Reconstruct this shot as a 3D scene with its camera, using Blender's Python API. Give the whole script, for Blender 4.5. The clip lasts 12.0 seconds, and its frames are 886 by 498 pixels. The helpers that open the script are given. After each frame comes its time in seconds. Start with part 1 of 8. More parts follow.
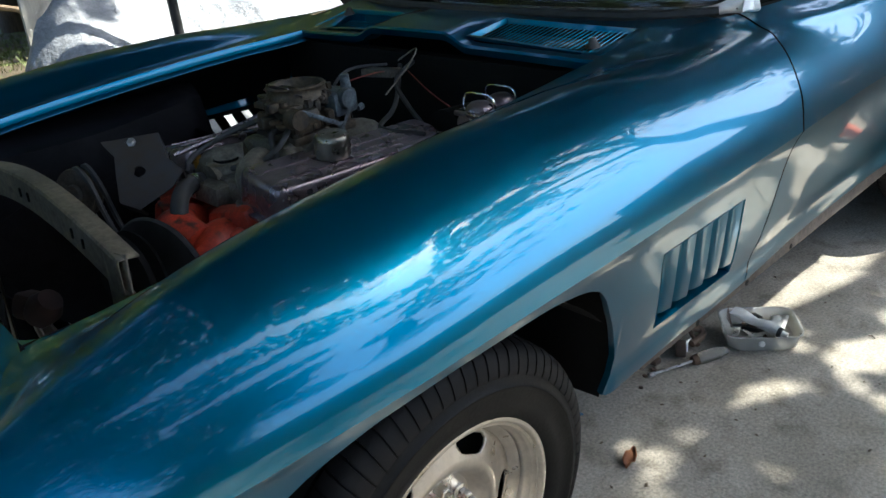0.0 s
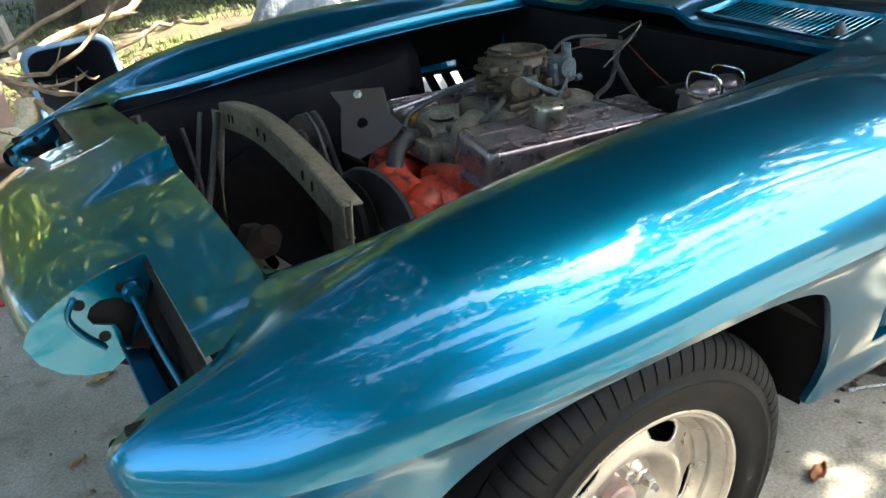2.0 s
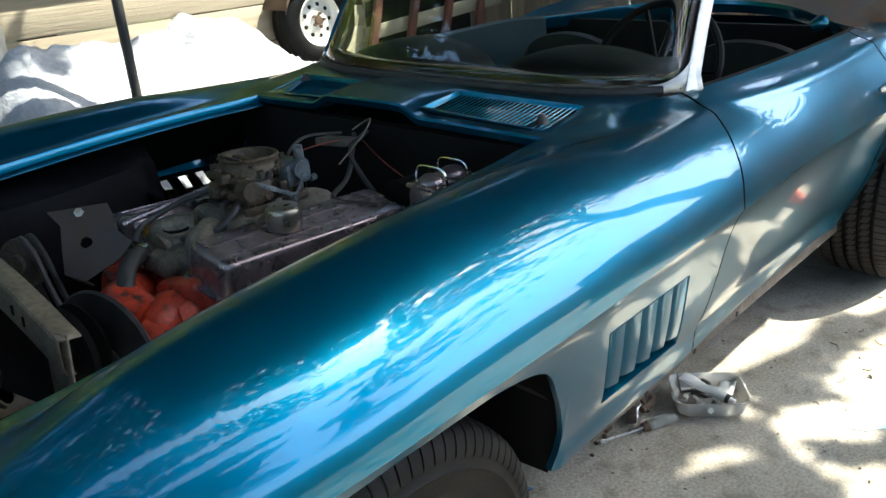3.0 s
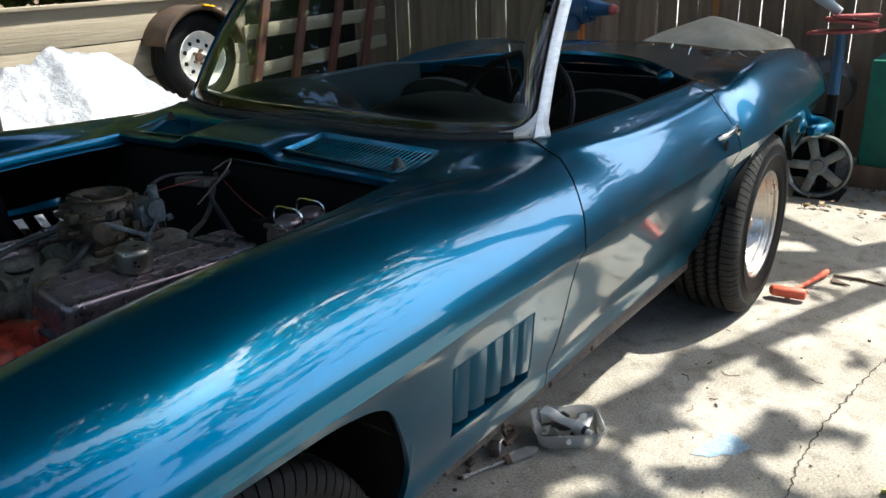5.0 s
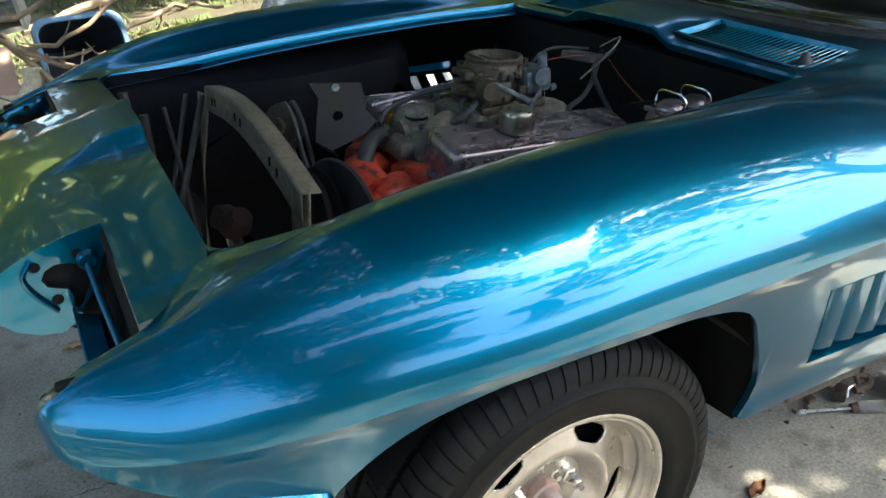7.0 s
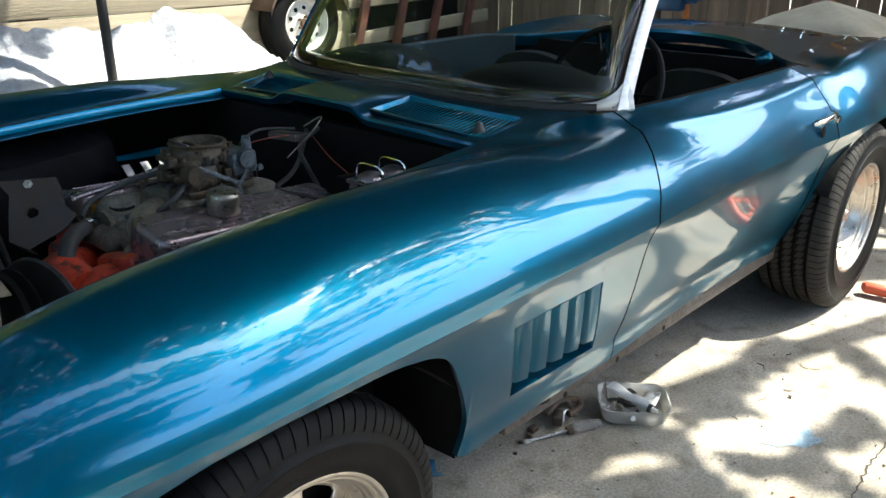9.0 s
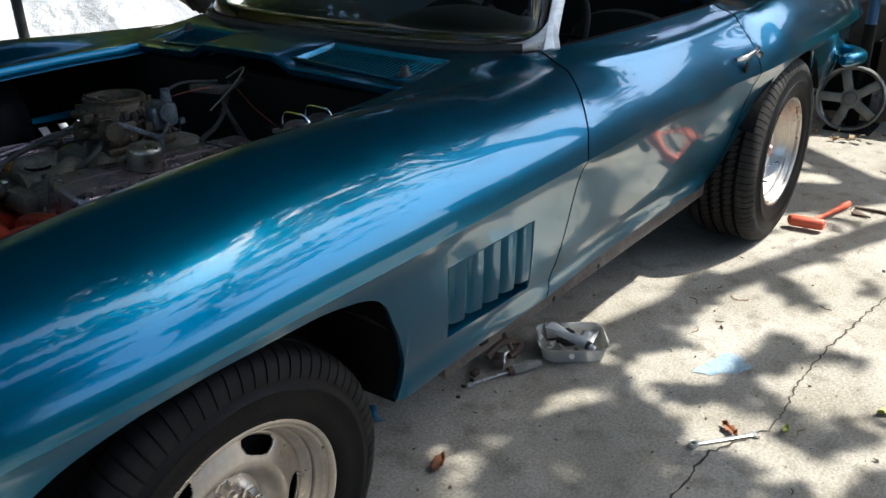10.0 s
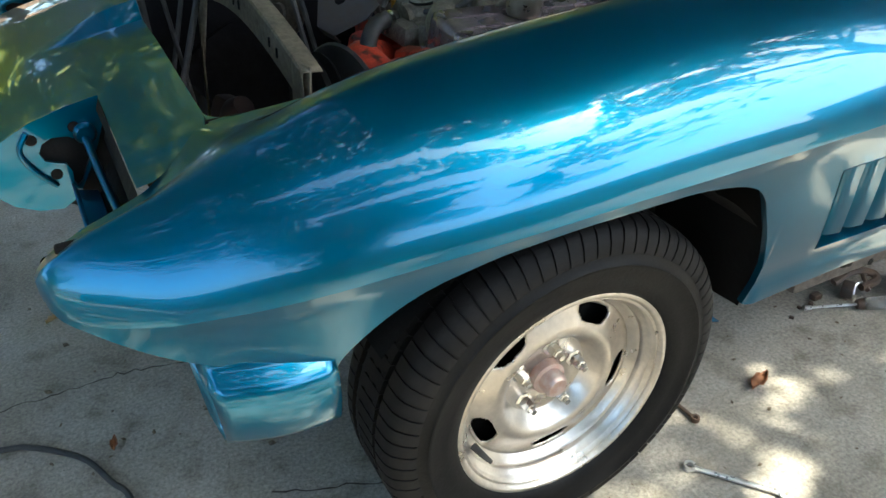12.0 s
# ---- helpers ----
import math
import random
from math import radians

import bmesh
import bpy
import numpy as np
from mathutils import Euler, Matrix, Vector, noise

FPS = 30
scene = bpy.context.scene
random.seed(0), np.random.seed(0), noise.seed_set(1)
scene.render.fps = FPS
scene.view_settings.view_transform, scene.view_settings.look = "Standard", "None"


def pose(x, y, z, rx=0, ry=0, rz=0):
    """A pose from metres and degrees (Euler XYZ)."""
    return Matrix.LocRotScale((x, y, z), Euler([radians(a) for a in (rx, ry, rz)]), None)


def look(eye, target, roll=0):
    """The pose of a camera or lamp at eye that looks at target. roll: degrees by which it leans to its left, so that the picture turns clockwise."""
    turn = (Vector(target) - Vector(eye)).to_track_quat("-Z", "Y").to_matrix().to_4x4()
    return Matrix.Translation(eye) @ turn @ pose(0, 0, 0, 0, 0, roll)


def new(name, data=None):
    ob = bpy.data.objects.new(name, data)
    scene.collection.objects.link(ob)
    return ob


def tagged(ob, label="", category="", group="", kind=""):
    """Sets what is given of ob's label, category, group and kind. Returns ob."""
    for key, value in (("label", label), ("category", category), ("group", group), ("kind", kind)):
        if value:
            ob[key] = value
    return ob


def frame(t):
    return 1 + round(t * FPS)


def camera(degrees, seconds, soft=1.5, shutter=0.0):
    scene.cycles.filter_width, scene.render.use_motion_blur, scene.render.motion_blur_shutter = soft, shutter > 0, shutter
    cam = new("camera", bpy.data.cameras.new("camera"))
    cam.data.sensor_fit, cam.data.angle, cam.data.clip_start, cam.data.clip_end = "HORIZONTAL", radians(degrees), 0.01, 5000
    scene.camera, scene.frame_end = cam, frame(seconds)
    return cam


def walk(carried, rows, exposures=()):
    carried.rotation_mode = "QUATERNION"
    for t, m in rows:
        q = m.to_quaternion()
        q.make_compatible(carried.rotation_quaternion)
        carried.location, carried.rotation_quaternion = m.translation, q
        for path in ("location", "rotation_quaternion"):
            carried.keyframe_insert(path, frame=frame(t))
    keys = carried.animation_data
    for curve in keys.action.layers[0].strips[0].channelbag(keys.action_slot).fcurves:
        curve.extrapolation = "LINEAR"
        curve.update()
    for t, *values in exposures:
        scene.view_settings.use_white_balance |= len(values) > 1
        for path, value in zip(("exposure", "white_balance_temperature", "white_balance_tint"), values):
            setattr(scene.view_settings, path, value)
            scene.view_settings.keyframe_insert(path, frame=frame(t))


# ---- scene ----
cam = camera(57.81, 12.0)
# seconds, eye in metres, then pitch from the nadir, roll and heading in degrees
PATH = [
    (0.0, -0.634, -1.498, 1.297, 64.34, 5.76, -44.71),
    (0.5, -0.684, -1.471, 1.294, 63.07, 4.57, -33.41),
    (1.0, -0.711, -1.455, 1.289, 63.01, 3.40, -28.61),
    (1.5, -0.721, -1.455, 1.296, 62.92, 3.25, -27.96),
    (2.0, -0.695, -1.458, 1.307, 63.39, 4.82, -31.08),
    (2.5, -0.629, -1.479, 1.331, 64.21, 4.87, -39.07),
    (3.0, -0.607, -1.503, 1.350, 67.37, 4.21, -47.19),
    (3.5, -0.631, -1.475, 1.372, 68.40, 3.15, -53.65),
    (3.7, -0.640, -1.465, 1.375, 68.65, 2.95, -55.41),
    (4.5, -0.606, -1.543, 1.367, 69.36, 2.16, -56.01),
    (5.3, -0.572, -1.621, 1.359, 70.07, 1.37, -52.79),
    (5.5, -0.573, -1.631, 1.349, 70.19, 1.05, -52.07),
    (6.0, -0.545, -1.621, 1.348, 66.84, 1.77, -42.92),
    (6.5, -0.616, -1.573, 1.302, 65.61, 1.70, -33.60),
    (6.7, -0.635, -1.537, 1.307, 63.89, 1.30, -31.36),
    (7.4, -0.628, -1.590, 1.330, 63.59, 1.12, -26.86),
    (8.3, -0.622, -1.643, 1.353, 64.87, 0.94, -29.41),
    (8.5, -0.597, -1.637, 1.340, 66.51, 0.47, -35.07),
    (9.0, -0.597, -1.660, 1.345, 68.34, 0.33, -46.69),
    (9.5, -0.586, -1.690, 1.356, 68.88, 0.63, -52.21),
    (10.0, -0.586, -1.684, 1.315, 65.33, 1.31, -51.42),
    (10.5, -0.587, -1.616, 1.232, 58.49, 0.86, -43.75),
    (11.0, -0.601, -1.590, 1.239, 56.37, 0.42, -38.71),
    (11.5, -0.613, -1.582, 1.237, 56.49, 0.54, -34.31),
    (12.0, -0.637, -1.568, 1.247, 57.99, 1.42, -28.03),
]
EXPOSURE = [(0.0, 1.96, 5750, 0), (0.5, 2.82, 5950, -2), (1.0, 3.46, 6900, -4), (1.5, 3.77, 7100, -4), (2.0, 3.26, 6350, -4), (2.5, 2.99, 6150, -4), (3.0, 2.54, 6050, -2), (3.5, 1.84, 6150, 0),
            (5.5, 1.74, 5750, 2), (6.0, 1.96, 6050, 0), (6.5, 2.41, 6050, -2), (8.5, 3.07, 6250, -2), (9.0, 2.36, 6050, 0), (9.5, 1.73, 5750, 2), (10.0, 1.58, 5750, 2), (10.5, 1.9, 5850, 0),
            (11.0, 2.23, 5950, -2), (11.5, 2.43, 6050, -3), (12.0, 2.73, 6150, -4)]
walk(cam, [(t, pose(x, y, z, rx, ry, rz)) for t, x, y, z, rx, ry, rz in PATH], EXPOSURE)

# ---- daylight ----
SUN_EL, SUN_AZ = radians(54), radians(-34)      # height; heading of the sun's ground point, from +x towards +y
world = bpy.data.worlds.new("sky")
scene.world = world
world.use_nodes = True
wn = world.node_tree.nodes
sky = wn.new("ShaderNodeTexSky")
sky.sky_type, sky.sun_disc = "NISHITA", False
sky.sun_elevation, sky.sun_rotation = SUN_EL, math.pi / 2 - SUN_AZ
sky.air_density, sky.dust_density = 0.8, 3.0
wn["Background"].inputs["Strength"].default_value = 0.15
world.node_tree.links.new(sky.outputs["Color"], wn["Background"].inputs["Color"])
sun = new("sun", bpy.data.lights.new("sun", "SUN"))
sun.data.energy, sun.data.angle, sun.data.color = 3.8, radians(0.5), (1.0, 0.90, 0.78)
sun_dir = Vector((math.cos(SUN_EL) * math.cos(SUN_AZ), math.cos(SUN_EL) * math.sin(SUN_AZ), math.sin(SUN_EL)))
sun.matrix_world = look(sun_dir * 30, (0, 0, 0))
# ---- materials ----
def material(name, colour=(0.5, 0.5, 0.5), rough=0.5, metal=0.0, coat=0.0, dark=None, scale=8.0, bump=0.0, bump_scale=60.0,
             spots=None, spot_scale=40.0, spot_at=0.62, mix_at=0.5, per_piece=0.0, stretch=(1, 1, 1), transmission=0.0, coat_rough=0.03,
             rough_var=0.0, spot_soft=0.05, grain=0.0, grain_scale=160.0, spec=0.5):
    """Principled surface in object space: a slow blend to `dark`, fine spots, a fine bump and a little spread from piece to piece."""
    m = bpy.data.materials.new(name)
    m.use_nodes = True
    nt, b = m.node_tree, m.node_tree.nodes["Principled BSDF"]
    lk = nt.links.new
    b.inputs["Base Color"].default_value = (*colour, 1)
    b.inputs["Roughness"].default_value = rough
    b.inputs["Metallic"].default_value = metal
    b.inputs["Coat Weight"].default_value = coat
    b.inputs["Coat Roughness"].default_value = coat_rough
    b.inputs["Transmission Weight"].default_value = transmission
    b.inputs["Specular IOR Level"].default_value = spec
    co = nt.nodes.new("ShaderNodeTexCoord")
    mp = nt.nodes.new("ShaderNodeMapping")
    mp.inputs["Scale"].default_value = stretch
    lk(co.outputs["Object"], mp.inputs["Vector"])
    out = None

    def noise_tex(sc, detail=4.0, r=0.55):
        n = nt.nodes.new("ShaderNodeTexNoise")
        n.inputs["Scale"].default_value, n.inputs["Detail"].default_value, n.inputs["Roughness"].default_value = sc, detail, r
        lk(mp.outputs["Vector"], n.inputs["Vector"])
        return n

    def ramp(src, lo, hi, a=0.0, z=1.0):
        r = nt.nodes.new("ShaderNodeMapRange")
        r.inputs["From Min"].default_value, r.inputs["From Max"].default_value = lo, hi
        r.inputs["To Min"].default_value, r.inputs["To Max"].default_value = a, z
        lk(src, r.inputs["Value"])
        return r.outputs["Result"]

    def blend(fac, a, c):
        x = nt.nodes.new("ShaderNodeMix")
        x.data_type = "RGBA"
        lk(fac, x.inputs["Factor"])
        for sock, v in ((x.inputs["A"], a), (x.inputs["B"], c)):
            if isinstance(v, tuple):
                sock.default_value = (*v, 1)
            else:
                lk(v, sock)
        return x.outputs["Result"]

    if dark:
        n = noise_tex(scale, 6.0, 0.6)
        out = blend(ramp(n.outputs["Fac"], mix_at - 0.16, mix_at + 0.16), colour, dark)
    if spots:
        n = noise_tex(spot_scale, 3.0, 0.5)
        out = blend(ramp(n.outputs["Fac"], spot_at, spot_at + spot_soft), out if out else colour, spots)
    if grain:
        gn = noise_tex(grain_scale, 3.0, 0.7)
        gh = nt.nodes.new("ShaderNodeHueSaturation")
        lk(ramp(gn.outputs["Fac"], 0.3, 0.7, 1 - grain, 1 + grain), gh.inputs["Value"])
        if out:
            lk(out, gh.inputs["Color"])
        else:
            gh.inputs["Color"].default_value = (*colour, 1)
        out = gh.outputs["Color"]
    if per_piece:
        oi = nt.nodes.new("ShaderNodeObjectInfo")
        hs = nt.nodes.new("ShaderNodeHueSaturation")
        lk(ramp(oi.outputs["Random"], 0, 1, 1 - per_piece, 1 + per_piece), hs.inputs["Value"])
        if out:
            lk(out, hs.inputs["Color"])
        else:
            hs.inputs["Color"].default_value = (*colour, 1)
        out = hs.outputs["Color"]
    if out:
        lk(out, b.inputs["Base Color"])
    if rough_var:
        lk(ramp(noise_tex(scale * 2.3, 5.0).outputs["Fac"], 0.3, 0.7, max(rough - rough_var, 0.02), rough + rough_var), b.inputs["Roughness"])
    if bump:
        n = noise_tex(bump_scale, 5.0, 0.6)
        bp = nt.nodes.new("ShaderNodeBump")
        bp.inputs["Strength"].default_value, bp.inputs["Distance"].default_value = 0.6, bump
        lk(n.outputs["Fac"], bp.inputs["Height"])
        lk(bp.outputs["Normal"], b.inputs["Normal"])
    return m


PAINT = material("metallic blue paint", (0.001, 0.138, 0.252), 0.28, 0.85, 1.0, dark=(0.001, 0.122, 0.222), scale=3.0, coat_rough=0.036)
PAINT_DULL = material("blue paint without gloss", (0.006, 0.12, 0.24), 0.45, 0.3, 0.25, dark=(0.004, 0.08, 0.17), scale=9)
# Near-zero black: shade of the bay, recesses and holes is put into the colour.
BLACK = material("near-black for parts and shade", (0.003, 0.003, 0.003), 0.75, dark=(0.006, 0.0055, 0.005), scale=7, bump=0.002, spec=0.2)
# Also kept near zero, with the bay's shade in its colour.
INNER = material("black inner fender", (0.0035, 0.0035, 0.005), 0.6, dark=(0.007, 0.0065, 0.008), scale=6, bump=0.001, bump_scale=25, spec=0.1, grain=0.4, grain_scale=35)
TREAD = material("tread rubber", (0.0065, 0.0063, 0.0065), 0.62, dark=(0.012, 0.011, 0.0105), scale=18, bump=0.0006, bump_scale=150, spec=0.15)
DUSTY_TREAD = material("dusty tread rubber", (0.030, 0.028, 0.026), 0.75, dark=(0.045, 0.042, 0.038), scale=18, bump=0.0006, bump_scale=150, spec=0.15)
TYRE = material("tyre rubber", (0.0045, 0.0045, 0.005), 0.5, dark=(0.009, 0.0085, 0.008), scale=14, bump=0.0008, bump_scale=160, spec=0.12, grain=0.3, grain_scale=200)
STEEL = material("bare wheel steel", (0.62, 0.58, 0.52), 0.33, 0.9, dark=(0.5, 0.45, 0.39), scale=9, rough_var=0.08, bump=0.0005, bump_scale=30, grain=0.1, grain_scale=60)
CHROME = material("chrome", (0.75, 0.75, 0.74), 0.12, 1.0, dark=(0.6, 0.58, 0.55), scale=20, rough_var=0.06)
DULL_CHROME = material("dusty chrome", (0.29, 0.24, 0.25), 0.28, 0.78, dark=(0.22, 0.17, 0.18), scale=9, rough_var=0.10, grain=0.16, grain_scale=70)
ALLOY = material("dusty cast aluminium", (0.21, 0.185, 0.145), 0.62, 0.4, dark=(0.11, 0.095, 0.07), scale=16, bump=0.002, bump_scale=70, grain=0.4, grain_scale=110)
CARB = material("stained carburettor alloy", (0.10, 0.07, 0.04), 0.55, 0.5, dark=(0.035, 0.03, 0.025), scale=26, bump=0.002, bump_scale=90, grain=0.5, grain_scale=130)
CARB_GREY = material("grey carburettor alloy", (0.16, 0.19, 0.205), 0.5, 0.6, dark=(0.07, 0.075, 0.08), scale=26, bump=0.002, bump_scale=90, grain=0.45, grain_scale=130)
ORANGE = material("engine orange", (0.50, 0.05, 0.018), 0.5, dark=(0.28, 0.03, 0.014), scale=16, spots=(0.05, 0.02, 0.014), spot_scale=28, spot_at=0.56, spot_soft=0.12, grain=0.3, grain_scale=120, bump=0.0015, bump_scale=60)
RUST = material("rusty bracket", (0.12, 0.105, 0.09), 0.7, 0.3, dark=(0.07, 0.055, 0.042), scale=18, bump=0.001, spots=(0.16, 0.08, 0.035), spot_scale=30, spot_at=0.68, grain=0.35, grain_scale=110)
SUPPORT = material("dusty steel support", (0.20, 0.165, 0.115), 0.6, 0.3, dark=(0.10, 0.085, 0.06), scale=10, spots=(0.07, 0.05, 0.035), spot_scale=30, spot_at=0.6, spot_soft=0.15, grain=0.35, grain_scale=90)
RUBBER = material("black hose rubber", (0.02, 0.02, 0.02), 0.55, dark=(0.045, 0.042, 0.04), scale=20)
FRAME_GREY = material("dusty frame rail", (0.12, 0.10, 0.085), 0.75, dark=(0.06, 0.05, 0.042), scale=9, bump=0.002, grain=0.35, grain_scale=60)
SEAT = material("dark green-black vinyl", (0.009, 0.0105, 0.009), 0.55, dark=(0.015, 0.0155, 0.013), scale=9, bump=0.001, spec=0.25)
TRIM_STEEL = material("brushed windscreen trim", (0.72, 0.7, 0.67), 0.38, 0.5, dark=(0.55, 0.53, 0.5), scale=28, stretch=(1, 1, 3), rough_var=0.1)
CONCRETE = material("worn concrete", (0.36, 0.322, 0.272), 0.85, dark=(0.24, 0.21, 0.165), scale=2.6, bump=0.006, bump_scale=90, spots=(0.165, 0.143, 0.108), spot_scale=13, spot_at=0.52, spot_soft=0.25, grain=0.35, grain_scale=120)


# ---- mesh helpers ----
def thing(name, at, label, category, group="", kind=""):
    ob = new(name)
    ob.location = at
    ob.empty_display_size = 0.1
    bpy.context.view_layer.update()
    return tagged(ob, label, category, group, kind)


def as_mesh(name, bm, mat, smooth=True, sharp=40):
    me = bpy.data.meshes.new(name)
    bm.normal_update()
    bm.to_mesh(me)
    bm.free()
    if smooth:
        me.shade_smooth()
        me.set_sharp_from_angle(angle=radians(sharp))
    for one in (mat if isinstance(mat, (list, tuple)) else [mat]):
        me.materials.append(one)
    return me


def part(name, bm, mat, parent=None, label="", smooth=True, sharp=40):
    """One mesh object in world coordinates, under a thing or a part."""
    ob = new(name, as_mesh(name, bm, mat, smooth, sharp))
    if parent:
        ob.parent = parent
        m = Matrix.Translation(parent.location) if parent.type == "EMPTY" else Matrix.Identity(4)
        ob.matrix_parent_inverse = m.inverted()
    if label:
        tagged(ob, label)
    return ob


def solo(name, bm, mat, label, category, group="", kind="", smooth=True, sharp=40):
    """A top-level thing of one mesh in world coordinates."""
    return tagged(part(name, bm, mat, None, "", smooth, sharp), label, category, group, kind)


def add_box(bm, c, s, rot=None, bevel=0.0, seg=2):
    r = bmesh.ops.create_cube(bm, size=1.0)
    vs = r["verts"]
    bmesh.ops.scale(bm, vec=s, verts=vs)
    if bevel:
        es = list({e for v in vs for e in v.link_edges})
        vs2 = bmesh.ops.bevel(bm, geom=es, offset=bevel, segments=seg, affect="EDGES", profile=0.5)["verts"]
        vs = list({v for v in vs if v.is_valid} | set(vs2))
    m = Matrix.Translation(c) @ (rot.to_4x4() if rot else Matrix.Identity(4))
    bmesh.ops.transform(bm, matrix=m, verts=vs)
    return vs


def turn(rx=0, ry=0, rz=0):
    return Euler([radians(a) for a in (rx, ry, rz)]).to_matrix()


def add_tube(bm, pts, r, seg=10, caps=True):
    """A round tube along pts; r a number or a list."""
    pts = [Vector(p) for p in pts]
    n = len(pts)
    rs = r if isinstance(r, (list, tuple)) else [r] * n
    rings, ref = [], None
    for i, p in enumerate(pts):
        d = (pts[min(i + 1, n - 1)] - pts[max(i - 1, 0)]).normalized()
        if ref is None:
            ref = Vector((0, 0, 1)) if abs(d.z) < 0.9 else Vector((1, 0, 0))
        u = (ref - d * ref.dot(d)).normalized()
        ref = u
        w = d.cross(u)
        rings.append([bm.verts.new(p + (u * math.cos(a) + w * math.sin(a)) * rs[i]) for a in (2 * math.pi * k / seg for k in range(seg))])
    for a, b in zip(rings, rings[1:]):
        for k in range(seg):
            bm.faces.new((a[k], a[(k + 1) % seg], b[(k + 1) % seg], b[k]))
    if caps:
        bm.faces.new(list(reversed(rings[0])))
        bm.faces.new(rings[-1])


def bend(pts, n=6):
    """A smooth run of points through pts."""
    p = [Vector(q) for q in pts]
    p = [p[0] * 2 - p[1]] + p + [p[-1] * 2 - p[-2]]
    out = []
    for i in range(1, len(p) - 2):
        for k in range(n):
            t = k / n
            a, b, c, d = p[i - 1:i + 3]
            out.append(0.5 * ((2 * b) + (c - a) * t + (2 * a - 5 * b + 4 * c - d) * t * t + (3 * b - a - 3 * c + d) * t ** 3))
    out.append(p[-2])
    return out


def add_lathe(bm, profile, m, seg=48, closed=False, span=(0, 2 * math.pi)):
    """Turns (radius, height) pairs round the z axis of the pose m."""
    full = abs(span[1] - span[0] - 2 * math.pi) < 1e-6
    rings = []
    for k in range(seg if full else seg + 1):
        a = span[0] + (span[1] - span[0]) * k / seg
        rings.append([bm.verts.new(m @ Vector((r * math.cos(a), r * math.sin(a), h))) for r, h in profile])
    n = len(profile)
    for k in range(seg):
        a, b = rings[k], rings[(k + 1) % len(rings)]
        for i in range(n if closed else n - 1):
            j = (i + 1) % n
            bm.faces.new((a[i], b[i], b[j], a[j]))


def add_grid(bm, rows, wrap=False):
    """Quads over rows of points."""
    vs = [[bm.verts.new(p) for p in r] for r in rows]
    for a, b in zip(vs, vs[1:]):
        n = len(a)
        for k in range(n if wrap else n - 1):
            q = (a[k], a[(k + 1) % n], b[(k + 1) % n], b[k])
            bm.faces.new(q)
    return vs


def add_prism(bm, outline, m, depth, hole=None):
    """A flat outline (x, y) in the pose m, given depth along its z."""
    lo = [bm.verts.new(m @ Vector((x, y, 0))) for x, y in outline]
    hi = [bm.verts.new(m @ Vector((x, y, depth))) for x, y in outline]
    n = len(outline)
    for k in range(n):
        bm.faces.new((lo[k], lo[(k + 1) % n], hi[(k + 1) % n], hi[k]))
    bm.faces.new(list(reversed(lo)))
    bm.faces.new(hi)


def smooth_curve(*pts):
    """A monotone cubic through rows (x, v...), as a function of x."""
    a = np.array(pts, float)
    x, y = a[:, 0], a[:, 1:]
    h, d = np.diff(x)[:, None], np.diff(y, axis=0) / np.diff(x)[:, None]
    s = np.zeros_like(y)
    s[0], s[-1] = d[0], d[-1]
    w1, w2 = 2 * h[1:] + h[:-1], h[1:] + 2 * h[:-1]
    same = d[:-1] * d[1:] > 0
    with np.errstate(divide="ignore", invalid="ignore"):
        s[1:-1] = np.where(same, (w1 + w2) / (w1 / d[:-1] + w2 / d[1:]), 0)

    def f(v):
        v = min(max(v, x[0]), x[-1])
        i = min(int(np.searchsorted(x, v, side="right")) - 1, len(x) - 2)
        hh = x[i + 1] - x[i]
        t = (v - x[i]) / hh
        r = (2 * t ** 3 - 3 * t * t + 1) * y[i] + (t ** 3 - 2 * t * t + t) * hh * s[i] + (3 * t * t - 2 * t ** 3) * y[i + 1] + (t ** 3 - t * t) * hh * s[i + 1]
        return float(r[0]) if len(r) == 1 else tuple(float(q) for q in r)
    return f


def bez(a, b, c, d, n, last=False):
    """Points of a cubic Bezier in the plane."""
    out = []
    for k in range(n + (1 if last else 0)):
        t = k / n
        u = 1 - t
        out.append(tuple(u ** 3 * p + 3 * u * u * t * q + 3 * u * t * t * r + t ** 3 * s for p, q, r, s in zip(a, b, c, d)))
    return out


def step(a, b, v):
    t = min(max((v - a) / (b - a), 0), 1)
    return t * t * (3 - 2 * t)
# ---- the car: x runs to its tail from the front axle, y to its far side, z up ----
car = thing("sports_car", (1.3, 0, 0), "blue two-seat convertible under repair with its bonnet off", "car")

RIDGE = smooth_curve((-0.704, -0.668, 0.738), (-0.696, -0.673, 0.752), (-0.672, -0.676, 0.768), (-0.64, -0.678, 0.784), (-0.60, -0.68, 0.798), (-0.54, -0.684, 0.82), (-0.47, -0.688, 0.85), (-0.40, -0.69, 0.873),
                     (-0.32, -0.69, 0.896), (-0.24, -0.69, 0.911), (-0.15, -0.69, 0.922), (0, -0.69, 0.934), (0.2, -0.69, 0.942), (0.4, -0.69, 0.941),
                     (0.6, -0.688, 0.929), (0.8, -0.688, 0.918), (1.07, -0.712, 0.904), (1.3, -0.742, 0.884), (1.5, -0.756, 0.875), (1.75, -0.762, 0.872), (2.0, -0.762, 0.879),
                     (2.2, -0.752, 0.898), (2.45, -0.735, 0.937), (2.8, -0.725, 0.952), (3.1, -0.735, 0.94), (3.35, -0.75, 0.89), (3.55, -0.765, 0.80), (3.66, -0.78, 0.73))
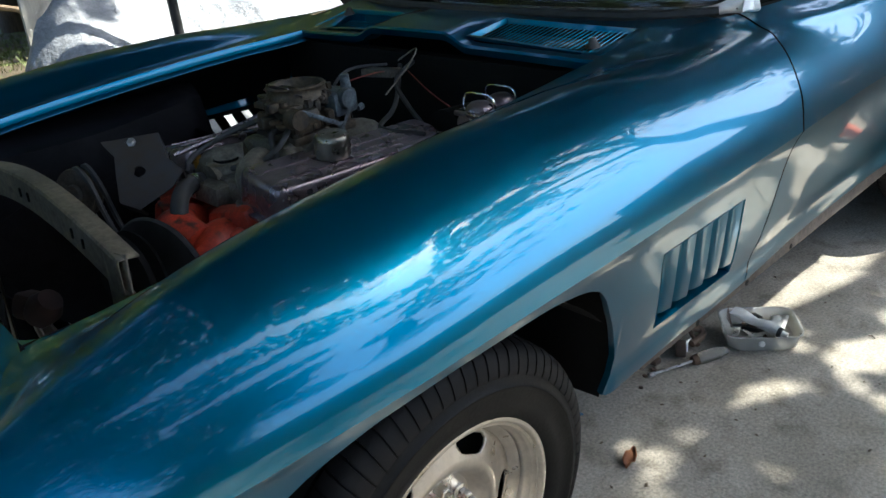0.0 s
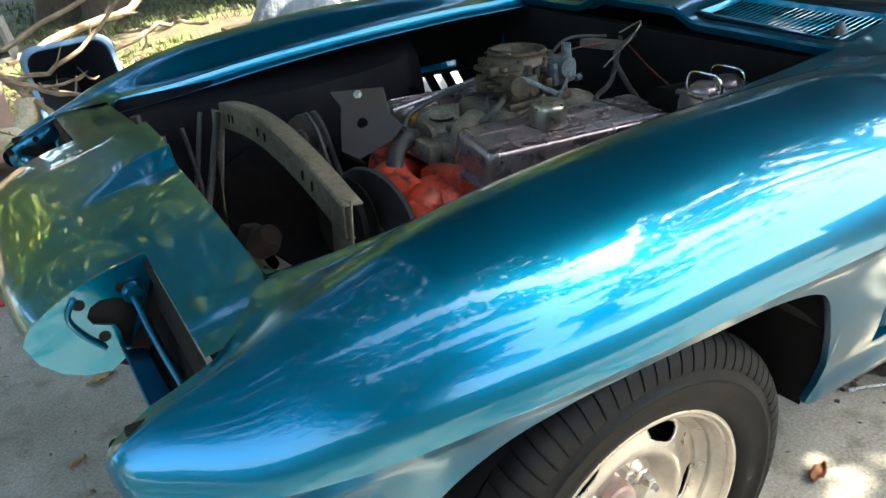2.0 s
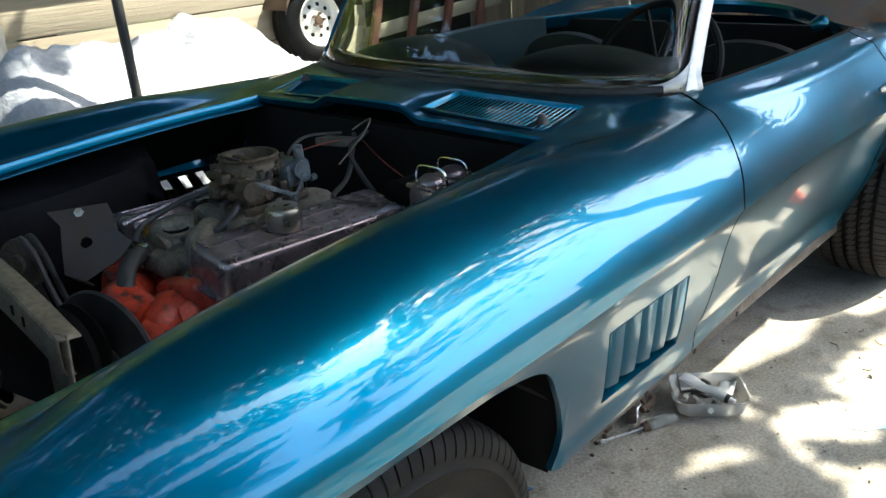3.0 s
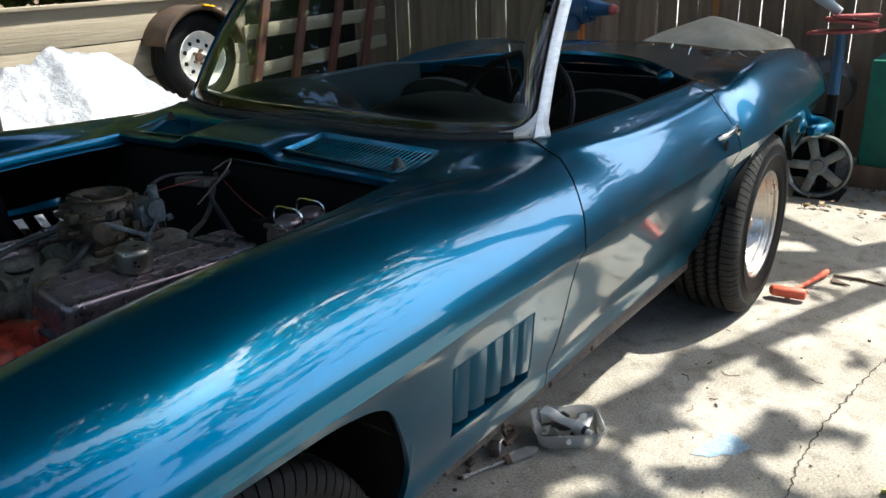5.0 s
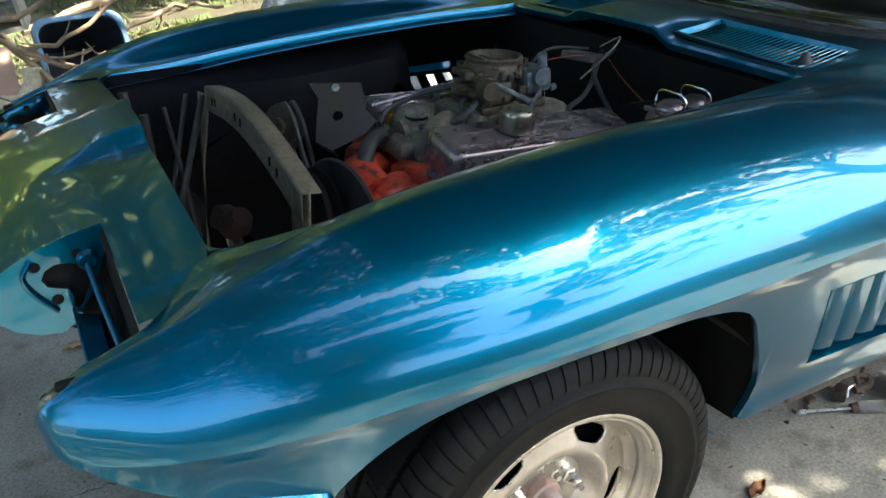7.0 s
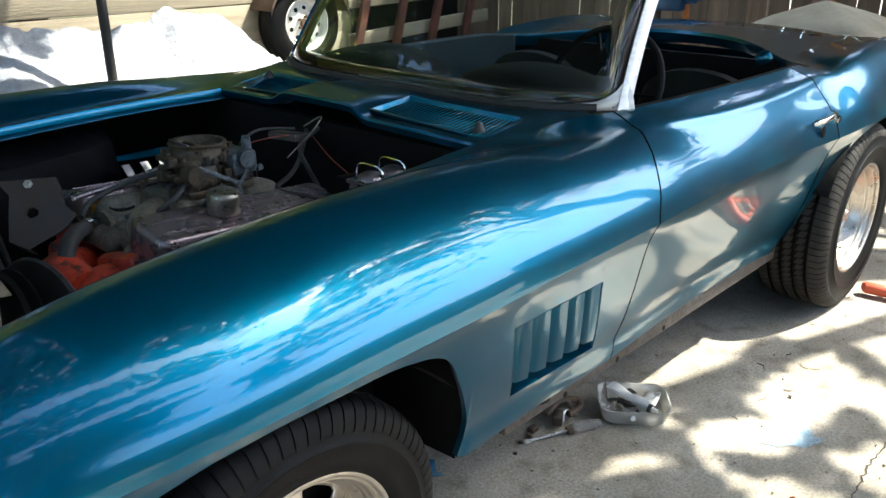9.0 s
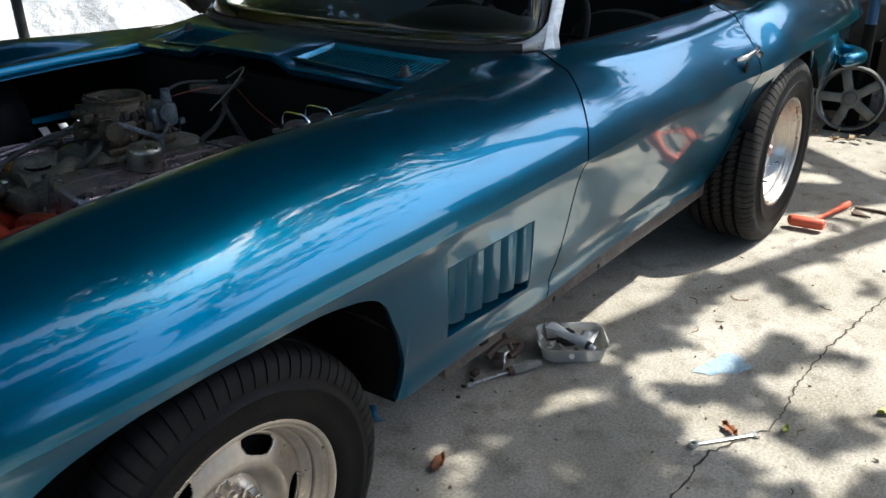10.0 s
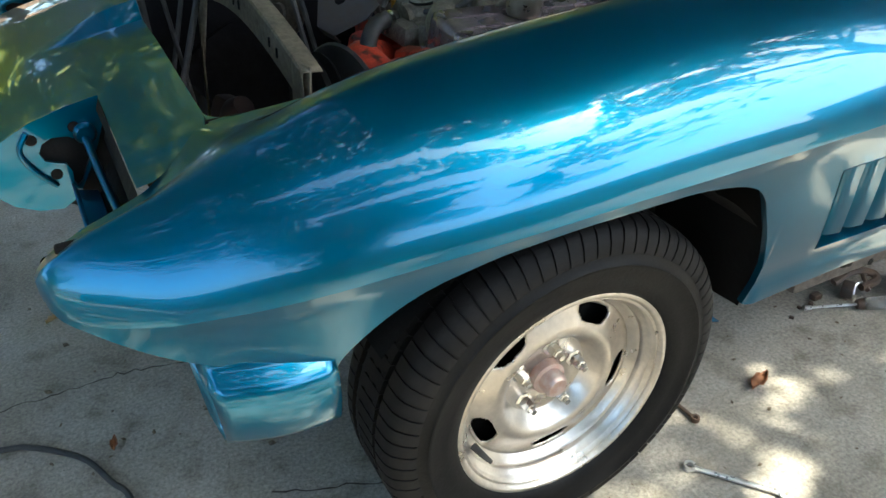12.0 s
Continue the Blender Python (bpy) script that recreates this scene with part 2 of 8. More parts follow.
CREASE = smooth_curve((-0.704, -0.669, 0.726), (-0.696, -0.690, 0.711), (-0.67, -0.714, 0.695), (-0.64, -0.733, 0.689), (-0.58, -0.767, 0.692), (-0.5, -0.80, 0.700), (-0.4, -0.832, 0.714),
                      (-0.3, -0.853, 0.727), (-0.2, -0.868, 0.736), (-0.1, -0.877, 0.742), (0, -0.88, 0.745), (0.3, -0.88, 0.744), (0.6, -0.875, 0.746), (0.93, -0.868, 0.744),
                      (1.4, -0.845, 0.733), (1.8, -0.84, 0.723), (2.1, -0.862, 0.724), (2.45, -0.885, 0.738), (2.9, -0.88, 0.74), (3.3, -0.855, 0.733), (3.66, -0.80, 0.712))
# inner top edge: bonnet opening, then the windscreen's foot, the door's top and the rear deck
INNER_EDGE = smooth_curve((-0.704, -0.664, 0.740), (-0.696, -0.656, 0.750), (-0.66, -0.648, 0.769), (-0.57, -0.646, 0.803), (-0.506, -0.60, 0.8265), (-0.476, -0.562, 0.835), (-0.455, -0.556, 0.838), (-0.3, -0.556, 0.848),
                          (-0.1, -0.556, 0.868), (0.1, -0.553, 0.882), (0.3, -0.548, 0.892), (0.5, -0.536, 0.899), (0.72, -0.515, 0.903), (0.85, -0.56, 0.918), (0.97, -0.60, 0.933),
                          (1.07, -0.640, 0.936), (1.3, -0.662, 0.933), (1.7, -0.675, 0.929), (2.0, -0.68, 0.929), (2.15, -0.67, 0.926), (2.3, -0.60, 0.915), (2.5, -0.56, 0.925), (3.0, -0.56, 0.93),
                          (3.35, -0.58, 0.88), (3.55, -0.60, 0.81), (3.66, -0.61, 0.745))
HEM = smooth_curve((-0.704, 0.720), (-0.696, 0.702), (-0.66, 0.677), (-0.6, 0.638), (-0.52, 0.592), (-0.45, 0.555), (-0.402, 0.545), (-0.391, 0.569), (-0.363, 0.607), (-0.321, 0.648), (-0.28, 0.676), (-0.231, 0.696), (-0.17, 0.712),
                   (-0.05, 0.722), (0.1, 0.72), (0.2, 0.704), (0.255, 0.682), (0.29, 0.65), (0.32, 0.60), (0.35, 0.545), (0.378, 0.47), (0.388, 0.40), (0.393, 0.362), (0.5, 0.362), (0.65, 0.36), (0.8, 0.348), (1.0, 0.338), (1.3, 0.333), (2.06, 0.32),
                   (2.09, 0.345), (2.12, 0.45), (2.17, 0.55), (2.25, 0.645), (2.36, 0.71), (2.49, 0.728), (2.62, 0.71), (2.73, 0.645), (2.81, 0.55), (2.87, 0.42), (3.1, 0.40), (3.66, 0.46))
TUCK = smooth_curve((0, 0), (0.03, 0.016), (0.08, 0.034), (0.2, 0.066), (0.28, 0.09), (0.4, 0.142), (0.5, 0.19))
DOOR_FRONT = 0.985
DOOR_SLANT = smooth_curve((0, 0.095), (10, 0.095), (14, 0.065), (20, -0.01), (24, -0.052), (30, -0.035), (44, 0.0))   # by row, from the top edge to the hem


def side_section(s):
    """The body's side at station s: points from the inner top edge over the ridge and the crease to the hem."""
    sway = max(0.0, 1 - abs(s - DOOR_FRONT) / 0.22)
    sway = sway * sway * (3 - 2 * sway)
    fine = []
    for row in range(45):
        x = s + sway * DOOR_SLANT(row)
        t, r, c = INNER_EDGE(x), RIDGE(x), CREASE(x)
        hem = min(HEM(x), c[1] - 0.004)
        w = step(-0.704, -0.55, x)
        door = step(0.85, 1.35, x) * (1 - step(2.1, 2.3, x))
        if row < 10:
            k = row / 10
            rise = 1 - step(-0.6, -0.45, x) * (1 - step(0.75, 1.0, x))      # level beside the bonnet opening, then up to the blade
            flat = (t[0] + (r[0] - t[0]) * (0.75 - 0.3 * rise), t[1] + (r[1] - t[1]) * (0.15 * rise + 0.4 * door))
            near = (r[0] + (0.034 + 0.011 * rise) * w * (1 - 0.75 * door), r[1] - (0.012 - 0.008 * rise) * w + 0.03 * door)
            p = bez(t, flat, near, r, 10)[row]
            k = (0, 0.18, 0.30, 0.38, 0.46, 0.54, 0.61, 0.69, 0.79, 0.89)[row]
            top = 0.012 / max(r[1] - t[1], 0.01)
            lift = (1 - top) * step(0.16, 0.61, k) + top * (1 - (1 - max(0.0, (k - 0.56) / 0.44)) ** 2)       # level, then up to a broad rounded crest
            swept = (t[0] + (r[0] - t[0]) * k, t[1] + (r[1] - t[1]) * lift)
            keep = max(step(0.6, 1.0, x), 1 - step(-0.67, -0.60, x))
            p = (p[0] * keep + swept[0] * (1 - keep), p[1] * keep + swept[1] * (1 - keep))
        elif row < 24:
            a = (r[0] + (c[0] - r[0]) * 0.33, r[1] - (0.004 + 0.006 * step(-0.45, -0.6, x)) * w - (r[1] - c[1]) * (0.012 + 0.228 * door))
            b = (c[0] + 0.012 * w + 0.004 * door, c[1] + (r[1] - c[1]) * (0.52 - 0.06 * door))
            p = bez(r, a, b, c, 14)[row - 10]
        else:
            k = (row - 24) / 20
            d = (c[1] - hem) * k
            lip = 0.02 * step(0.075, 0.0, c[1] - d - hem) * step(0.36, 0.42, x) * (1 - step(2.0, 2.08, x))      # flared lower lip
            p = (c[0] + TUCK(d) * step(-0.704, -0.5, x) - lip, c[1] - d)
        fine.append((x, p[0], p[1]))
    x, y, z = fine[-1]
    fine += [(x, y + 0.005, z - 0.001), (x, y + 0.012, z + 0.003)]
    return fine


def stations():
    s = list(np.concatenate([np.linspace(-0.704, -0.66, 8), np.linspace(-0.65, -0.46, 14), np.linspace(-0.45, -0.32, 18), np.linspace(-0.305, 0.2, 26), np.linspace(0.215, 0.42, 30),
                             np.linspace(0.44, 0.96, 26), [DOOR_FRONT - 0.0035, DOOR_FRONT + 0.0035], np.linspace(1.01, 2.03, 30), [2.0765, 2.0835], np.linspace(2.1, 2.3, 18),
                             np.linspace(2.32, 2.66, 16), np.linspace(2.68, 2.9, 18), np.linspace(2.95, 3.66, 18)]))
    return s


STATIONS = stations()
# the louvre opening behind the front wheel: corners in x and z
LOUVRE = [(0.463, 0.656), (0.773, 0.646), (0.853, 0.431), (0.526, 0.455)]


def body_side(side):
    """One flank as fender, door and quarter, split along the door gaps."""
    cols = [[(x, y if side < 0 else -y, z) for x, y, z in side_section(s)] for s in STATIONS]
    i0 = next(i for i, s in enumerate(STATIONS) if s > DOOR_FRONT)
    i1 = next(i for i, s in enumerate(STATIONS) if s > 2.08)
    out = []
    for rows in (cols[:i0], cols[i0:i1], cols[i1:]):
        bm = bmesh.new()
        if side > 0:
            rows = rows[::-1]
        add_grid(bm, rows)
        out.append(bm)
    return out


def cut_hole(bm, quad, side):
    """Opens a four-sided hole, given in x and z, through the skin."""
    def near_faces():
        return [f for f in bm.faces if 0.4 < f.calc_center_median().x < 0.88 and f.calc_center_median().z < 0.7]
    for (x0, z0), (x1, z1) in zip(quad, quad[1:] + quad[:1]):
        fs = near_faces()
        geom = fs + list({e for f in fs for e in f.edges}) + list({v for f in fs for v in f.verts})
        bmesh.ops.bisect_plane(bm, geom=geom, dist=1e-5, plane_co=(x0, 0, z0), plane_no=Vector((z1 - z0, 0, x0 - x1)).normalized())

    def inside(p):
        return all((x1 - x0) * (p.z - z0) - (z1 - z0) * (p.x - x0) < 1e-7 for (x0, z0), (x1, z1) in zip(quad, quad[1:] + quad[:1]))
    bmesh.ops.delete(bm, geom=[f for f in near_faces() if inside(f.calc_center_median())], context="FACES")


def skin_y(x, z):
    """The near flank's y below the crease."""
    c = CREASE(x)
    return c[0] + TUCK(c[1] - z)


near_fender, near_door, near_quarter = body_side(-1)
cut_hole(near_fender, LOUVRE, -1)
far_fender, far_door, far_quarter = body_side(1)
cut_hole(far_fender, LOUVRE, 1)
fender = part("front_fender", near_fender, PAINT, car, "metallic blue front fender with a sharp side crease", sharp=32)
part("front_fender", far_fender, PAINT, car, "metallic blue far front fender", sharp=32)
door = part("door", near_door, PAINT, car, "metallic blue door, closed, window down", sharp=32)
part("door", far_door, PAINT, car, "metallic blue far door, closed", sharp=32)
part("rear_quarter", near_quarter, PAINT, car, "metallic blue rear quarter with a high haunch", sharp=32)
part("rear_quarter", far_quarter, PAINT, car, "metallic blue far rear quarter", sharp=32)


def nose_z(x, y):
    base = NOSE_TOP(x) - 0.031 * step(0.12, 0.60, abs(y))
    h = 0.032 * step(-0.67, -0.455, x)
    half = 0.118 + 0.03 * step(-0.455, -0.67, x)
    return base + h * (1 - step(half - 0.035, half, abs(y - 0.01)))


NOSE_TOP = smooth_curve((-0.77, 0.752), (-0.765, 0.768), (-0.75, 0.785), (-0.72, 0.802), (-0.66, 0.826), (-0.57, 0.846), (-0.455, 0.865))


INNER_Y = {-1: 0.36, 1: 0.295}      # inner edges of the headlight openings


def nose_panel():
    """The nose between the fenders, open to the front at both headlights, with its rolled leading edge."""
    bm = bmesh.new()
    ys = sorted(set(np.round(np.concatenate([np.linspace(-0.645, 0.645, 40), [-0.36, 0.295, -0.53, -0.55, -0.562, -0.58, -0.60, -0.62, 0.53, 0.55, 0.562, 0.58, 0.60, 0.62, -0.118, 0.138, -0.108, 0.128, -0.08, 0.10]]), 4)))
    rows = []
    for k in range(9):
        t = k / 8
        row = []
        for y in ys:
            edge = min(abs(y), 0.645)
            x0 = float(np.interp(edge, (0.50, 0.53, 0.55, 0.562, 0.60, 0.646), (-0.455, -0.457, -0.462, -0.468, -0.492, -0.552)))
            x = x0 + (-0.57 - x0) * t
            row.append((x, y, nose_z(x, y) - 0.003 * step(0.556, 0.60, edge)))
        rows.append(row)
    add_grid(bm, rows)
    ys2 = [y for y in ys if -0.3601 <= y <= 0.2951]
    rows = []
    for k in range(15):
        t = k / 14
        row = []
        for y in ys2:
            tip = -0.768 + 0.10 * (abs(y) / 0.36) ** 3 * 0.22
            x = -0.57 + (tip + 0.57) * math.sin(t * math.pi / 2)
            xs = -0.57 + (-0.768 + 0.57) * math.sin(t * math.pi / 2)
            row.append((x, y, nose_z(xs, y)))
        rows.append(row)
    last = rows[-1]
    rows.append([(x + 0.004, y, z - 0.018) for x, y, z in last])
    rows.append([(x + 0.012, y, z - 0.034) for x, y, z in last])
    rows.append([(x + 0.04, y, z - 0.042) for x, y, z in last])
    add_grid(bm, rows)
    bmesh.ops.remove_doubles(bm, verts=bm.verts, dist=0.0005)
    bmesh.ops.recalc_face_normals(bm, faces=bm.faces)
    return part("nose_panel", bm, PAINT, car, "metallic blue nose panel with empty headlight openings", sharp=30)


nose_panel()


def headlight_wall(side):
    """Inner wall of an empty headlight opening, with a kidney hole and bolt holes."""
    bm = bmesh.new()
    y = INNER_Y[side] * side
    rim = [(-0.57, 0.835), (-0.62, 0.826), (-0.67, 0.812), (-0.71, 0.793), (-0.74, 0.774), (-0.754, 0.752), (-0.742, 0.718), (-0.718, 0.692), (-0.688, 0.677), (-0.656, 0.672),
           (-0.635, 0.684), (-0.622, 0.70), (-0.60, 0.735), (-0.585, 0.765), (-0.572, 0.795)]
    hole = [(-0.605, 0.772), (-0.625, 0.783), (-0.645, 0.785), (-0.66, 0.778), (-0.667, 0.765), (-0.662, 0.752), (-0.648, 0.746), (-0.635, 0.742), (-0.63, 0.728), (-0.632, 0.712),
            (-0.628, 0.704), (-0.62, 0.71), (-0.607, 0.735), (-0.598, 0.752), (-0.597, 0.765)]
    a = [bm.verts.new((x, y, z)) for x, z in rim]
    b = [bm.verts.new((x, y, z)) for x, z in hole]
    n = len(a)
    for k in range(n):
        bm.faces.new((a[k], a[(k + 1) % n], b[(k + 1) % n], b[k]))
    ext = bmesh.ops.extrude_face_region(bm, geom=list(bm.faces))
    bmesh.ops.translate(bm, vec=(0, -0.006 * side, 0), verts=[v for v in ext["geom"] if isinstance(v, bmesh.types.BMVert)])
    bmesh.ops.recalc_face_normals(bm, faces=bm.faces)
    wall = part("headlight_wall", bm, PAINT, car, "blue inner wall of an empty headlight opening", sharp=30)
    for x, z in ((-0.672, 0.787), (-0.652, 0.729), (-0.612, 0.795)):
        bm = bmesh.new()
        add_lathe(bm, [(0.0, 0.0012), (0.0075, 0.0012), (0.0085, 0.0)], pose(x, y + 0.0005 * side, z, 90 if side < 0 else -90), 14)
        part("bolt_hole", bm, BLACK, wall, "dark round bolt hole")
    bm = bmesh.new()
    add_tube(bm, bend([(-0.675, y + 0.004 * side, 0.80), (-0.69, y + 0.005 * side, 0.775), (-0.68, y + 0.005 * side, 0.745), (-0.655, y + 0.004 * side, 0.712)], 4), 0.004, 8)
    part("pressed_rib", bm, PAINT, wall)
    # pivot post with the lower panel behind the opening
    bm = bmesh.new()
    add_tube(bm, [(-0.602, y + 0.006 * side, 0.785), (-0.597, y + 0.06 * side, 0.745), (-0.585, y + 0.24 * side, 0.70)], 0.006, 10)
    add_lathe(bm, [(0, 0.012), (0.012, 0.012), (0.016, 0.006), (0.016, 0)], pose(-0.60, y + 0.004 * side, 0.785, 90 if side < 0 else -90), 16)
    part("headlight_pivot", bm, PAINT, car, "blue headlight pivot stud")
    bm = bmesh.new()
    rows = [[(x, (INNER_Y[side] + 0.005 + (0.645 - INNER_Y[side]) * j / 6) * side, z) for j in range(7)] for x, z in ((-0.634, 0.712), (-0.630, 0.700), (-0.604, 0.692), (-0.598, 0.676), (-0.594, 0.66))]
    add_grid(bm, rows)
    part("headlight_back_panel", bm, PAINT_DULL, car, "dull blue lower panel behind the headlight opening").modifiers.new("thick", "SOLIDIFY").thickness = 0.003
    bm = bmesh.new()
    rows = []
    for k in range(13):
        z = 0.832 - 0.185 * k / 12
        rows.append([(-0.571 - 0.006 * (k % 3 == 1) - 0.05 * max(0, k - 6) / 6, (INNER_Y[side] + 0.005 + (0.64 - INNER_Y[side]) * j / 8) * side, z - 0.028 * (j / 8) * (1 - k / 12)) for j in range(9)])
    add_grid(bm, rows)
    # the panel's near-black carries the shade of the opening
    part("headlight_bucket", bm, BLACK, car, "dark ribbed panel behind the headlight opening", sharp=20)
    # near-black box and sheet put in for the shade behind the kidney hole
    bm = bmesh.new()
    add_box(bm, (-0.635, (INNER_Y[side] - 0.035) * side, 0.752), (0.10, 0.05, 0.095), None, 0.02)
    part("nose_inside", bm, BLACK, car, "near-black box for the shade inside the nose")
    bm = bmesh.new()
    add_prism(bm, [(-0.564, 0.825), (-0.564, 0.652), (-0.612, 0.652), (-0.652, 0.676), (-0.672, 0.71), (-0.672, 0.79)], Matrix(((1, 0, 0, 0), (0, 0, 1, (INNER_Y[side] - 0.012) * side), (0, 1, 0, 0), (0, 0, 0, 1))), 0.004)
    part("nose_inside", bm, BLACK, car, "near-black sheet for the shade behind the headlight wall")
    # outer wall of the opening, in the fender
    bm = bmesh.new()
    yo = 0.648 * side
    rim = [(-0.565, 0.798), (-0.60, 0.79), (-0.64, 0.778), (-0.668, 0.763), (-0.686, 0.75), (-0.694, 0.73), (-0.688, 0.708), (-0.675, 0.692), (-0.66, 0.676), (-0.63, 0.668), (-0.60, 0.672), (-0.585, 0.685), (-0.572, 0.71), (-0.567, 0.74), (-0.565, 0.77)]
    hole = [(-0.588, 0.752), (-0.605, 0.748), (-0.62, 0.747), (-0.635, 0.75), (-0.648, 0.752), (-0.66, 0.748), (-0.665, 0.74), (-0.66, 0.731), (-0.648, 0.728), (-0.638, 0.722), (-0.632, 0.705), (-0.615, 0.70), (-0.598, 0.71), (-0.59, 0.725), (-0.586, 0.74)]
    a = [bm.verts.new((x, yo, z)) for x, z in rim]
    b = [bm.verts.new((x, yo, z)) for x, z in hole]
    for k in range(len(a)):
        bm.faces.new((a[k], a[(k + 1) % len(a)], b[(k + 1) % len(a)], b[k]))
    bmesh.ops.recalc_face_normals(bm, faces=bm.faces)
    outer = part("headlight_wall", bm, PAINT, car, "blue outer wall of an empty headlight opening", sharp=30)
    outer.modifiers.new("thick", "SOLIDIFY").thickness = 0.003
    for x, z in ((-0.686, 0.746), (-0.625, 0.765), (-0.656, 0.707)):
        bm = bmesh.new()
        add_lathe(bm, [(0.0, 0.003), (0.0075, 0.003), (0.0085, 0.0)], pose(x, yo - 0.001 * side, z, 90 if side > 0 else -90), 14)
        part("bolt_hole", bm, BLACK, outer, "dark round bolt hole")
    # near-black box put in for the shade within the fender tip
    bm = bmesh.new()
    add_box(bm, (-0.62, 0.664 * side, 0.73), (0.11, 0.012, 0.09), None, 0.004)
    part("fender_inside", bm, BLACK, car, "near-black box for the shade inside the fender tip")


headlight_wall(-1)
headlight_wall(1)


def front_valance(side):
    """Lower corner of the front, a box-like end with an open mouth for the lamp."""
    bm = bmesh.new()
    prof = [(0.03, 0.645), (0.034, 0.625), (0.036, 0.608), (0.030, 0.594), (0.012, 0.584), (0.003, 0.572), (0.0, 0.55), (0.004, 0.52), (0.012, 0.490), (0.018, 0.480), (0.03, 0.474), (0.055, 0.474), (0.075, 0.49), (0.078, 0.60)]
    rows = []
    for k in range(11):
        t = k / 10
        x = -0.556 + 0.160 * t
        out = 0.012 * math.sin(t * math.pi) + 0.02 * t
        rows.append([(x + (0.10 * (0.58 - z) - 0.10 * dy) * (1 - t), ((-0.775 - out) + dy) * (1 if side < 0 else -1), z - 0.008 * t) for dy, z in prof])
    add_grid(bm, rows)
    bmesh.ops.recalc_face_normals(bm, faces=bm.faces)
    sm = part("front_valance", bm, PAINT, car, "blue lower front corner with an empty lamp mouth", sharp=50)
    sm.modifiers.new("thick", "SOLIDIFY").thickness = 0.004
    # near-black box that fills the mouth with painted shade
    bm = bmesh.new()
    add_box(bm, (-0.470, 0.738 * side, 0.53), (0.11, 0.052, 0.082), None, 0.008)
    part("lamp_mouth", bm, BLACK, sm, "near-black box for the shade in the lamp mouth")


front_valance(-1)
front_valance(1)


def bonnet_frame():
    """Down-turned flange round the bonnet opening, with the lip's thickness."""
    for side in (-1, 1):
        bm = bmesh.new()
        rows = []
        for x in np.linspace(-0.455, 0.72, 50):
            y, z = INNER_EDGE(x)
            y = -y * side
            rows.append([(x, y, z), (x, y - 0.002 * side, z - 0.006), (x, y - 0.003 * side, z - 0.02), (x, y - 0.02 * side, z - 0.026), (x, y - 0.035 * side, z - 0.025)])
        add_grid(bm, rows)
        bmesh.ops.recalc_face_normals(bm, faces=bm.faces)
        part("bonnet_flange", bm, PAINT, car, "blue flange along the bonnet opening")
    bm = bmesh.new()
    rows = []
    for y in np.linspace(-0.5, 0.5, 60):
        z = nose_z(-0.455, y)
        rows.append([(-0.455, y, z), (-0.453, y, z - 0.004), (-0.452, y, z - 0.02), (-0.46, y, z - 0.024)])
    add_grid(bm, rows)
    part("bonnet_flange", bm, PAINT, car, "blue front lip of the bonnet opening")


    for side in (-1, 1):
        bm = bmesh.new()
        rows = []
        for k in range(9):
            a = math.pi / 2 * k / 8
            x, y = -0.457 + 0.045 * (1 - math.sin(a)), 0.558 - 0.045 * (1 - math.cos(a))
            z = INNER_EDGE(x)[1] + 0.0005
            rows.append([(-0.457, 0.558 * side, INNER_EDGE(-0.457)[1] + 0.0005), (x, y * side, z), (x, y * side, z - 0.018)])
        add_grid(bm, rows)
        bmesh.ops.recalc_face_normals(bm, faces=bm.faces)
        part("opening_corner", bm, PAINT, car, "rounded blue corner of the bonnet opening")


bonnet_frame()

# ---- cowl in front of the windscreen ----
def cowl_z(x, y):
    z = 0.908 + 0.027 * step(0.72, 1.0, x) - 0.008 * (abs(y) / 0.55) ** 2 + 0.012 * step(0.35, 0.6, abs(y)) * step(0.75, 1.0, x)
    hump = 0.027 * (1 - step(0.13, 0.21, abs(y - 0.06))) * (1 - step(0.80, 0.97, x) * 0.85)
    return z + hump


GRILLES = [(-0.50, -0.125, 0.765, 0.9), (0.26, 0.51, 0.765, 0.9)]


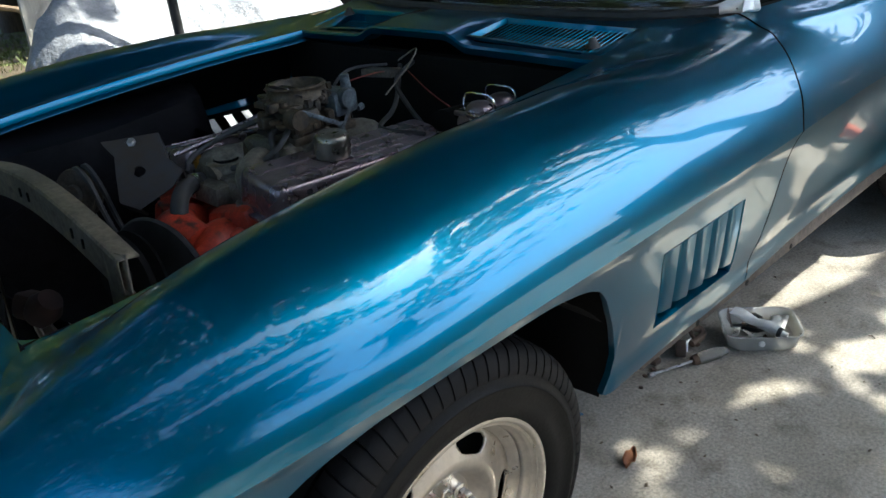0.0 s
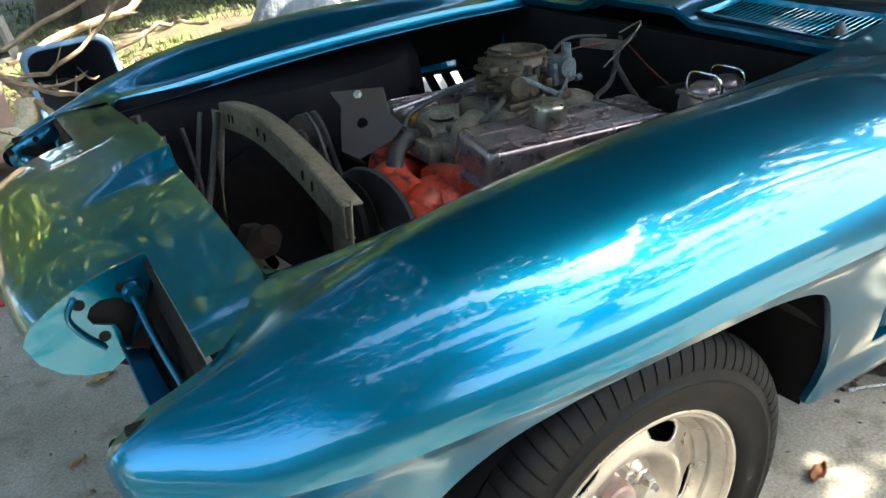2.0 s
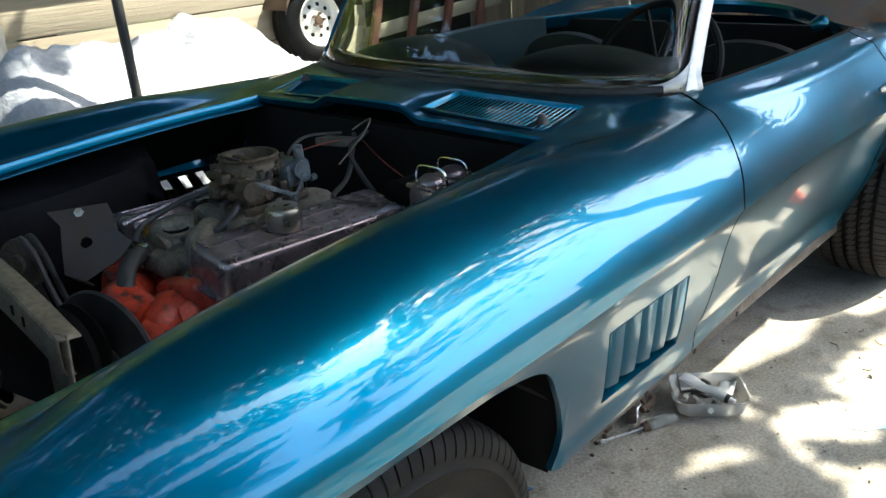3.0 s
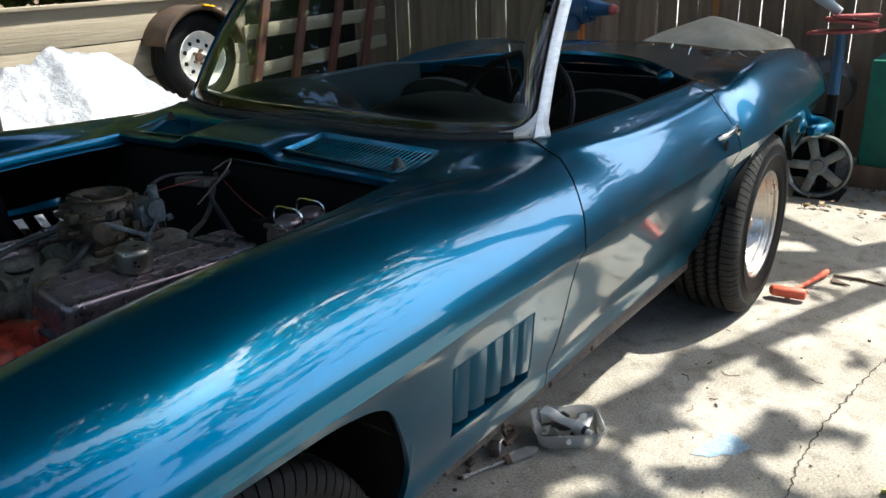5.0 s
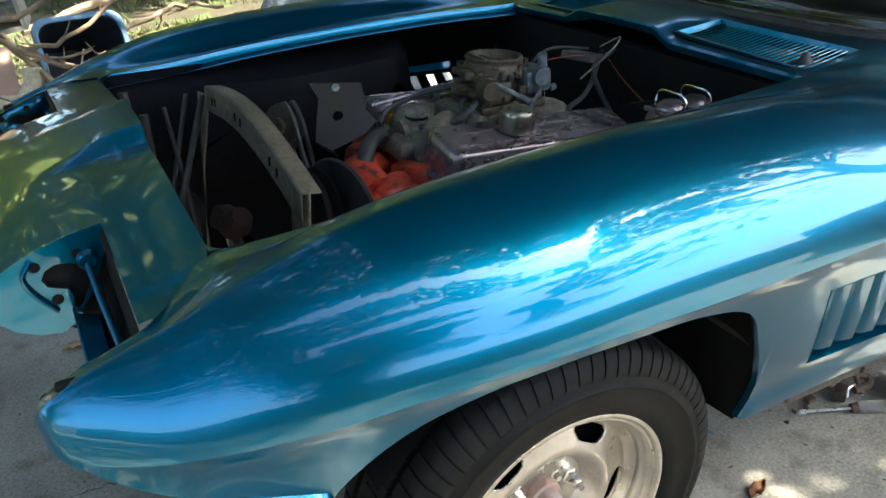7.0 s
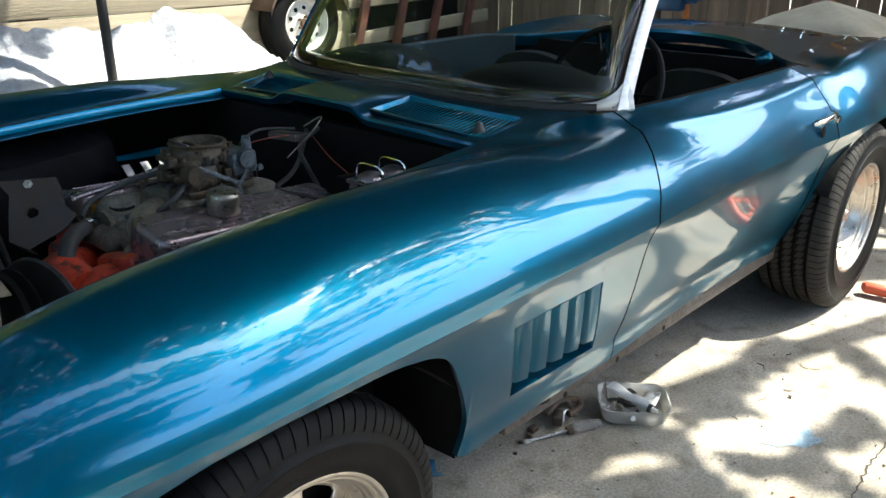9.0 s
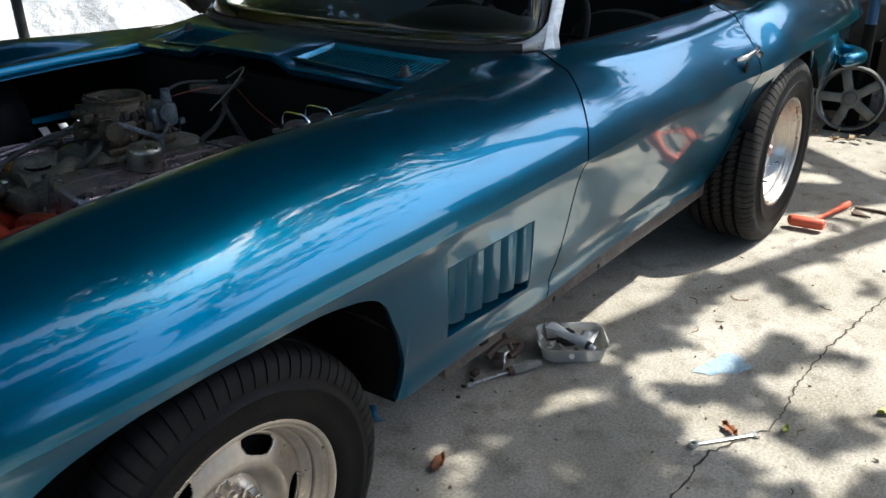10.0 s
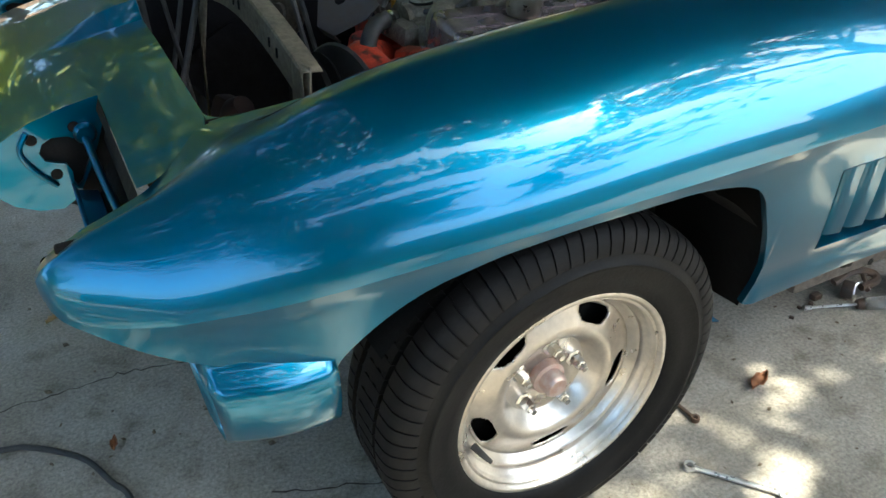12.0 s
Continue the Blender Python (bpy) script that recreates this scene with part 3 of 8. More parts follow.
def cowl():
    bm = bmesh.new()
    ys = sorted(set(np.round(np.concatenate([np.linspace(-0.6, 0.6, 61), [g[0] for g in GRILLES], [g[1] for g in GRILLES]]), 4)))
    xs = list(np.round(np.concatenate([np.linspace(0.725, 0.765, 4), np.linspace(0.785, 0.88, 5), np.linspace(0.9, 1.03, 8)]), 4))
    half = lambda x: -INNER_EDGE(x)[0] + 0.004
    vs = {}
    for x in xs:
        for y in ys:
            yy = max(-half(x), min(half(x), y * (half(x) / 0.6) if abs(y) > 0.505 else y))
            z = cowl_z(x, yy)
            edge = step(0.46, 0.56, abs(yy))
            z = z * (1 - edge) + edge * (INNER_EDGE(x)[1] + 0.001)
            for g in GRILLES:
                if g[0] - 0.001 <= y <= g[1] + 0.001 and g[2] - 0.001 <= x <= g[3] + 0.001:
                    z -= 0.004
            vs[x, y] = bm.verts.new((x, yy, z))
    for x0, x1 in zip(xs, xs[1:]):
        for y0, y1 in zip(ys, ys[1:]):
            if any(g[0] - 0.001 <= y0 and y1 <= g[1] + 0.001 and g[2] - 0.001 <= x0 and x1 <= g[3] + 0.001 for g in GRILLES):
                continue
            bm.faces.new((vs[x0, y0], vs[x1, y0], vs[x1, y1], vs[x0, y1]))
    # front edge rolls under
    front = [vs[xs[0], y] for y in ys]
    low = [bm.verts.new(v.co + Vector((-0.004, 0, -0.006))) for v in front]
    low2 = [bm.verts.new(v.co + Vector((0.0, 0, -0.022))) for v in front]
    low3 = [bm.verts.new(v.co + Vector((0.05, 0, -0.026))) for v in front]
    for a, b in ((front, low), (low, low2), (low2, low3)):
        for k in range(len(a) - 1):
            bm.faces.new((a[k], a[k + 1], b[k + 1], b[k]))
    bmesh.ops.recalc_face_normals(bm, faces=bm.faces)
    body = part("cowl", bm, PAINT, car, "blue cowl panel with a raised centre and two air grilles", sharp=35)
    return body


cowl()


def cowl_grille(y0, y1, x0, x1, slats):
    bm = bmesh.new()
    z = lambda x, y: cowl_z(x, y) + 0.0005
    out = [(x0 - 0.008, y0 - 0.008), (x0 - 0.008, y1 + 0.008), (x1 + 0.008, y1 + 0.008), (x1 + 0.008, y0 - 0.008)]
    inn = [(x0 + 0.004, y0 + 0.004), (x0 + 0.004, y1 - 0.004), (x1 - 0.004, y1 - 0.004), (x1 - 0.004, y0 + 0.004)]
    a = [bm.verts.new((x, y, z(x, y) + 0.001)) for x, y in out]
    m = [bm.verts.new((x * 0.4 + u * 0.6, y * 0.4 + v * 0.6, z(x, y) + 0.003)) for (x, y), (u, v) in zip(out, inn)]
    b = [bm.verts.new((x, y, z(x, y) - 0.006)) for x, y in inn]
    for k in range(4):
        bm.faces.new((a[k], a[(k + 1) % 4], m[(k + 1) % 4], m[k]))
        bm.faces.new((m[k], m[(k + 1) % 4], b[(k + 1) % 4], b[k]))
    g = part("air_grille", bm, PAINT, car, "blue slotted air grille in the cowl")
    # near-black sheet painted as the shade below the slats
    bm = bmesh.new()
    add_grid(bm, [[(x0, y0, z(x0, y0) - 0.03), (x0, y1, z(x0, y1) - 0.03)], [(x1, y0, z(x1, y0) - 0.03), (x1, y1, z(x1, y1) - 0.03)]])
    part("grille_well", bm, BLACK, g, "near-black sheet for the shade under the grille")
    for k in range(slats):
        y = y0 + (y1 - y0) * (k + 0.5) / slats
        bm = bmesh.new()
        w = (y1 - y0) / slats * 0.13
        rows = [[(x, y - w, z(x, y) - 0.0009), (x, y - 0.4 * w, z(x, y) + 0.0004), (x, y + 0.9 * w, z(x, y) - 0.0006)] for x in np.linspace(x0, x1, 4)]
        add_grid(bm, rows)
        part("slat", bm, PAINT, g, smooth=False)


cowl_grille(*GRILLES[0], 27)
cowl_grille(*GRILLES[1], 22)
for x, y in ((0.80, -0.455), (0.872, 0.475)):
    bm = bmesh.new()
    add_lathe(bm, [(0.0, 0.023), (0.006, 0.022), (0.009, 0.018), (0.011, 0.010), (0.015, 0.007), (0.017, 0.0)], pose(x, y, cowl_z(x, y)), 16)
    part("wiper_post", bm, RUBBER, car, "black wiper spindle without its arm")


def louvres(side):
    """Five slanting vanes in the opening behind the front wheel, with a ledge under them."""
    (ax, az), (bx, bz), (cx, cz), (dx, dz) = LOUVRE

    def at(u, v, deep):
        x = (ax + (bx - ax) * u) * (1 - v) + (dx + (cx - dx) * u) * v
        z = (az + (bz - az) * u) * (1 - v) + (dz + (cz - dz) * u) * v
        y = skin_y(x, z) + deep
        return (x, y if side < 0 else -y, z)
    bm = bmesh.new()
    n = 12
    rim = [(k / n, 0) for k in range(n)] + [(1, k / n) for k in range(n)] + [(1 - k / n, 1) for k in range(n)] + [(0, 1 - k / n) for k in range(n)]
    grow = lambda u, v, g: (0.5 + (u - 0.5) * (1 + g), 0.5 + (v - 0.5) * (1 + g * 1.4))
    loops = [[at(*grow(u, v, 0.0), -0.001) for u, v in rim], [at(*grow(u, v, -0.012), 0.004) for u, v in rim], [at(*grow(u, v, -0.015), 0.045) for u, v in rim]]
    add_grid(bm, loops, wrap=True)
    bmesh.ops.recalc_face_normals(bm, faces=bm.faces)
    frame_part = part("louvre_surround", bm, PAINT if side < 0 else BLACK, car, "blue recess of the side louvre" if side < 0 else "dark recess of the far louvre", sharp=30)
    for k in range(5):
        u0, u1 = (k + 0.02) / 5, (k + (0.93 if side < 0 else 0.7)) / 5
        bm = bmesh.new()
        rows = []
        for j in range(9):
            v = 0.005 + 0.86 * j / 8
            rows.append([at(u0 + (u1 - u0) * w, v, 0.034 * max(0.0, 1 - w / 0.45) ** 1.3 + 0.008 * (1 - w) + 0.001) for w in (0, 0.12, 0.25, 0.4, 0.6, 0.8, 1.0)] + [at(u1, v, 0.012), at(u1 - 0.01, v, 0.034)])
        add_grid(bm, rows)
        bmesh.ops.recalc_face_normals(bm, faces=bm.faces)
        part("louvre_vane", bm, PAINT if side < 0 else BLACK, frame_part, sharp=50)
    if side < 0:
        # near-black sheet put in for the shade between the vanes
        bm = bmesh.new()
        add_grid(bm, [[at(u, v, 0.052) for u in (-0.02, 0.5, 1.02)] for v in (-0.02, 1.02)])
        part("louvre_back", bm, BLACK, frame_part, "near-black sheet for the shade behind the louvre")


louvres(-1)
louvres(1)
# ---- wheels ----
def wheel(name, at, tilt, width, radius, dish, label, hub_out, tread_blocks, rubber=TREAD):
    """A wheel whose axis points to -y: tyre with tread, pressed steel rim with slots, hub and nuts."""
    m0 = pose(*at) @ pose(0, 0, 0, 90 + tilt, 0, 0)
    w = part(name, bmesh.new(), STEEL, car, label)
    hw = width / 2
    bm = bmesh.new()
    R = radius
    prof = [(0.198, hw - 0.028), (0.205, hw - 0.012), (0.215, hw - 0.004), (0.235, hw + 0.002), (0.262, hw + 0.004), (0.264, hw + 0.006), (0.268, hw + 0.006), (0.27, hw + 0.003), (R - 0.045, hw - 0.001),
            (R - 0.026, hw - 0.008), (R - 0.012, hw - 0.018), (R - 0.004, hw - 0.03)]
    tread = []
    for k in range(5):
        c = hw - 0.038 - (width - 0.076) * k / 4
        tread.append(c)
    mid = [(R - 0.004, hw - 0.032)]
    for k in range(4):
        c = hw - 0.062 - (width - 0.124) * k / 3
        mid += [(R, c + 0.006), (R - 0.009, c + 0.004), (R - 0.009, c - 0.004), (R, c - 0.006)]
    back = [(r, -h) for r, h in reversed(prof)]
    add_lathe(bm, prof + mid + [(R - 0.004, -hw + 0.032)] + back, m0, 96)
    tyre = part("tyre", bm, TYRE, w, "black rubber tyre with a worn tread", sharp=50)
    # shoulder blocks parted by narrow curved cuts, and three rows of blocks between the grooves
    bm = bmesh.new()
    n = tread_blocks
    shoulder = ((R + 0.0012, hw - 0.056, 0.0), (R + 0.0004, hw - 0.040, 0.004), (R - 0.0022, hw - 0.027, 0.009), (R - 0.009, hw - 0.0155, 0.014), (R - 0.022, hw - 0.0065, 0.020), (R - 0.036, hw - 0.0005, 0.026))
    for k in range(n):
        a = 2 * math.pi * (k + 0.5) / n
        da = math.pi / n * 0.86
        for side in (1, -1):
            rows = []
            for aa in (a - da, a + da):
                low = [m0 @ Vector(((r - 0.008) * math.cos(aa + b), (r - 0.008) * math.sin(aa + b), h * side)) for r, h, b in (shoulder[0], shoulder[-1])]
                top = [m0 @ Vector((r * math.cos(aa + b), r * math.sin(aa + b), h * side)) for r, h, b in shoulder]
                rows.append([low[0]] + top + [low[1]])
            v = add_grid(bm, rows)
            for row in v:
                bm.faces.new(row)
        for j in range(3):
            c = hw - 0.084 - (width - 0.168) * j / 2 + 0.0
            q = []
            for aa, sk in ((a - da, 0.006), (a + da, -0.006)):
                for r, h in ((R + 0.001, c + 0.012 + sk), (R + 0.001, c - 0.012 + sk), (R - 0.01, c + 0.012 + sk), (R - 0.01, c - 0.012 + sk)):
                    q.append(m0 @ Vector((r * math.cos(aa), r * math.sin(aa), h)))
            v = [bm.verts.new(p) for p in q]
            for f in ((0, 1, 5, 4), (0, 4, 6, 2), (1, 3, 7, 5), (0, 2, 3, 1), (4, 5, 7, 6)):
                bm.faces.new([v[i] for i in f])
    bmesh.ops.recalc_face_normals(bm, faces=bm.faces)
    tagged(part("tread", bm, rubber, w, sharp=40), "tread blocks of the tyre")
    # rim barrel
    bm = bmesh.new()
    h = hw - 0.012
    rim = [(0.192, h - 0.004), (0.205, h - 0.006), (0.2085, h - 0.001), (0.208, h + 0.003), (0.2045, h + 0.0045), (0.200, h + 0.003), (0.197, h - 0.003), (0.1955, h - 0.010), (0.190, h - 0.0125), (0.1885, h - 0.0145), (0.1875, h - 0.022),
           (0.183, h - 0.0245), (0.1815, h - 0.027), (0.1805, h - 0.034), (0.1765, h - 0.036), (0.175, h - 0.038), (0.171, h - dish + 0.009), (0.163, h - dish + 0.002)]
    add_lathe(bm, rim, m0, 96)
    part("rim", bm, STEEL, w, "bare steel rim with a stepped lip", sharp=55)
    # disc with five slots
    bm = bmesh.new()
    hd = h - dish
    seg = 240
    prof = [(0.165, hd + 0.004), (0.158, hd + 0.003), (0.152, hd + 0.005), (0.147, hd + 0.007), (0.140, hd + 0.010), (0.132, hd + 0.0135), (0.126, hd + 0.016), (0.118, hd + 0.019), (0.108, hd + 0.02), (0.099, hd + 0.016), (0.088, hd - 0.004), (0.08, hd - 0.012), (0.055, hd - 0.014), (0.034, hd - 0.013)]
    fine = prof[:2]
    for (r0, z0), (r1, z1) in zip(prof[1:7], prof[2:8]):
        fine += [(r0 + (r1 - r0) * t / 3, z0 + (z1 - z0) * t / 3) for t in (1, 2, 3)]
    prof = fine + prof[8:]
    ring = []
    for k in range(seg):
        a = 2 * math.pi * k / seg
        ring.append([bm.verts.new(m0 @ Vector((r * math.cos(a), r * math.sin(a), z))) for r, z in prof])
    for k in range(seg):
        away = ((k - 15) % 48 - 24 + 0.5) / seg * 2 * math.pi * 0.142
        for i in range(len(prof) - 1):
            r = (prof[i][0] + prof[i + 1][0]) / 2
            if (abs(away) / max(0.036 + 0.35 * (r - 0.142), 0.01)) ** 3.2 + (abs(r - 0.1425) / 0.0165) ** 3.2 < 1:
                continue
            p, q = ring[k], ring[(k + 1) % seg]
            bm.faces.new((p[i], q[i], q[i + 1], p[i + 1]))
    bmesh.ops.recalc_face_normals(bm, faces=bm.faces)
    disc = part("wheel_disc", bm, STEEL, w, "bare steel wheel centre with five slots")
    disc.modifiers.new("thick", "SOLIDIFY").thickness = 0.004
    bm = bmesh.new()
    add_lathe(bm, [(0.0, hd - 0.03), (0.19, hd - 0.03), (0.19, -hw + 0.03)], m0, 40)
    part("brake_drum", bm, BLACK, w, "dark brake behind the wheel")
    bm = bmesh.new()
    add_lathe(bm, [(0.0, hd + hub_out), (0.017, hd + hub_out - 0.001), (0.022, hd + hub_out - 0.007), (0.0235, hd + 0.004), (0.031, hd + 0.002), (0.033, hd - 0.014)], m0, 28)
    part("hub", bm, RUSTY_HUB, w, "rusty dust cap of the hub")
    for k in range(5):
        a = 2 * math.pi * k / 5 + 0.2
        nm = m0 @ Matrix.Translation((0.0603 * math.cos(a), 0.0603 * math.sin(a), hd - 0.013))
        bm = bmesh.new()
        add_lathe(bm, [(0.0, 0.036), (0.006, 0.036), (0.0065, 0.027), (0.0095, 0.026), (0.0115, 0.022), (0.0115, 0.005), (0.017, 0.003), (0.017, 0.0)], nm, 6)
        part("wheel_nut", bm, CHROME, w, smooth=False)
    vm = m0 @ pose(0, 0, 0, 0, 0, 205)
    bm = bmesh.new()
    add_tube(bm, [vm @ Vector((0.172, 0, h - 0.036)), vm @ Vector((0.168, 0.004, h - 0.012)), vm @ Vector((0.164, 0.006, h + 0.006))], [0.007, 0.0055, 0.004], 10)
    part("valve_stem", bm, RUBBER, w, "black rubber tyre valve")
    return w


RUSTY_HUB = material("rusty hub cap", (0.42, 0.25, 0.20), 0.45, 0.6, dark=(0.5, 0.42, 0.38), scale=40, bump=0.0006)
wheel("front_wheel", (-0.004, -0.680, 0.328), 3.0, 0.20, 0.328, 0.052, "black tyre on a bare steel front wheel", 0.03, 76)
wheel("front_wheel", (0, 0.672, 0.336), -3.0, 0.215, 0.338, 0.052, "far front wheel", 0.03, 60)
wheel("rear_wheel", (2.489, -0.735, 0.348), 0.0, 0.255, 0.350, 0.085, "wide rear tyre on a deep bare steel wheel", 0.05, 84, DUSTY_TREAD)
wheel("rear_wheel", (2.489, 0.735, 0.348), 0.0, 0.255, 0.350, 0.085, "far rear wheel", 0.05, 56)
# ---- engine bay ----
# Panels and wheel wells are near-black, the shade of the bay in their colour.
def inner_panels():
    for side in (-1, 1):
        bm = bmesh.new()
        x1 = 0.72 if side < 0 else 0.36
        rows = []
        for x in np.linspace(-0.46, x1, 16):
            y = 0.535 * side - 0.10 * side * math.exp(-((x - 0.0) / 0.3) ** 2)
            rows.append([(x, 0.553 * side, 0.838), (x, y, 0.80), (x, y - 0.02 * side, 0.72), (x, y - 0.03 * side, 0.55), (x, y, 0.25 + 0.27 * min(1, max(0, (-0.05 - x) / 0.25)))])
        add_grid(bm, rows)
        bmesh.ops.recalc_face_normals(bm, faces=bm.faces)
        p = part("inner_fender", bm, INNER, car, "dusty black inner fender")
        p.modifiers.new("thick", "SOLIDIFY").thickness = 0.004
        # wheel tub
        bm = bmesh.new()
        rows = []
        for k in range(21):
            a = radians(38 + 104 * k / 20)
            x, z = 0.0 - 0.43 * math.cos(a), 0.32 + 0.40 * math.sin(a)
            rows.append([(x, 0.44 * side, z), (x, 0.60 * side, z + 0.004), (x, 0.80 * side, z)])
        add_grid(bm, rows)
        bmesh.ops.recalc_face_normals(bm, faces=bm.faces)
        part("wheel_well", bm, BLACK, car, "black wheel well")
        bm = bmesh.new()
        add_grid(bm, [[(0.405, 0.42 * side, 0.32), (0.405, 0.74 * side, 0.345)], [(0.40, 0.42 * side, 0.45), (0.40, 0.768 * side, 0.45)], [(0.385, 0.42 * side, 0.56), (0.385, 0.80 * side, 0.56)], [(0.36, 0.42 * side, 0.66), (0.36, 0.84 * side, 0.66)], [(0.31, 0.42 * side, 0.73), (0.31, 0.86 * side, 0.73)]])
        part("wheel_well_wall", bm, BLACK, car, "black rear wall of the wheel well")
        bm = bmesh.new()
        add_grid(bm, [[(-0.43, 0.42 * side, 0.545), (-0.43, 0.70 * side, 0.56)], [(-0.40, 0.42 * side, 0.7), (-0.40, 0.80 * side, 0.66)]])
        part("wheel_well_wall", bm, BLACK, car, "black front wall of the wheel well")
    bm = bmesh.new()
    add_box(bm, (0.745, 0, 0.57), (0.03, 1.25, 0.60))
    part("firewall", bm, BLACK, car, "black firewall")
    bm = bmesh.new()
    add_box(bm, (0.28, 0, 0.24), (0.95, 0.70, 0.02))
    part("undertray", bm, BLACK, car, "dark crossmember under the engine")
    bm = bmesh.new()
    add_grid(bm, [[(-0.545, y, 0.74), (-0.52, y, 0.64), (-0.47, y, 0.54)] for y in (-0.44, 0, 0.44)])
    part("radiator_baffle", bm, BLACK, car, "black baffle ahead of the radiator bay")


inner_panels()


def far_liner():
    """Added near-black sheet over the blue inside of the far fender, open where daylight comes in through the far
    louvre.
    """
    bm = bmesh.new()
    xs, zs = (0.22, 0.49, 0.69, 0.83), ((0.888, 0.55), (0.872, 0.62), (0.80, 0.735), (0.68, 0.815), (0.585, 0.79), (0.36, 0.70))
    vs = [[bm.verts.new((x, y, z)) for z, y in zs] for x in xs]
    for i in range(3):
        for j in range(5):
            if not (i == 1 and j == 3):
                bm.faces.new((vs[i][j], vs[i + 1][j], vs[i + 1][j + 1], vs[i][j + 1]))
    part("fender_liner", bm, BLACK, car, "added near-black sheet inside the far fender")


far_liner()


def radiator_support():
    """Arched, dusty steel support across the front of the bay, with pairs of slots, and its stays."""
    bm = bmesh.new()
    top, face = [], []

    def arc(t):
        return (-0.235 - 0.012 * t, 0.40 - 0.715 * t, 0.82 - 0.025 * t + 0.045 * math.sin(math.pi * t))
    rows = []
    for k in range(41):
        x, y, z = arc(k / 40)
        rows.append([(x + 0.035, y, z - 0.004), (x, y, z), (x - 0.003, y, z - 0.004), (x - 0.006, y, z - 0.06), (x + 0.012, y, z - 0.064)])
    add_grid(bm, rows)
    bmesh.ops.recalc_face_normals(bm, faces=bm.faces)
    s = part("radiator_support", bm, SUPPORT, car, "dusty arched steel radiator support with slots", sharp=30)
    s.modifiers.new("thick", "SOLIDIFY").thickness = 0.003
    for t in (0.12, 0.16, 0.42, 0.48, 0.76, 0.82):
        x, y, z = arc(t)
        bm = bmesh.new()
        add_box(bm, (x - 0.006, y, z - 0.032), (0.004, 0.006, 0.02), turn(12, 0, 0), 0.0018)
        part("slot", bm, BLACK, s, "dark oblong slot")
    for y in (0.40, -0.295):
        bm = bmesh.new()
        rows = [[(-0.235, y - 0.02, 0.80), (-0.25, y + 0.03, 0.80)], [(-0.27, y - 0.05 * (1 if y < 0 else -1), 0.55), (-0.27, y + 0.03, 0.55)], [(-0.3, y - 0.03, 0.28), (-0.3, y + 0.03, 0.28)]]
        add_grid(bm, rows)
        b = part("support_leg", bm, SUPPORT, car, "dusty steel leg of the radiator support")
        b.modifiers.new("thick", "SOLIDIFY").thickness = 0.004
    for a, c, r in (((-0.44, -0.36, 0.66), (-0.20, -0.33, 0.72), 0.005), ((-0.42, 0.1, 0.55), (-0.25, 0.38, 0.80), 0.008), ((-0.41, 0.2, 0.55), (-0.28, 0.42, 0.80), 0.006), ((-0.40, 0.28, 0.5), (-0.40, 0.30, 0.80), 0.01),
                    ((-0.44, -0.1, 0.6), (-0.2, -0.36, 0.62), 0.005), ((-0.36, 0.26, 0.82), (-0.33, 0.25, 0.5), 0.005), ((-0.42, 0.44, 0.82), (-0.40, 0.43, 0.5), 0.012)):
        bm = bmesh.new()
        add_tube(bm, [a, c], r, 8)
        part("stay_rod", bm, RUBBER if c[1] > 0 else RUST, car, "thin dusty stay rod")
    bm = bmesh.new()
    add_box(bm, (-0.28, 0.16, 0.57), (0.06, 0.07, 0.06), turn(10, 20, 30), 0.018)
    add_lathe(bm, [(0.0, 0.03), (0.025, 0.03), (0.036, 0.0), (0.03, -0.03)], pose(-0.27, 0.12, 0.575, 40, 30, 0), 20)
    part("horn", bm, material("red primer", (0.022, 0.009, 0.007), 0.85, dark=(0.01, 0.006, 0.005), scale=20), car, "dull red horn low in the bay")


radiator_support()

engine = part("engine", bmesh.new(), ORANGE, car, "big orange V8 engine, dusty and uncovered")


def epart(name, bm, mat, label="", sharp=40, smooth=True):
    return part(name, bm, mat, engine, label, smooth, sharp)


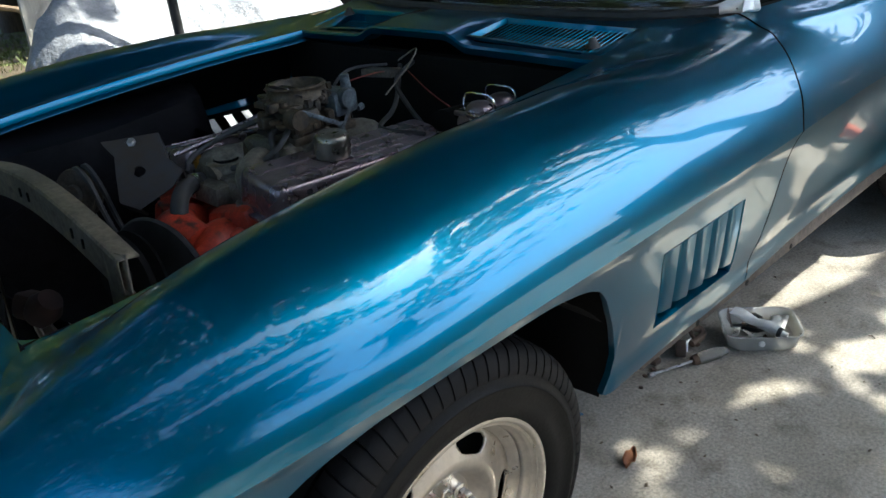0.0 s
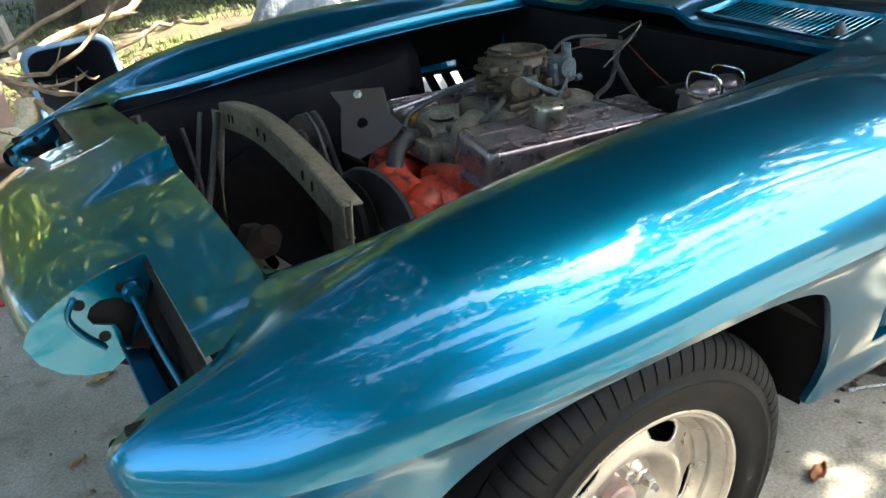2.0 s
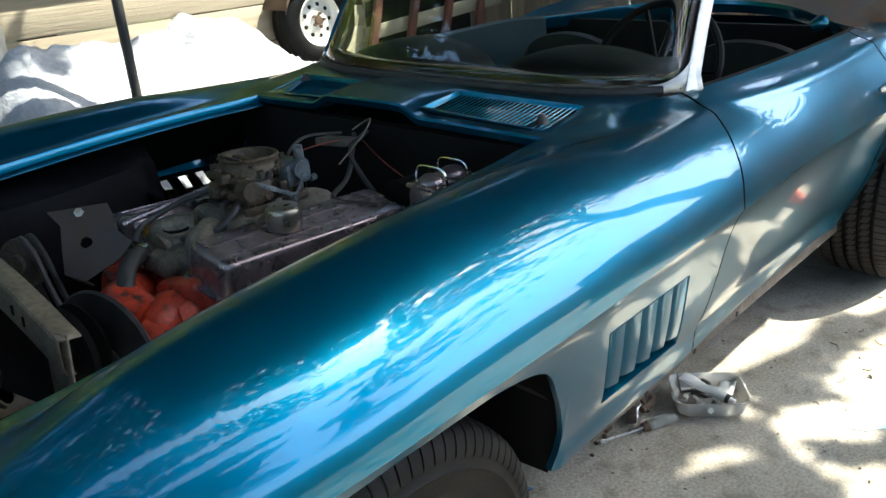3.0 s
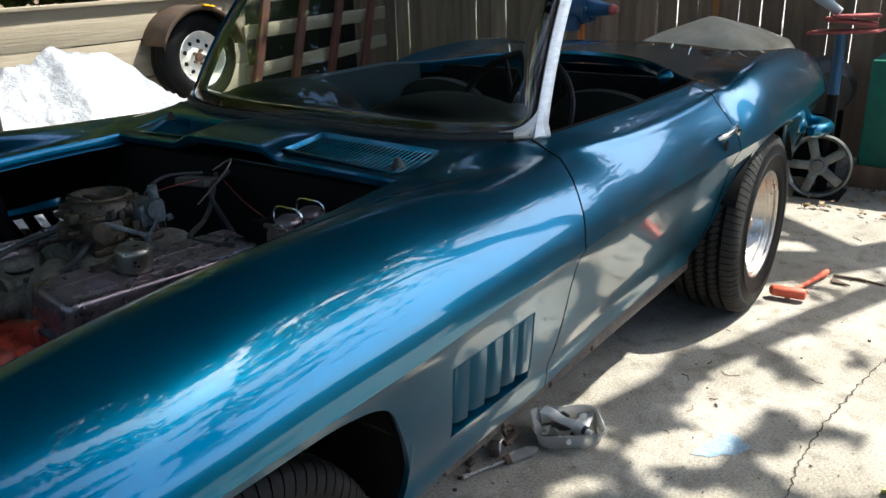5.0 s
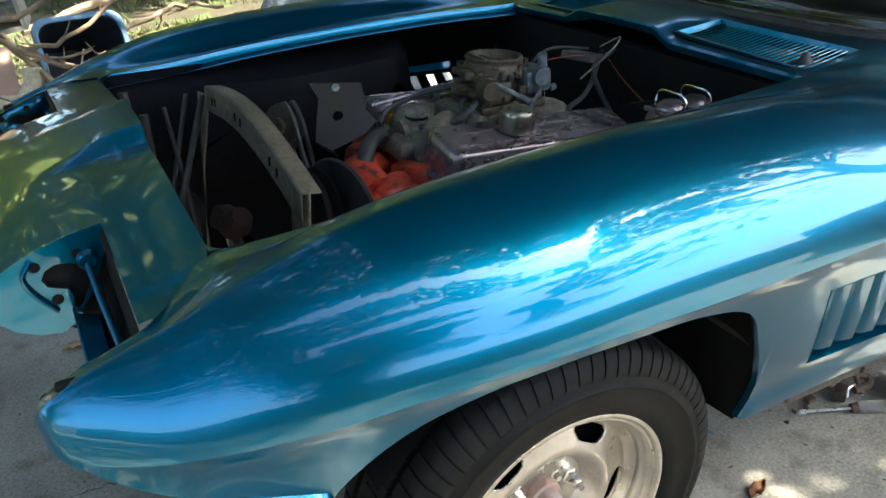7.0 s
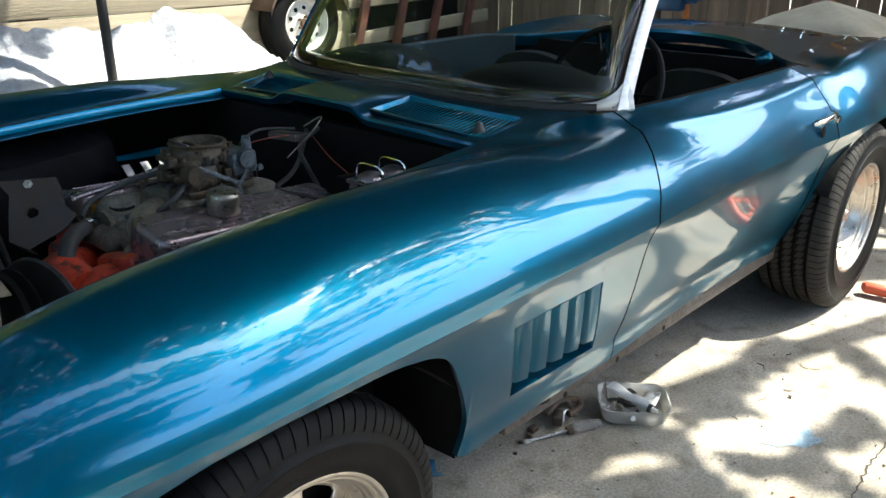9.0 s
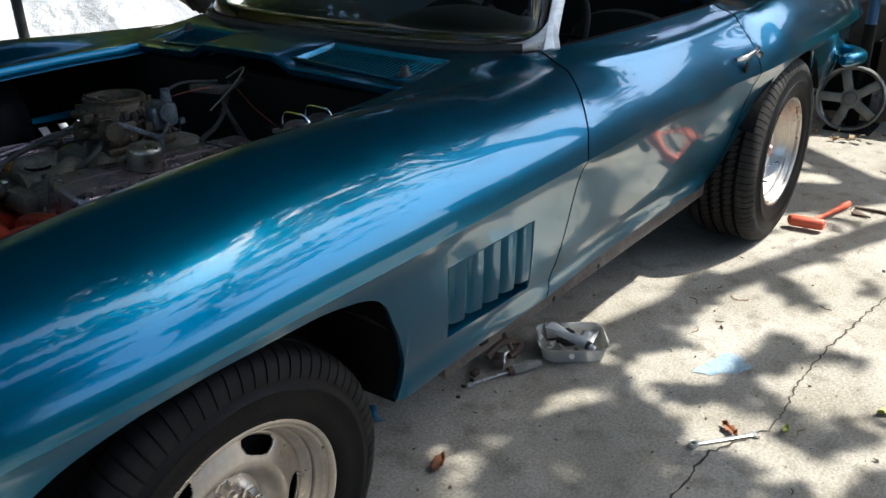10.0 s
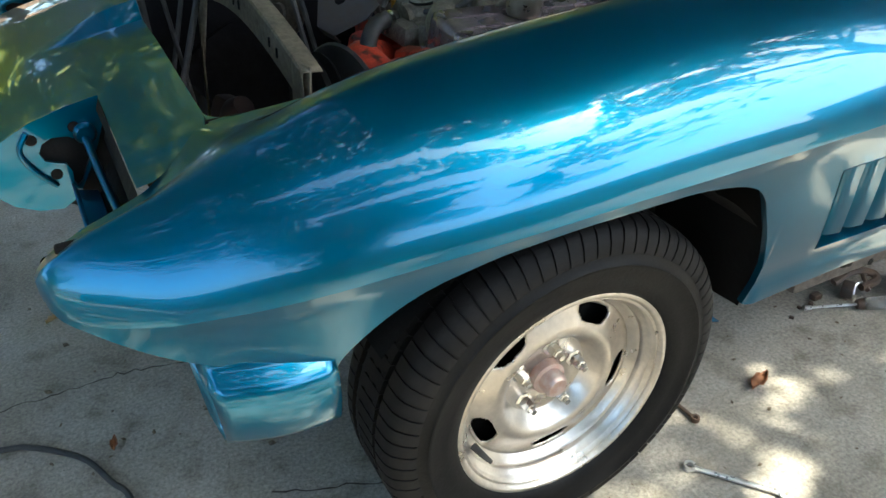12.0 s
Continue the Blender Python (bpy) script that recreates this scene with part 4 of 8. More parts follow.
def valve_cover(side):
    """Pressed cover with a rounded top, a raised rib line and a flange."""
    m = pose(0.325, 0.178 * side, 0.735) @ pose(0, 0, 0, -9 * side, 3.4, 0)
    L, Wd, Hh = 0.245, 0.074, 0.042
    loops = []
    for dz, inset in ((-0.035, -0.012), (-0.030, -0.012), (-0.030, 0.0), (0.0, 0.002), (0.026, 0.004), (0.036, 0.0075), (0.040, 0.012), (0.0415, 0.018), (0.042, 0.03)):
        ring = []
        lx, ly, r = L - inset, Wd - inset * 0.8, 0.03 - min(inset, 0.02)
        for cx, cy, a0 in ((lx - r, ly - r, 0), (-lx + r, ly - r, 90), (-lx + r, -ly + r, 180), (lx - r, -ly + r, 270)):
            for k in range(6):
                a = radians(a0 + 18 * k)
                ring.append(m @ Vector((cx + r * math.cos(a), cy + r * math.sin(a), dz)))
        loops.append(ring)
    bm = bmesh.new()
    vs = add_grid(bm, loops, wrap=True)
    bm.faces.new(vs[-1])
    bmesh.ops.recalc_face_normals(bm, faces=bm.faces)
    c = epart("valve_cover", bm, DULL_CHROME, "dusty chrome valve cover with a reddish tarnish", sharp=35)
    for y in (-0.018, 0.034):
        bm = bmesh.new()
        add_box(bm, (0, 0, 0), (0.40, 0.003, 0.003), None, 0.001)
        bmesh.ops.transform(bm, matrix=m @ pose(-0.01, y * side, 0.0425), verts=bm.verts)
        epart("cover_rib", bm, DULL_CHROME)
    bm = bmesh.new()
    for k in range(14):
        add_box(bm, (0.0 + 0.014 * k, 0, 0), (0.008, 0.005, 0.003), None, 0.001)
    bmesh.ops.transform(bm, matrix=m @ pose(-0.03, 0.012 * side, 0.0425), verts=bm.verts)
    epart("embossed_line", bm, DULL_CHROME, "row of small embossed marks")
    # cylinder head under it
    bm = bmesh.new()
    add_box(bm, (0, 0, 0), (0.50, 0.16, 0.10), None, 0.012)
    bmesh.ops.transform(bm, matrix=m @ pose(0, 0.01 * side, -0.083), verts=bm.verts)
    epart("cylinder_head", bm, ORANGE, "orange cylinder head")


valve_cover(-1)
valve_cover(1)
bm = bmesh.new()
add_box(bm, (0.33, 0, 0.54), (0.50, 0.34, 0.26), None, 0.02)
add_box(bm, (0.05, -0.13, 0.615), (0.07, 0.14, 0.13), turn(-30, 0, 0), 0.025)
add_box(bm, (0.05, 0.13, 0.615), (0.07, 0.14, 0.13), turn(30, 0, 0), 0.025)
epart("engine_block", bm, ORANGE, "orange engine block")
bm = bmesh.new()
add_tube(bm, bend([(0.06, -0.10, 0.66), (0.01, -0.12, 0.665), (-0.02, -0.14, 0.62), (-0.02, -0.17, 0.55), (0.0, -0.19, 0.5)], 5), [0.045] * 8 + [0.04] * 13, 14)
add_lathe(bm, [(0.0, 0.05), (0.035, 0.05), (0.05, 0.035), (0.06, 0.0), (0.06, -0.03)], pose(-0.01, -0.05, 0.60, 0, -90, 0), 24)
add_box(bm, (-0.035, -0.075, 0.655), (0.075, 0.11, 0.085), turn(15, 10, -20), 0.03)
add_tube(bm, bend([(-0.03, -0.12, 0.65), (-0.015, -0.175, 0.62), (0.01, -0.20, 0.56), (0.03, -0.20, 0.48)], 5), [0.042] * 6 + [0.038] * 10, 14)
add_box(bm, (0.075, -0.105, 0.68), (0.06, 0.14, 0.085), turn(-12, 0, 8), 0.02)
add_tube(bm, bend([(0.05, 0.05, 0.66), (0.0, 0.0, 0.685), (-0.03, -0.05, 0.69), (-0.02, -0.11, 0.67)], 5), [0.04] * 8 + [0.045] * 8, 14)
add_tube(bm, [(-0.045, -0.03, 0.62), (-0.03, -0.035, 0.715)], [0.05, 0.034], 16)
epart("water_pump", bm, ORANGE, "orange water pump with a thick elbow")
bm = bmesh.new()
add_box(bm, (0.10, -0.25, 0.60), (0.09, 0.08, 0.08), turn(20, 0, 10), 0.02)
add_tube(bm, [(0.02, -0.23, 0.60), (0.10, -0.235, 0.635)], 0.036, 16)
epart("fuel_pump", bm, RUST, "dark fuel pump")

# breather cap
CAP = material("dull plated cap", (0.33, 0.30, 0.24), 0.33, 0.85, dark=(0.22, 0.19, 0.15), scale=30, rough_var=0.1)
bm = bmesh.new()
add_lathe(bm, [(0.0, 0.072), (0.030, 0.071), (0.036, 0.068), (0.0395, 0.062), (0.0405, 0.055), (0.0405, 0.022), (0.038, 0.016), (0.028, 0.012), (0.016, 0.01), (0.016, -0.01)], pose(0.272, -0.185, 0.766, 3, 3, 0) @ Matrix.Scale(0.92, 4), 40)
epart("breather_cap", bm, CAP, "round chrome breather cap on the valve cover")
# intake manifold
bm = bmesh.new()
add_box(bm, (0.30, 0.0, 0.715), (0.40, 0.17, 0.06), turn(0, 3, 0), 0.02)
add_box(bm, (0.31, 0.0, 0.775), (0.17, 0.16, 0.03), turn(0, 3, 0), 0.01)
add_box(bm, (0.10, 0.03, 0.722), (0.07, 0.15, 0.05), turn(0, 6, 0), 0.018)
add_tube(bm, [(0.15, 0.035, 0.73), (0.15, 0.035, 0.772)], [0.05, 0.044], 24)
add_tube(bm, [(0.10, 0.03, 0.745), (0.16, 0.035, 0.745)], 0.03, 16)
bmesh.ops.recalc_face_normals(bm, faces=bm.faces)
epart("intake_manifold", bm, ALLOY, "dusty cast aluminium intake manifold")
for side in (-1, 1):
    for k in range(4):
        x = 0.14 + 0.105 * k
        bm = bmesh.new()
        add_tube(bm, bend([(x + (0.30 - x) * 0.35, 0.03 * side, 0.765), (x, 0.075 * side, 0.758), (x, 0.115 * side, 0.715)], 4), 0.034, 12)
        epart("intake_runner", bm, ALLOY)
bm = bmesh.new()
add_lathe(bm, [(0.026, 0.776), (0.028, 0.776), (0.028, 0.765), (0.0, 0.750)], pose(0.15, 0.035, 0.002), 24)
epart("thermostat_opening", bm, BLACK, "open water outlet with a rusty rim")
bm = bmesh.new()
add_lathe(bm, [(0.0, 0.03), (0.008, 0.03), (0.008, 0.018), (0.012, 0.016), (0.012, 0.0)], pose(0.115, 0.095, 0.755), 8)
epart("sensor", bm, material("brass", (0.55, 0.3, 0.06), 0.4, 0.8), "brass sensor")


def carburettor():
    """Four-barrel carburettor: base, bowls at the sides, a round air horn with open throats, levers and lines."""
    cx, cy, cz = 0.335, -0.01, 0.785
    rnd = random.Random(11)
    bm = bmesh.new()
    add_box(bm, (cx, cy, cz + 0.01), (0.17, 0.15, 0.02), None, 0.005)
    add_box(bm, (cx, cy, cz + 0.04), (0.13, 0.11, 0.05), None, 0.012)
    for sx, sy in ((-1, -1), (-1, 1), (1, -1), (1, 1)):
        add_tube(bm, [(cx + 0.072 * sx, cy + 0.06 * sy, cz), (cx + 0.072 * sx, cy + 0.06 * sy, cz + 0.032)], 0.009, 8)
    epart("carburettor_base", bm, CARB, "brown-stained carburettor base")
    # rear and outer bowls, blue-grey
    bm = bmesh.new()
    add_box(bm, (cx + 0.06, cy - 0.045, cz + 0.062), (0.075, 0.07, 0.055), turn(0, 0, 8), 0.012)
    add_box(bm, (cx + 0.075, cy + 0.03, cz + 0.06), (0.05, 0.075, 0.05), None, 0.01)
    add_tube(bm, [(cx + 0.06, cy - 0.075, cz + 0.075), (cx + 0.06, cy - 0.095, cz + 0.075)], [0.022, 0.02], 16)
    add_tube(bm, [(cx + 0.085, cy - 0.055, cz + 0.085), (cx + 0.085, cy - 0.055, cz + 0.118)], [0.012, 0.010], 10)
    for k in range(5):
        add_tube(bm, [(cx + 0.098, cy - 0.07 + 0.03 * k, cz + 0.04), (cx + 0.112, cy - 0.07 + 0.03 * k, cz + 0.042)], 0.008, 6)
    epart("float_bowl", bm, CARB_GREY, "blue-grey float bowl with screws")
    bm = bmesh.new()
    add_box(bm, (cx - 0.045, cy - 0.062, cz + 0.05), (0.07, 0.04, 0.05), turn(0, 0, -6), 0.01)
    add_tube(bm, [(cx - 0.07, cy - 0.06, cz + 0.06), (cx - 0.07, cy - 0.09, cz + 0.06)], [0.024, 0.021], 14)
    epart("choke_housing", bm, CARB, "brown choke housing")
    # air horn: flange, then a low ring with a wall between the throats
    bm = bmesh.new()
    mh = pose(cx - 0.012, cy, cz, 0, 2, 0)
    add_box(bm, (cx - 0.012, cy, cz + 0.078), (0.145, 0.13, 0.014), None, 0.005)
    add_lathe(bm, [(0.072, 0.080), (0.070, 0.092), (0.066, 0.096), (0.064, 0.108), (0.066, 0.112), (0.063, 0.116), (0.057, 0.114), (0.055, 0.10), (0.052, 0.088)], mh, 36)
    add_box(bm, (cx - 0.012, cy, cz + 0.096), (0.012, 0.108, 0.02), None, 0.003)
    add_box(bm, (cx + 0.018, cy, cz + 0.093), (0.05, 0.008, 0.016), None, 0.002)
    for k in range(9):
        a = 2 * math.pi * k / 9 + 0.3
        x, y = cx - 0.012 + 0.074 * math.cos(a), cy + 0.068 * math.sin(a)
        add_tube(bm, [(x, y, cz + 0.07), (x, y, cz + 0.092 + rnd.uniform(0, 0.012))], rnd.uniform(0.006, 0.010), 6)
    epart("air_horn", bm, CARB, "brown-stained carburettor air horn with open throats")
    for _ in range(44):
        bm = bmesh.new()
        a, q = rnd.uniform(0, 6.28), rnd.uniform(0.85, 1.2)
        add_box(bm, (cx - 0.01 + 0.075 * q * math.cos(a), cy + 0.067 * q * math.sin(a), cz + rnd.uniform(0.015, 0.092)), (rnd.uniform(0.012, 0.03), rnd.uniform(0.012, 0.03), rnd.uniform(0.01, 0.025)), turn(0, 0, rnd.uniform(0, 90)), 0.003, 1)
        epart("cast_boss", bm, CARB)
    bm = bmesh.new()
    add_lathe(bm, [(0.0, 0.0885), (0.0525, 0.0885)], mh, 28)
    epart("throat", bm, BLACK, "dark open throats")
    bm = bmesh.new()
    add_box(bm, (cx - 0.045, cy, cz + 0.103), (0.042, 0.085, 0.003), turn(0, 55, 0), 0.001)
    add_tube(bm, [(cx - 0.045, cy - 0.07, cz + 0.102), (cx - 0.045, cy + 0.07, cz + 0.102)], 0.003, 6)
    epart("choke_plate", bm, DULL_CHROME, "thin choke plate standing open")
    # levers and rods
    for p, q, w in (((cx - 0.06, cy - 0.085, cz + 0.075), (cx + 0.03, cy - 0.088, cz + 0.025), 0.010), ((cx + 0.03, cy - 0.088, cz + 0.03), (cx + 0.035, cy - 0.09, cz - 0.01), 0.014), ((cx + 0.06, cy - 0.09, cz + 0.05), (cx + 0.02, cy - 0.092, cz + 0.0), 0.009)):
        bm = bmesh.new()
        p, q = Vector(p), Vector(q)
        d = q - p
        add_box(bm, (p + q) / 2, (d.length, 0.003, w), d.to_track_quat("X", "Z").to_matrix(), 0.001)
        epart("lever", bm, CARB_GREY, "flat carburettor lever")
    bm = bmesh.new()
    add_tube(bm, [(cx - 0.015, cy - 0.105, cz + 0.03), (cx - 0.16, cy - 0.135, cz - 0.025)], 0.0065, 8)
    epart("throttle_rod", bm, ALLOY, "grey throttle rod")
    for pts in (((cx - 0.07, cy - 0.05, cz + 0.045), (cx - 0.12, cy - 0.075, cz + 0.02), (cx - 0.17, cy - 0.06, cz - 0.01), (cx - 0.20, cy + 0.0, cz - 0.02)),
                ((cx - 0.07, cy + 0.04, cz + 0.05), (cx - 0.15, cy + 0.08, cz + 0.03), (cx - 0.23, cy + 0.10, cz + 0.0), (cx - 0.27, cy + 0.07, cz - 0.02)),
                ((cx - 0.06, cy - 0.02, cz + 0.03), (cx - 0.11, cy - 0.03, cz + 0.03), (cx - 0.14, cy - 0.09, cz - 0.005))):
        bm = bmesh.new()
        add_tube(bm, bend(pts, 6), 0.0065, 8)
        epart("vacuum_hose", bm, RUBBER, "thin black vacuum hose")
    bm = bmesh.new()
    add_tube(bm, bend([(cx - 0.05, cy + 0.075, cz + 0.05), (cx - 0.14, cy + 0.11, cz + 0.025), (cx - 0.26, cy + 0.13, cz + 0.005)], 5), 0.006, 8)
    epart("fuel_line", bm, DULL_CHROME, "thin metal fuel line")


carburettor()


BRACKET = material("weathered bracket steel", (0.042, 0.04, 0.043), 0.6, 0.3, dark=(0.048, 0.034, 0.022), scale=22, bump=0.001, spots=(0.05, 0.04, 0.035), spot_scale=24, spot_at=0.6, spot_soft=0.15)


def alternator_bracket():
    """Heavy folded bracket with a round hole, carrying a pulley and belts."""
    nrm, u = Vector((-0.45, -0.6, 0.66)).normalized(), Vector((0.8, -0.6, 0)).normalized()
    v = nrm.cross(u)
    m = Matrix(((u.x, v.x, nrm.x, -0.035), (u.y, v.y, nrm.y, 0.05), (u.z, v.z, nrm.z, 0.803), (0, 0, 0, 1)))
    bm = bmesh.new()
    rim = [(-0.074, 0.074), (-0.012, 0.078), (0.043, 0.08), (0.056, 0.022), (0.088, -0.01), (0.062, -0.043), (-0.003, -0.082), (-0.042, -0.062), (-0.046, -0.01), (-0.048, 0.042)]
    n = len(rim)
    a = [bm.verts.new(m @ Vector((x, y, 0))) for x, y in rim]
    b = [bm.verts.new(m @ Vector((0.0125 * x / math.hypot(x, y), 0.0125 * y / math.hypot(x, y), 0))) for x, y in rim]
    c = [bm.verts.new(m @ Vector((x * 0.94, y * 0.94, -0.05))) for x, y in rim]
    for k in range(n):
        j = (k + 1) % n
        bm.faces.new((a[k], a[j], b[j], b[k]))
        if k in (2, 3, 6, 7, 8, 9):
            bm.faces.new((a[k], c[k], c[j], a[j]))
    bmesh.ops.recalc_face_normals(bm, faces=bm.faces)
    br = epart("alternator_bracket", bm, BRACKET, "grey-brown folded bracket with a round hole", smooth=False)
    br.modifiers.new("thick", "SOLIDIFY").thickness = 0.005
    bm = bmesh.new()
    add_lathe(bm, [(0.0, 0.008), (0.006, 0.008), (0.006, 0.003), (0.010, 0.002), (0.010, 0.0)], m @ pose(-0.012, 0.066, 0), 6)
    epart("bracket_bolt", bm, STEEL, "bolt on the bracket", smooth=False)
    bm = bmesh.new()
    mp = pose(-0.125, 0.16, 0.765) @ pose(0, 0, 0, 0, -80, 25)
    add_lathe(bm, [(0.0, 0.02), (0.018, 0.02), (0.02, 0.012), (0.05, 0.012), (0.052, 0.006), (0.04, 0.0), (0.052, -0.008), (0.05, -0.014), (0.0, -0.016)], mp, 32)
    epart("pulley", bm, RUST, "dull steel belt pulley")
    bm = bmesh.new()
    add_lathe(bm, [(0.0, 0.03), (0.03, 0.03), (0.034, 0.0), (0.085, 0.002), (0.09, -0.008), (0.07, -0.018), (0.09, -0.028), (0.085, -0.036), (0.0, -0.04)], pose(-0.16, -0.06, 0.645) @ pose(0, 0, 0, 0, -86, 10), 36)
    epart("pulley", bm, BLACK, "large black crank-driven pulley")
    bm = bmesh.new()
    add_lathe(bm, [(0.0, 0.0), (0.12, 0.004), (0.145, 0.0), (0.15, -0.006), (0.145, -0.012), (0.0, -0.01)], pose(-0.105, -0.075, 0.60) @ pose(0, 0, 0, 0, -84, 14), 40)
    epart("pulley", bm, RUBBER, "worn black pulley disc")
    for dx in (0.0, 0.018):
        bm = bmesh.new()
        add_tube(bm, bend([(-0.125 + dx, 0.20, 0.74), (-0.12 + dx, 0.16, 0.815), (-0.115 + dx, 0.115, 0.79), (-0.115 + dx, 0.04, 0.69), (-0.115 + dx, -0.13, 0.62), (-0.115 + dx, -0.10, 0.58), (-0.12 + dx, 0.1, 0.62), (-0.125 + dx, 0.20, 0.74)], 5), 0.006, 6)
        epart("drive_belt", bm, RUBBER, "black drive belt")
    bm = bmesh.new()
    add_tube(bm, bend([(0.085, 0.045, 0.745), (0.045, 0.02, 0.752), (0.005, -0.02, 0.748), (-0.02, -0.05, 0.725), (-0.028, -0.06, 0.69)], 5), 0.018, 14)
    epart("bypass_hose", bm, RUBBER, "short black coolant hose")
    for c, way in (((0.06, 0.029, 0.750), (-0.84, -0.53, 0.12)), ((-0.025, -0.056, 0.708), (-0.2, -0.26, -0.94))):
        bm = bmesh.new()
        rot = Vector(way).to_track_quat("Z", "Y").to_matrix()
        add_lathe(bm, [(0.018, -0.008), (0.0208, -0.008), (0.0208, 0.008), (0.018, 0.008)], Matrix.Translation(c) @ rot.to_4x4(), 24, closed=True)
        add_box(bm, Vector(c) + rot @ Vector((0, -0.024, 0)), (0.008, 0.012, 0.012), rot, 0.002)
        epart("hose_clamp", bm, CHROME, "shiny hose clamp")


alternator_bracket()

RED_WIRE = material("dusty red wire", (0.16, 0.025, 0.015), 0.6)
# brake master cylinder, wires and rods by the firewall
bm = bmesh.new()
add_box(bm, (0.62, -0.31, 0.775), (0.15, 0.085, 0.06), None, 0.018)
add_box(bm, (0.62, -0.31, 0.806), (0.145, 0.09, 0.012), None, 0.005)
for dx in (-0.035, 0.035):
    add_lathe(bm, [(0.0, 0.018), (0.02, 0.016), (0.03, 0.008), (0.032, 0.0)], pose(0.62 + dx, -0.31, 0.81), 20)
part("master_cylinder", bm, DULL_CHROME, car, "dusty twin brake master cylinder with wire bails")
for dx in (-0.035, 0.035):
    bm = bmesh.new()
    add_tube(bm, bend([(0.62 + dx, -0.36, 0.79), (0.62 + dx, -0.35, 0.838), (0.62 + dx, -0.31, 0.845), (0.62 + dx, -0.27, 0.838), (0.62 + dx, -0.26, 0.79)], 4), 0.0025, 6)
    part("wire_bail", bm, CHROME, car, "wire bail of the master cylinder")
for pts, r, mat, lab in ((((0.70, 0.02, 0.86), (0.62, 0.0, 0.83), (0.60, -0.06, 0.78), (0.56, -0.15, 0.755), (0.50, -0.2, 0.75)), 0.006, RUBBER, "black cable"),
                         (((0.69, 0.06, 0.85), (0.60, -0.02, 0.80), (0.53, -0.08, 0.79), (0.46, -0.12, 0.775), (0.50, -0.22, 0.765)), 0.006, RUBBER, "black cable"),
                         (((0.66, 0.05, 0.84), (0.58, 0.02, 0.86), (0.50, 0.05, 0.85), (0.46, 0.08, 0.82)), 0.0018, RED_WIRE, "thin red wire"),
                         (((0.68, 0.02, 0.84), (0.66, -0.08, 0.80), (0.69, -0.16, 0.74)), 0.0018, RED_WIRE, "thin red wire"),
                         (((0.66, 0.03, 0.87), (0.68, -0.02, 0.90), (0.63, -0.04, 0.87), (0.55, -0.04, 0.82)), 0.002, ALLOY, "thin bare wire"),
                         (((0.68, 0.10, 0.85), (0.58, 0.12, 0.86), (0.50, 0.09, 0.84), (0.47, 0.06, 0.80)), 0.004, RUBBER, "black cable")):
    bm = bmesh.new()
    add_tube(bm, bend(pts, 6), r, 7)
    part("cable", bm, mat, car, lab)
bm = bmesh.new()
add_box(bm, (0.63, 0.06, 0.845), (0.06, 0.09, 0.02), turn(0, 8, 15), 0.004)
part("wiring_block", bm, RUST, car, "dusty wiring block")
bm = bmesh.new()
add_tube(bm, [(0.60, -0.175, 0.70), (0.72, -0.19, 0.69)], [0.085, 0.09], 20)
part("wiper_motor", bm, BLACK, car, "dark wiper motor by the firewall")
# ---- windscreen, cabin, tail and trims ----
GLASS = bpy.data.materials.new("window glass")
GLASS.use_nodes = True
gb = GLASS.node_tree.nodes["Principled BSDF"]
gb.inputs["Transmission Weight"].default_value, gb.inputs["Roughness"].default_value, gb.inputs["IOR"].default_value = 1.0, 0.0, 1.45
gb.inputs["Base Color"].default_value = (0.78, 0.86, 0.82, 1)


SEAL = material("reddish perished rubber", (0.05, 0.018, 0.016), 0.6, dark=(0.02, 0.014, 0.013), scale=20)


def screen_at(u, v):
    """A point of the windscreen: u across, v upwards."""
    y = -0.648 + 1.296 * u
    s = abs(2 * u - 1)
    base = Vector((0.962 + 0.13 * s ** 5, y, 0.937 + 0.006 * s ** 3))
    top = Vector((1.27 + 0.06 * s ** 2, y * 0.92, 1.285))
    return base.lerp(top, v) + Vector((-0.012, 0, 0.008)) * math.sin(math.pi * v)


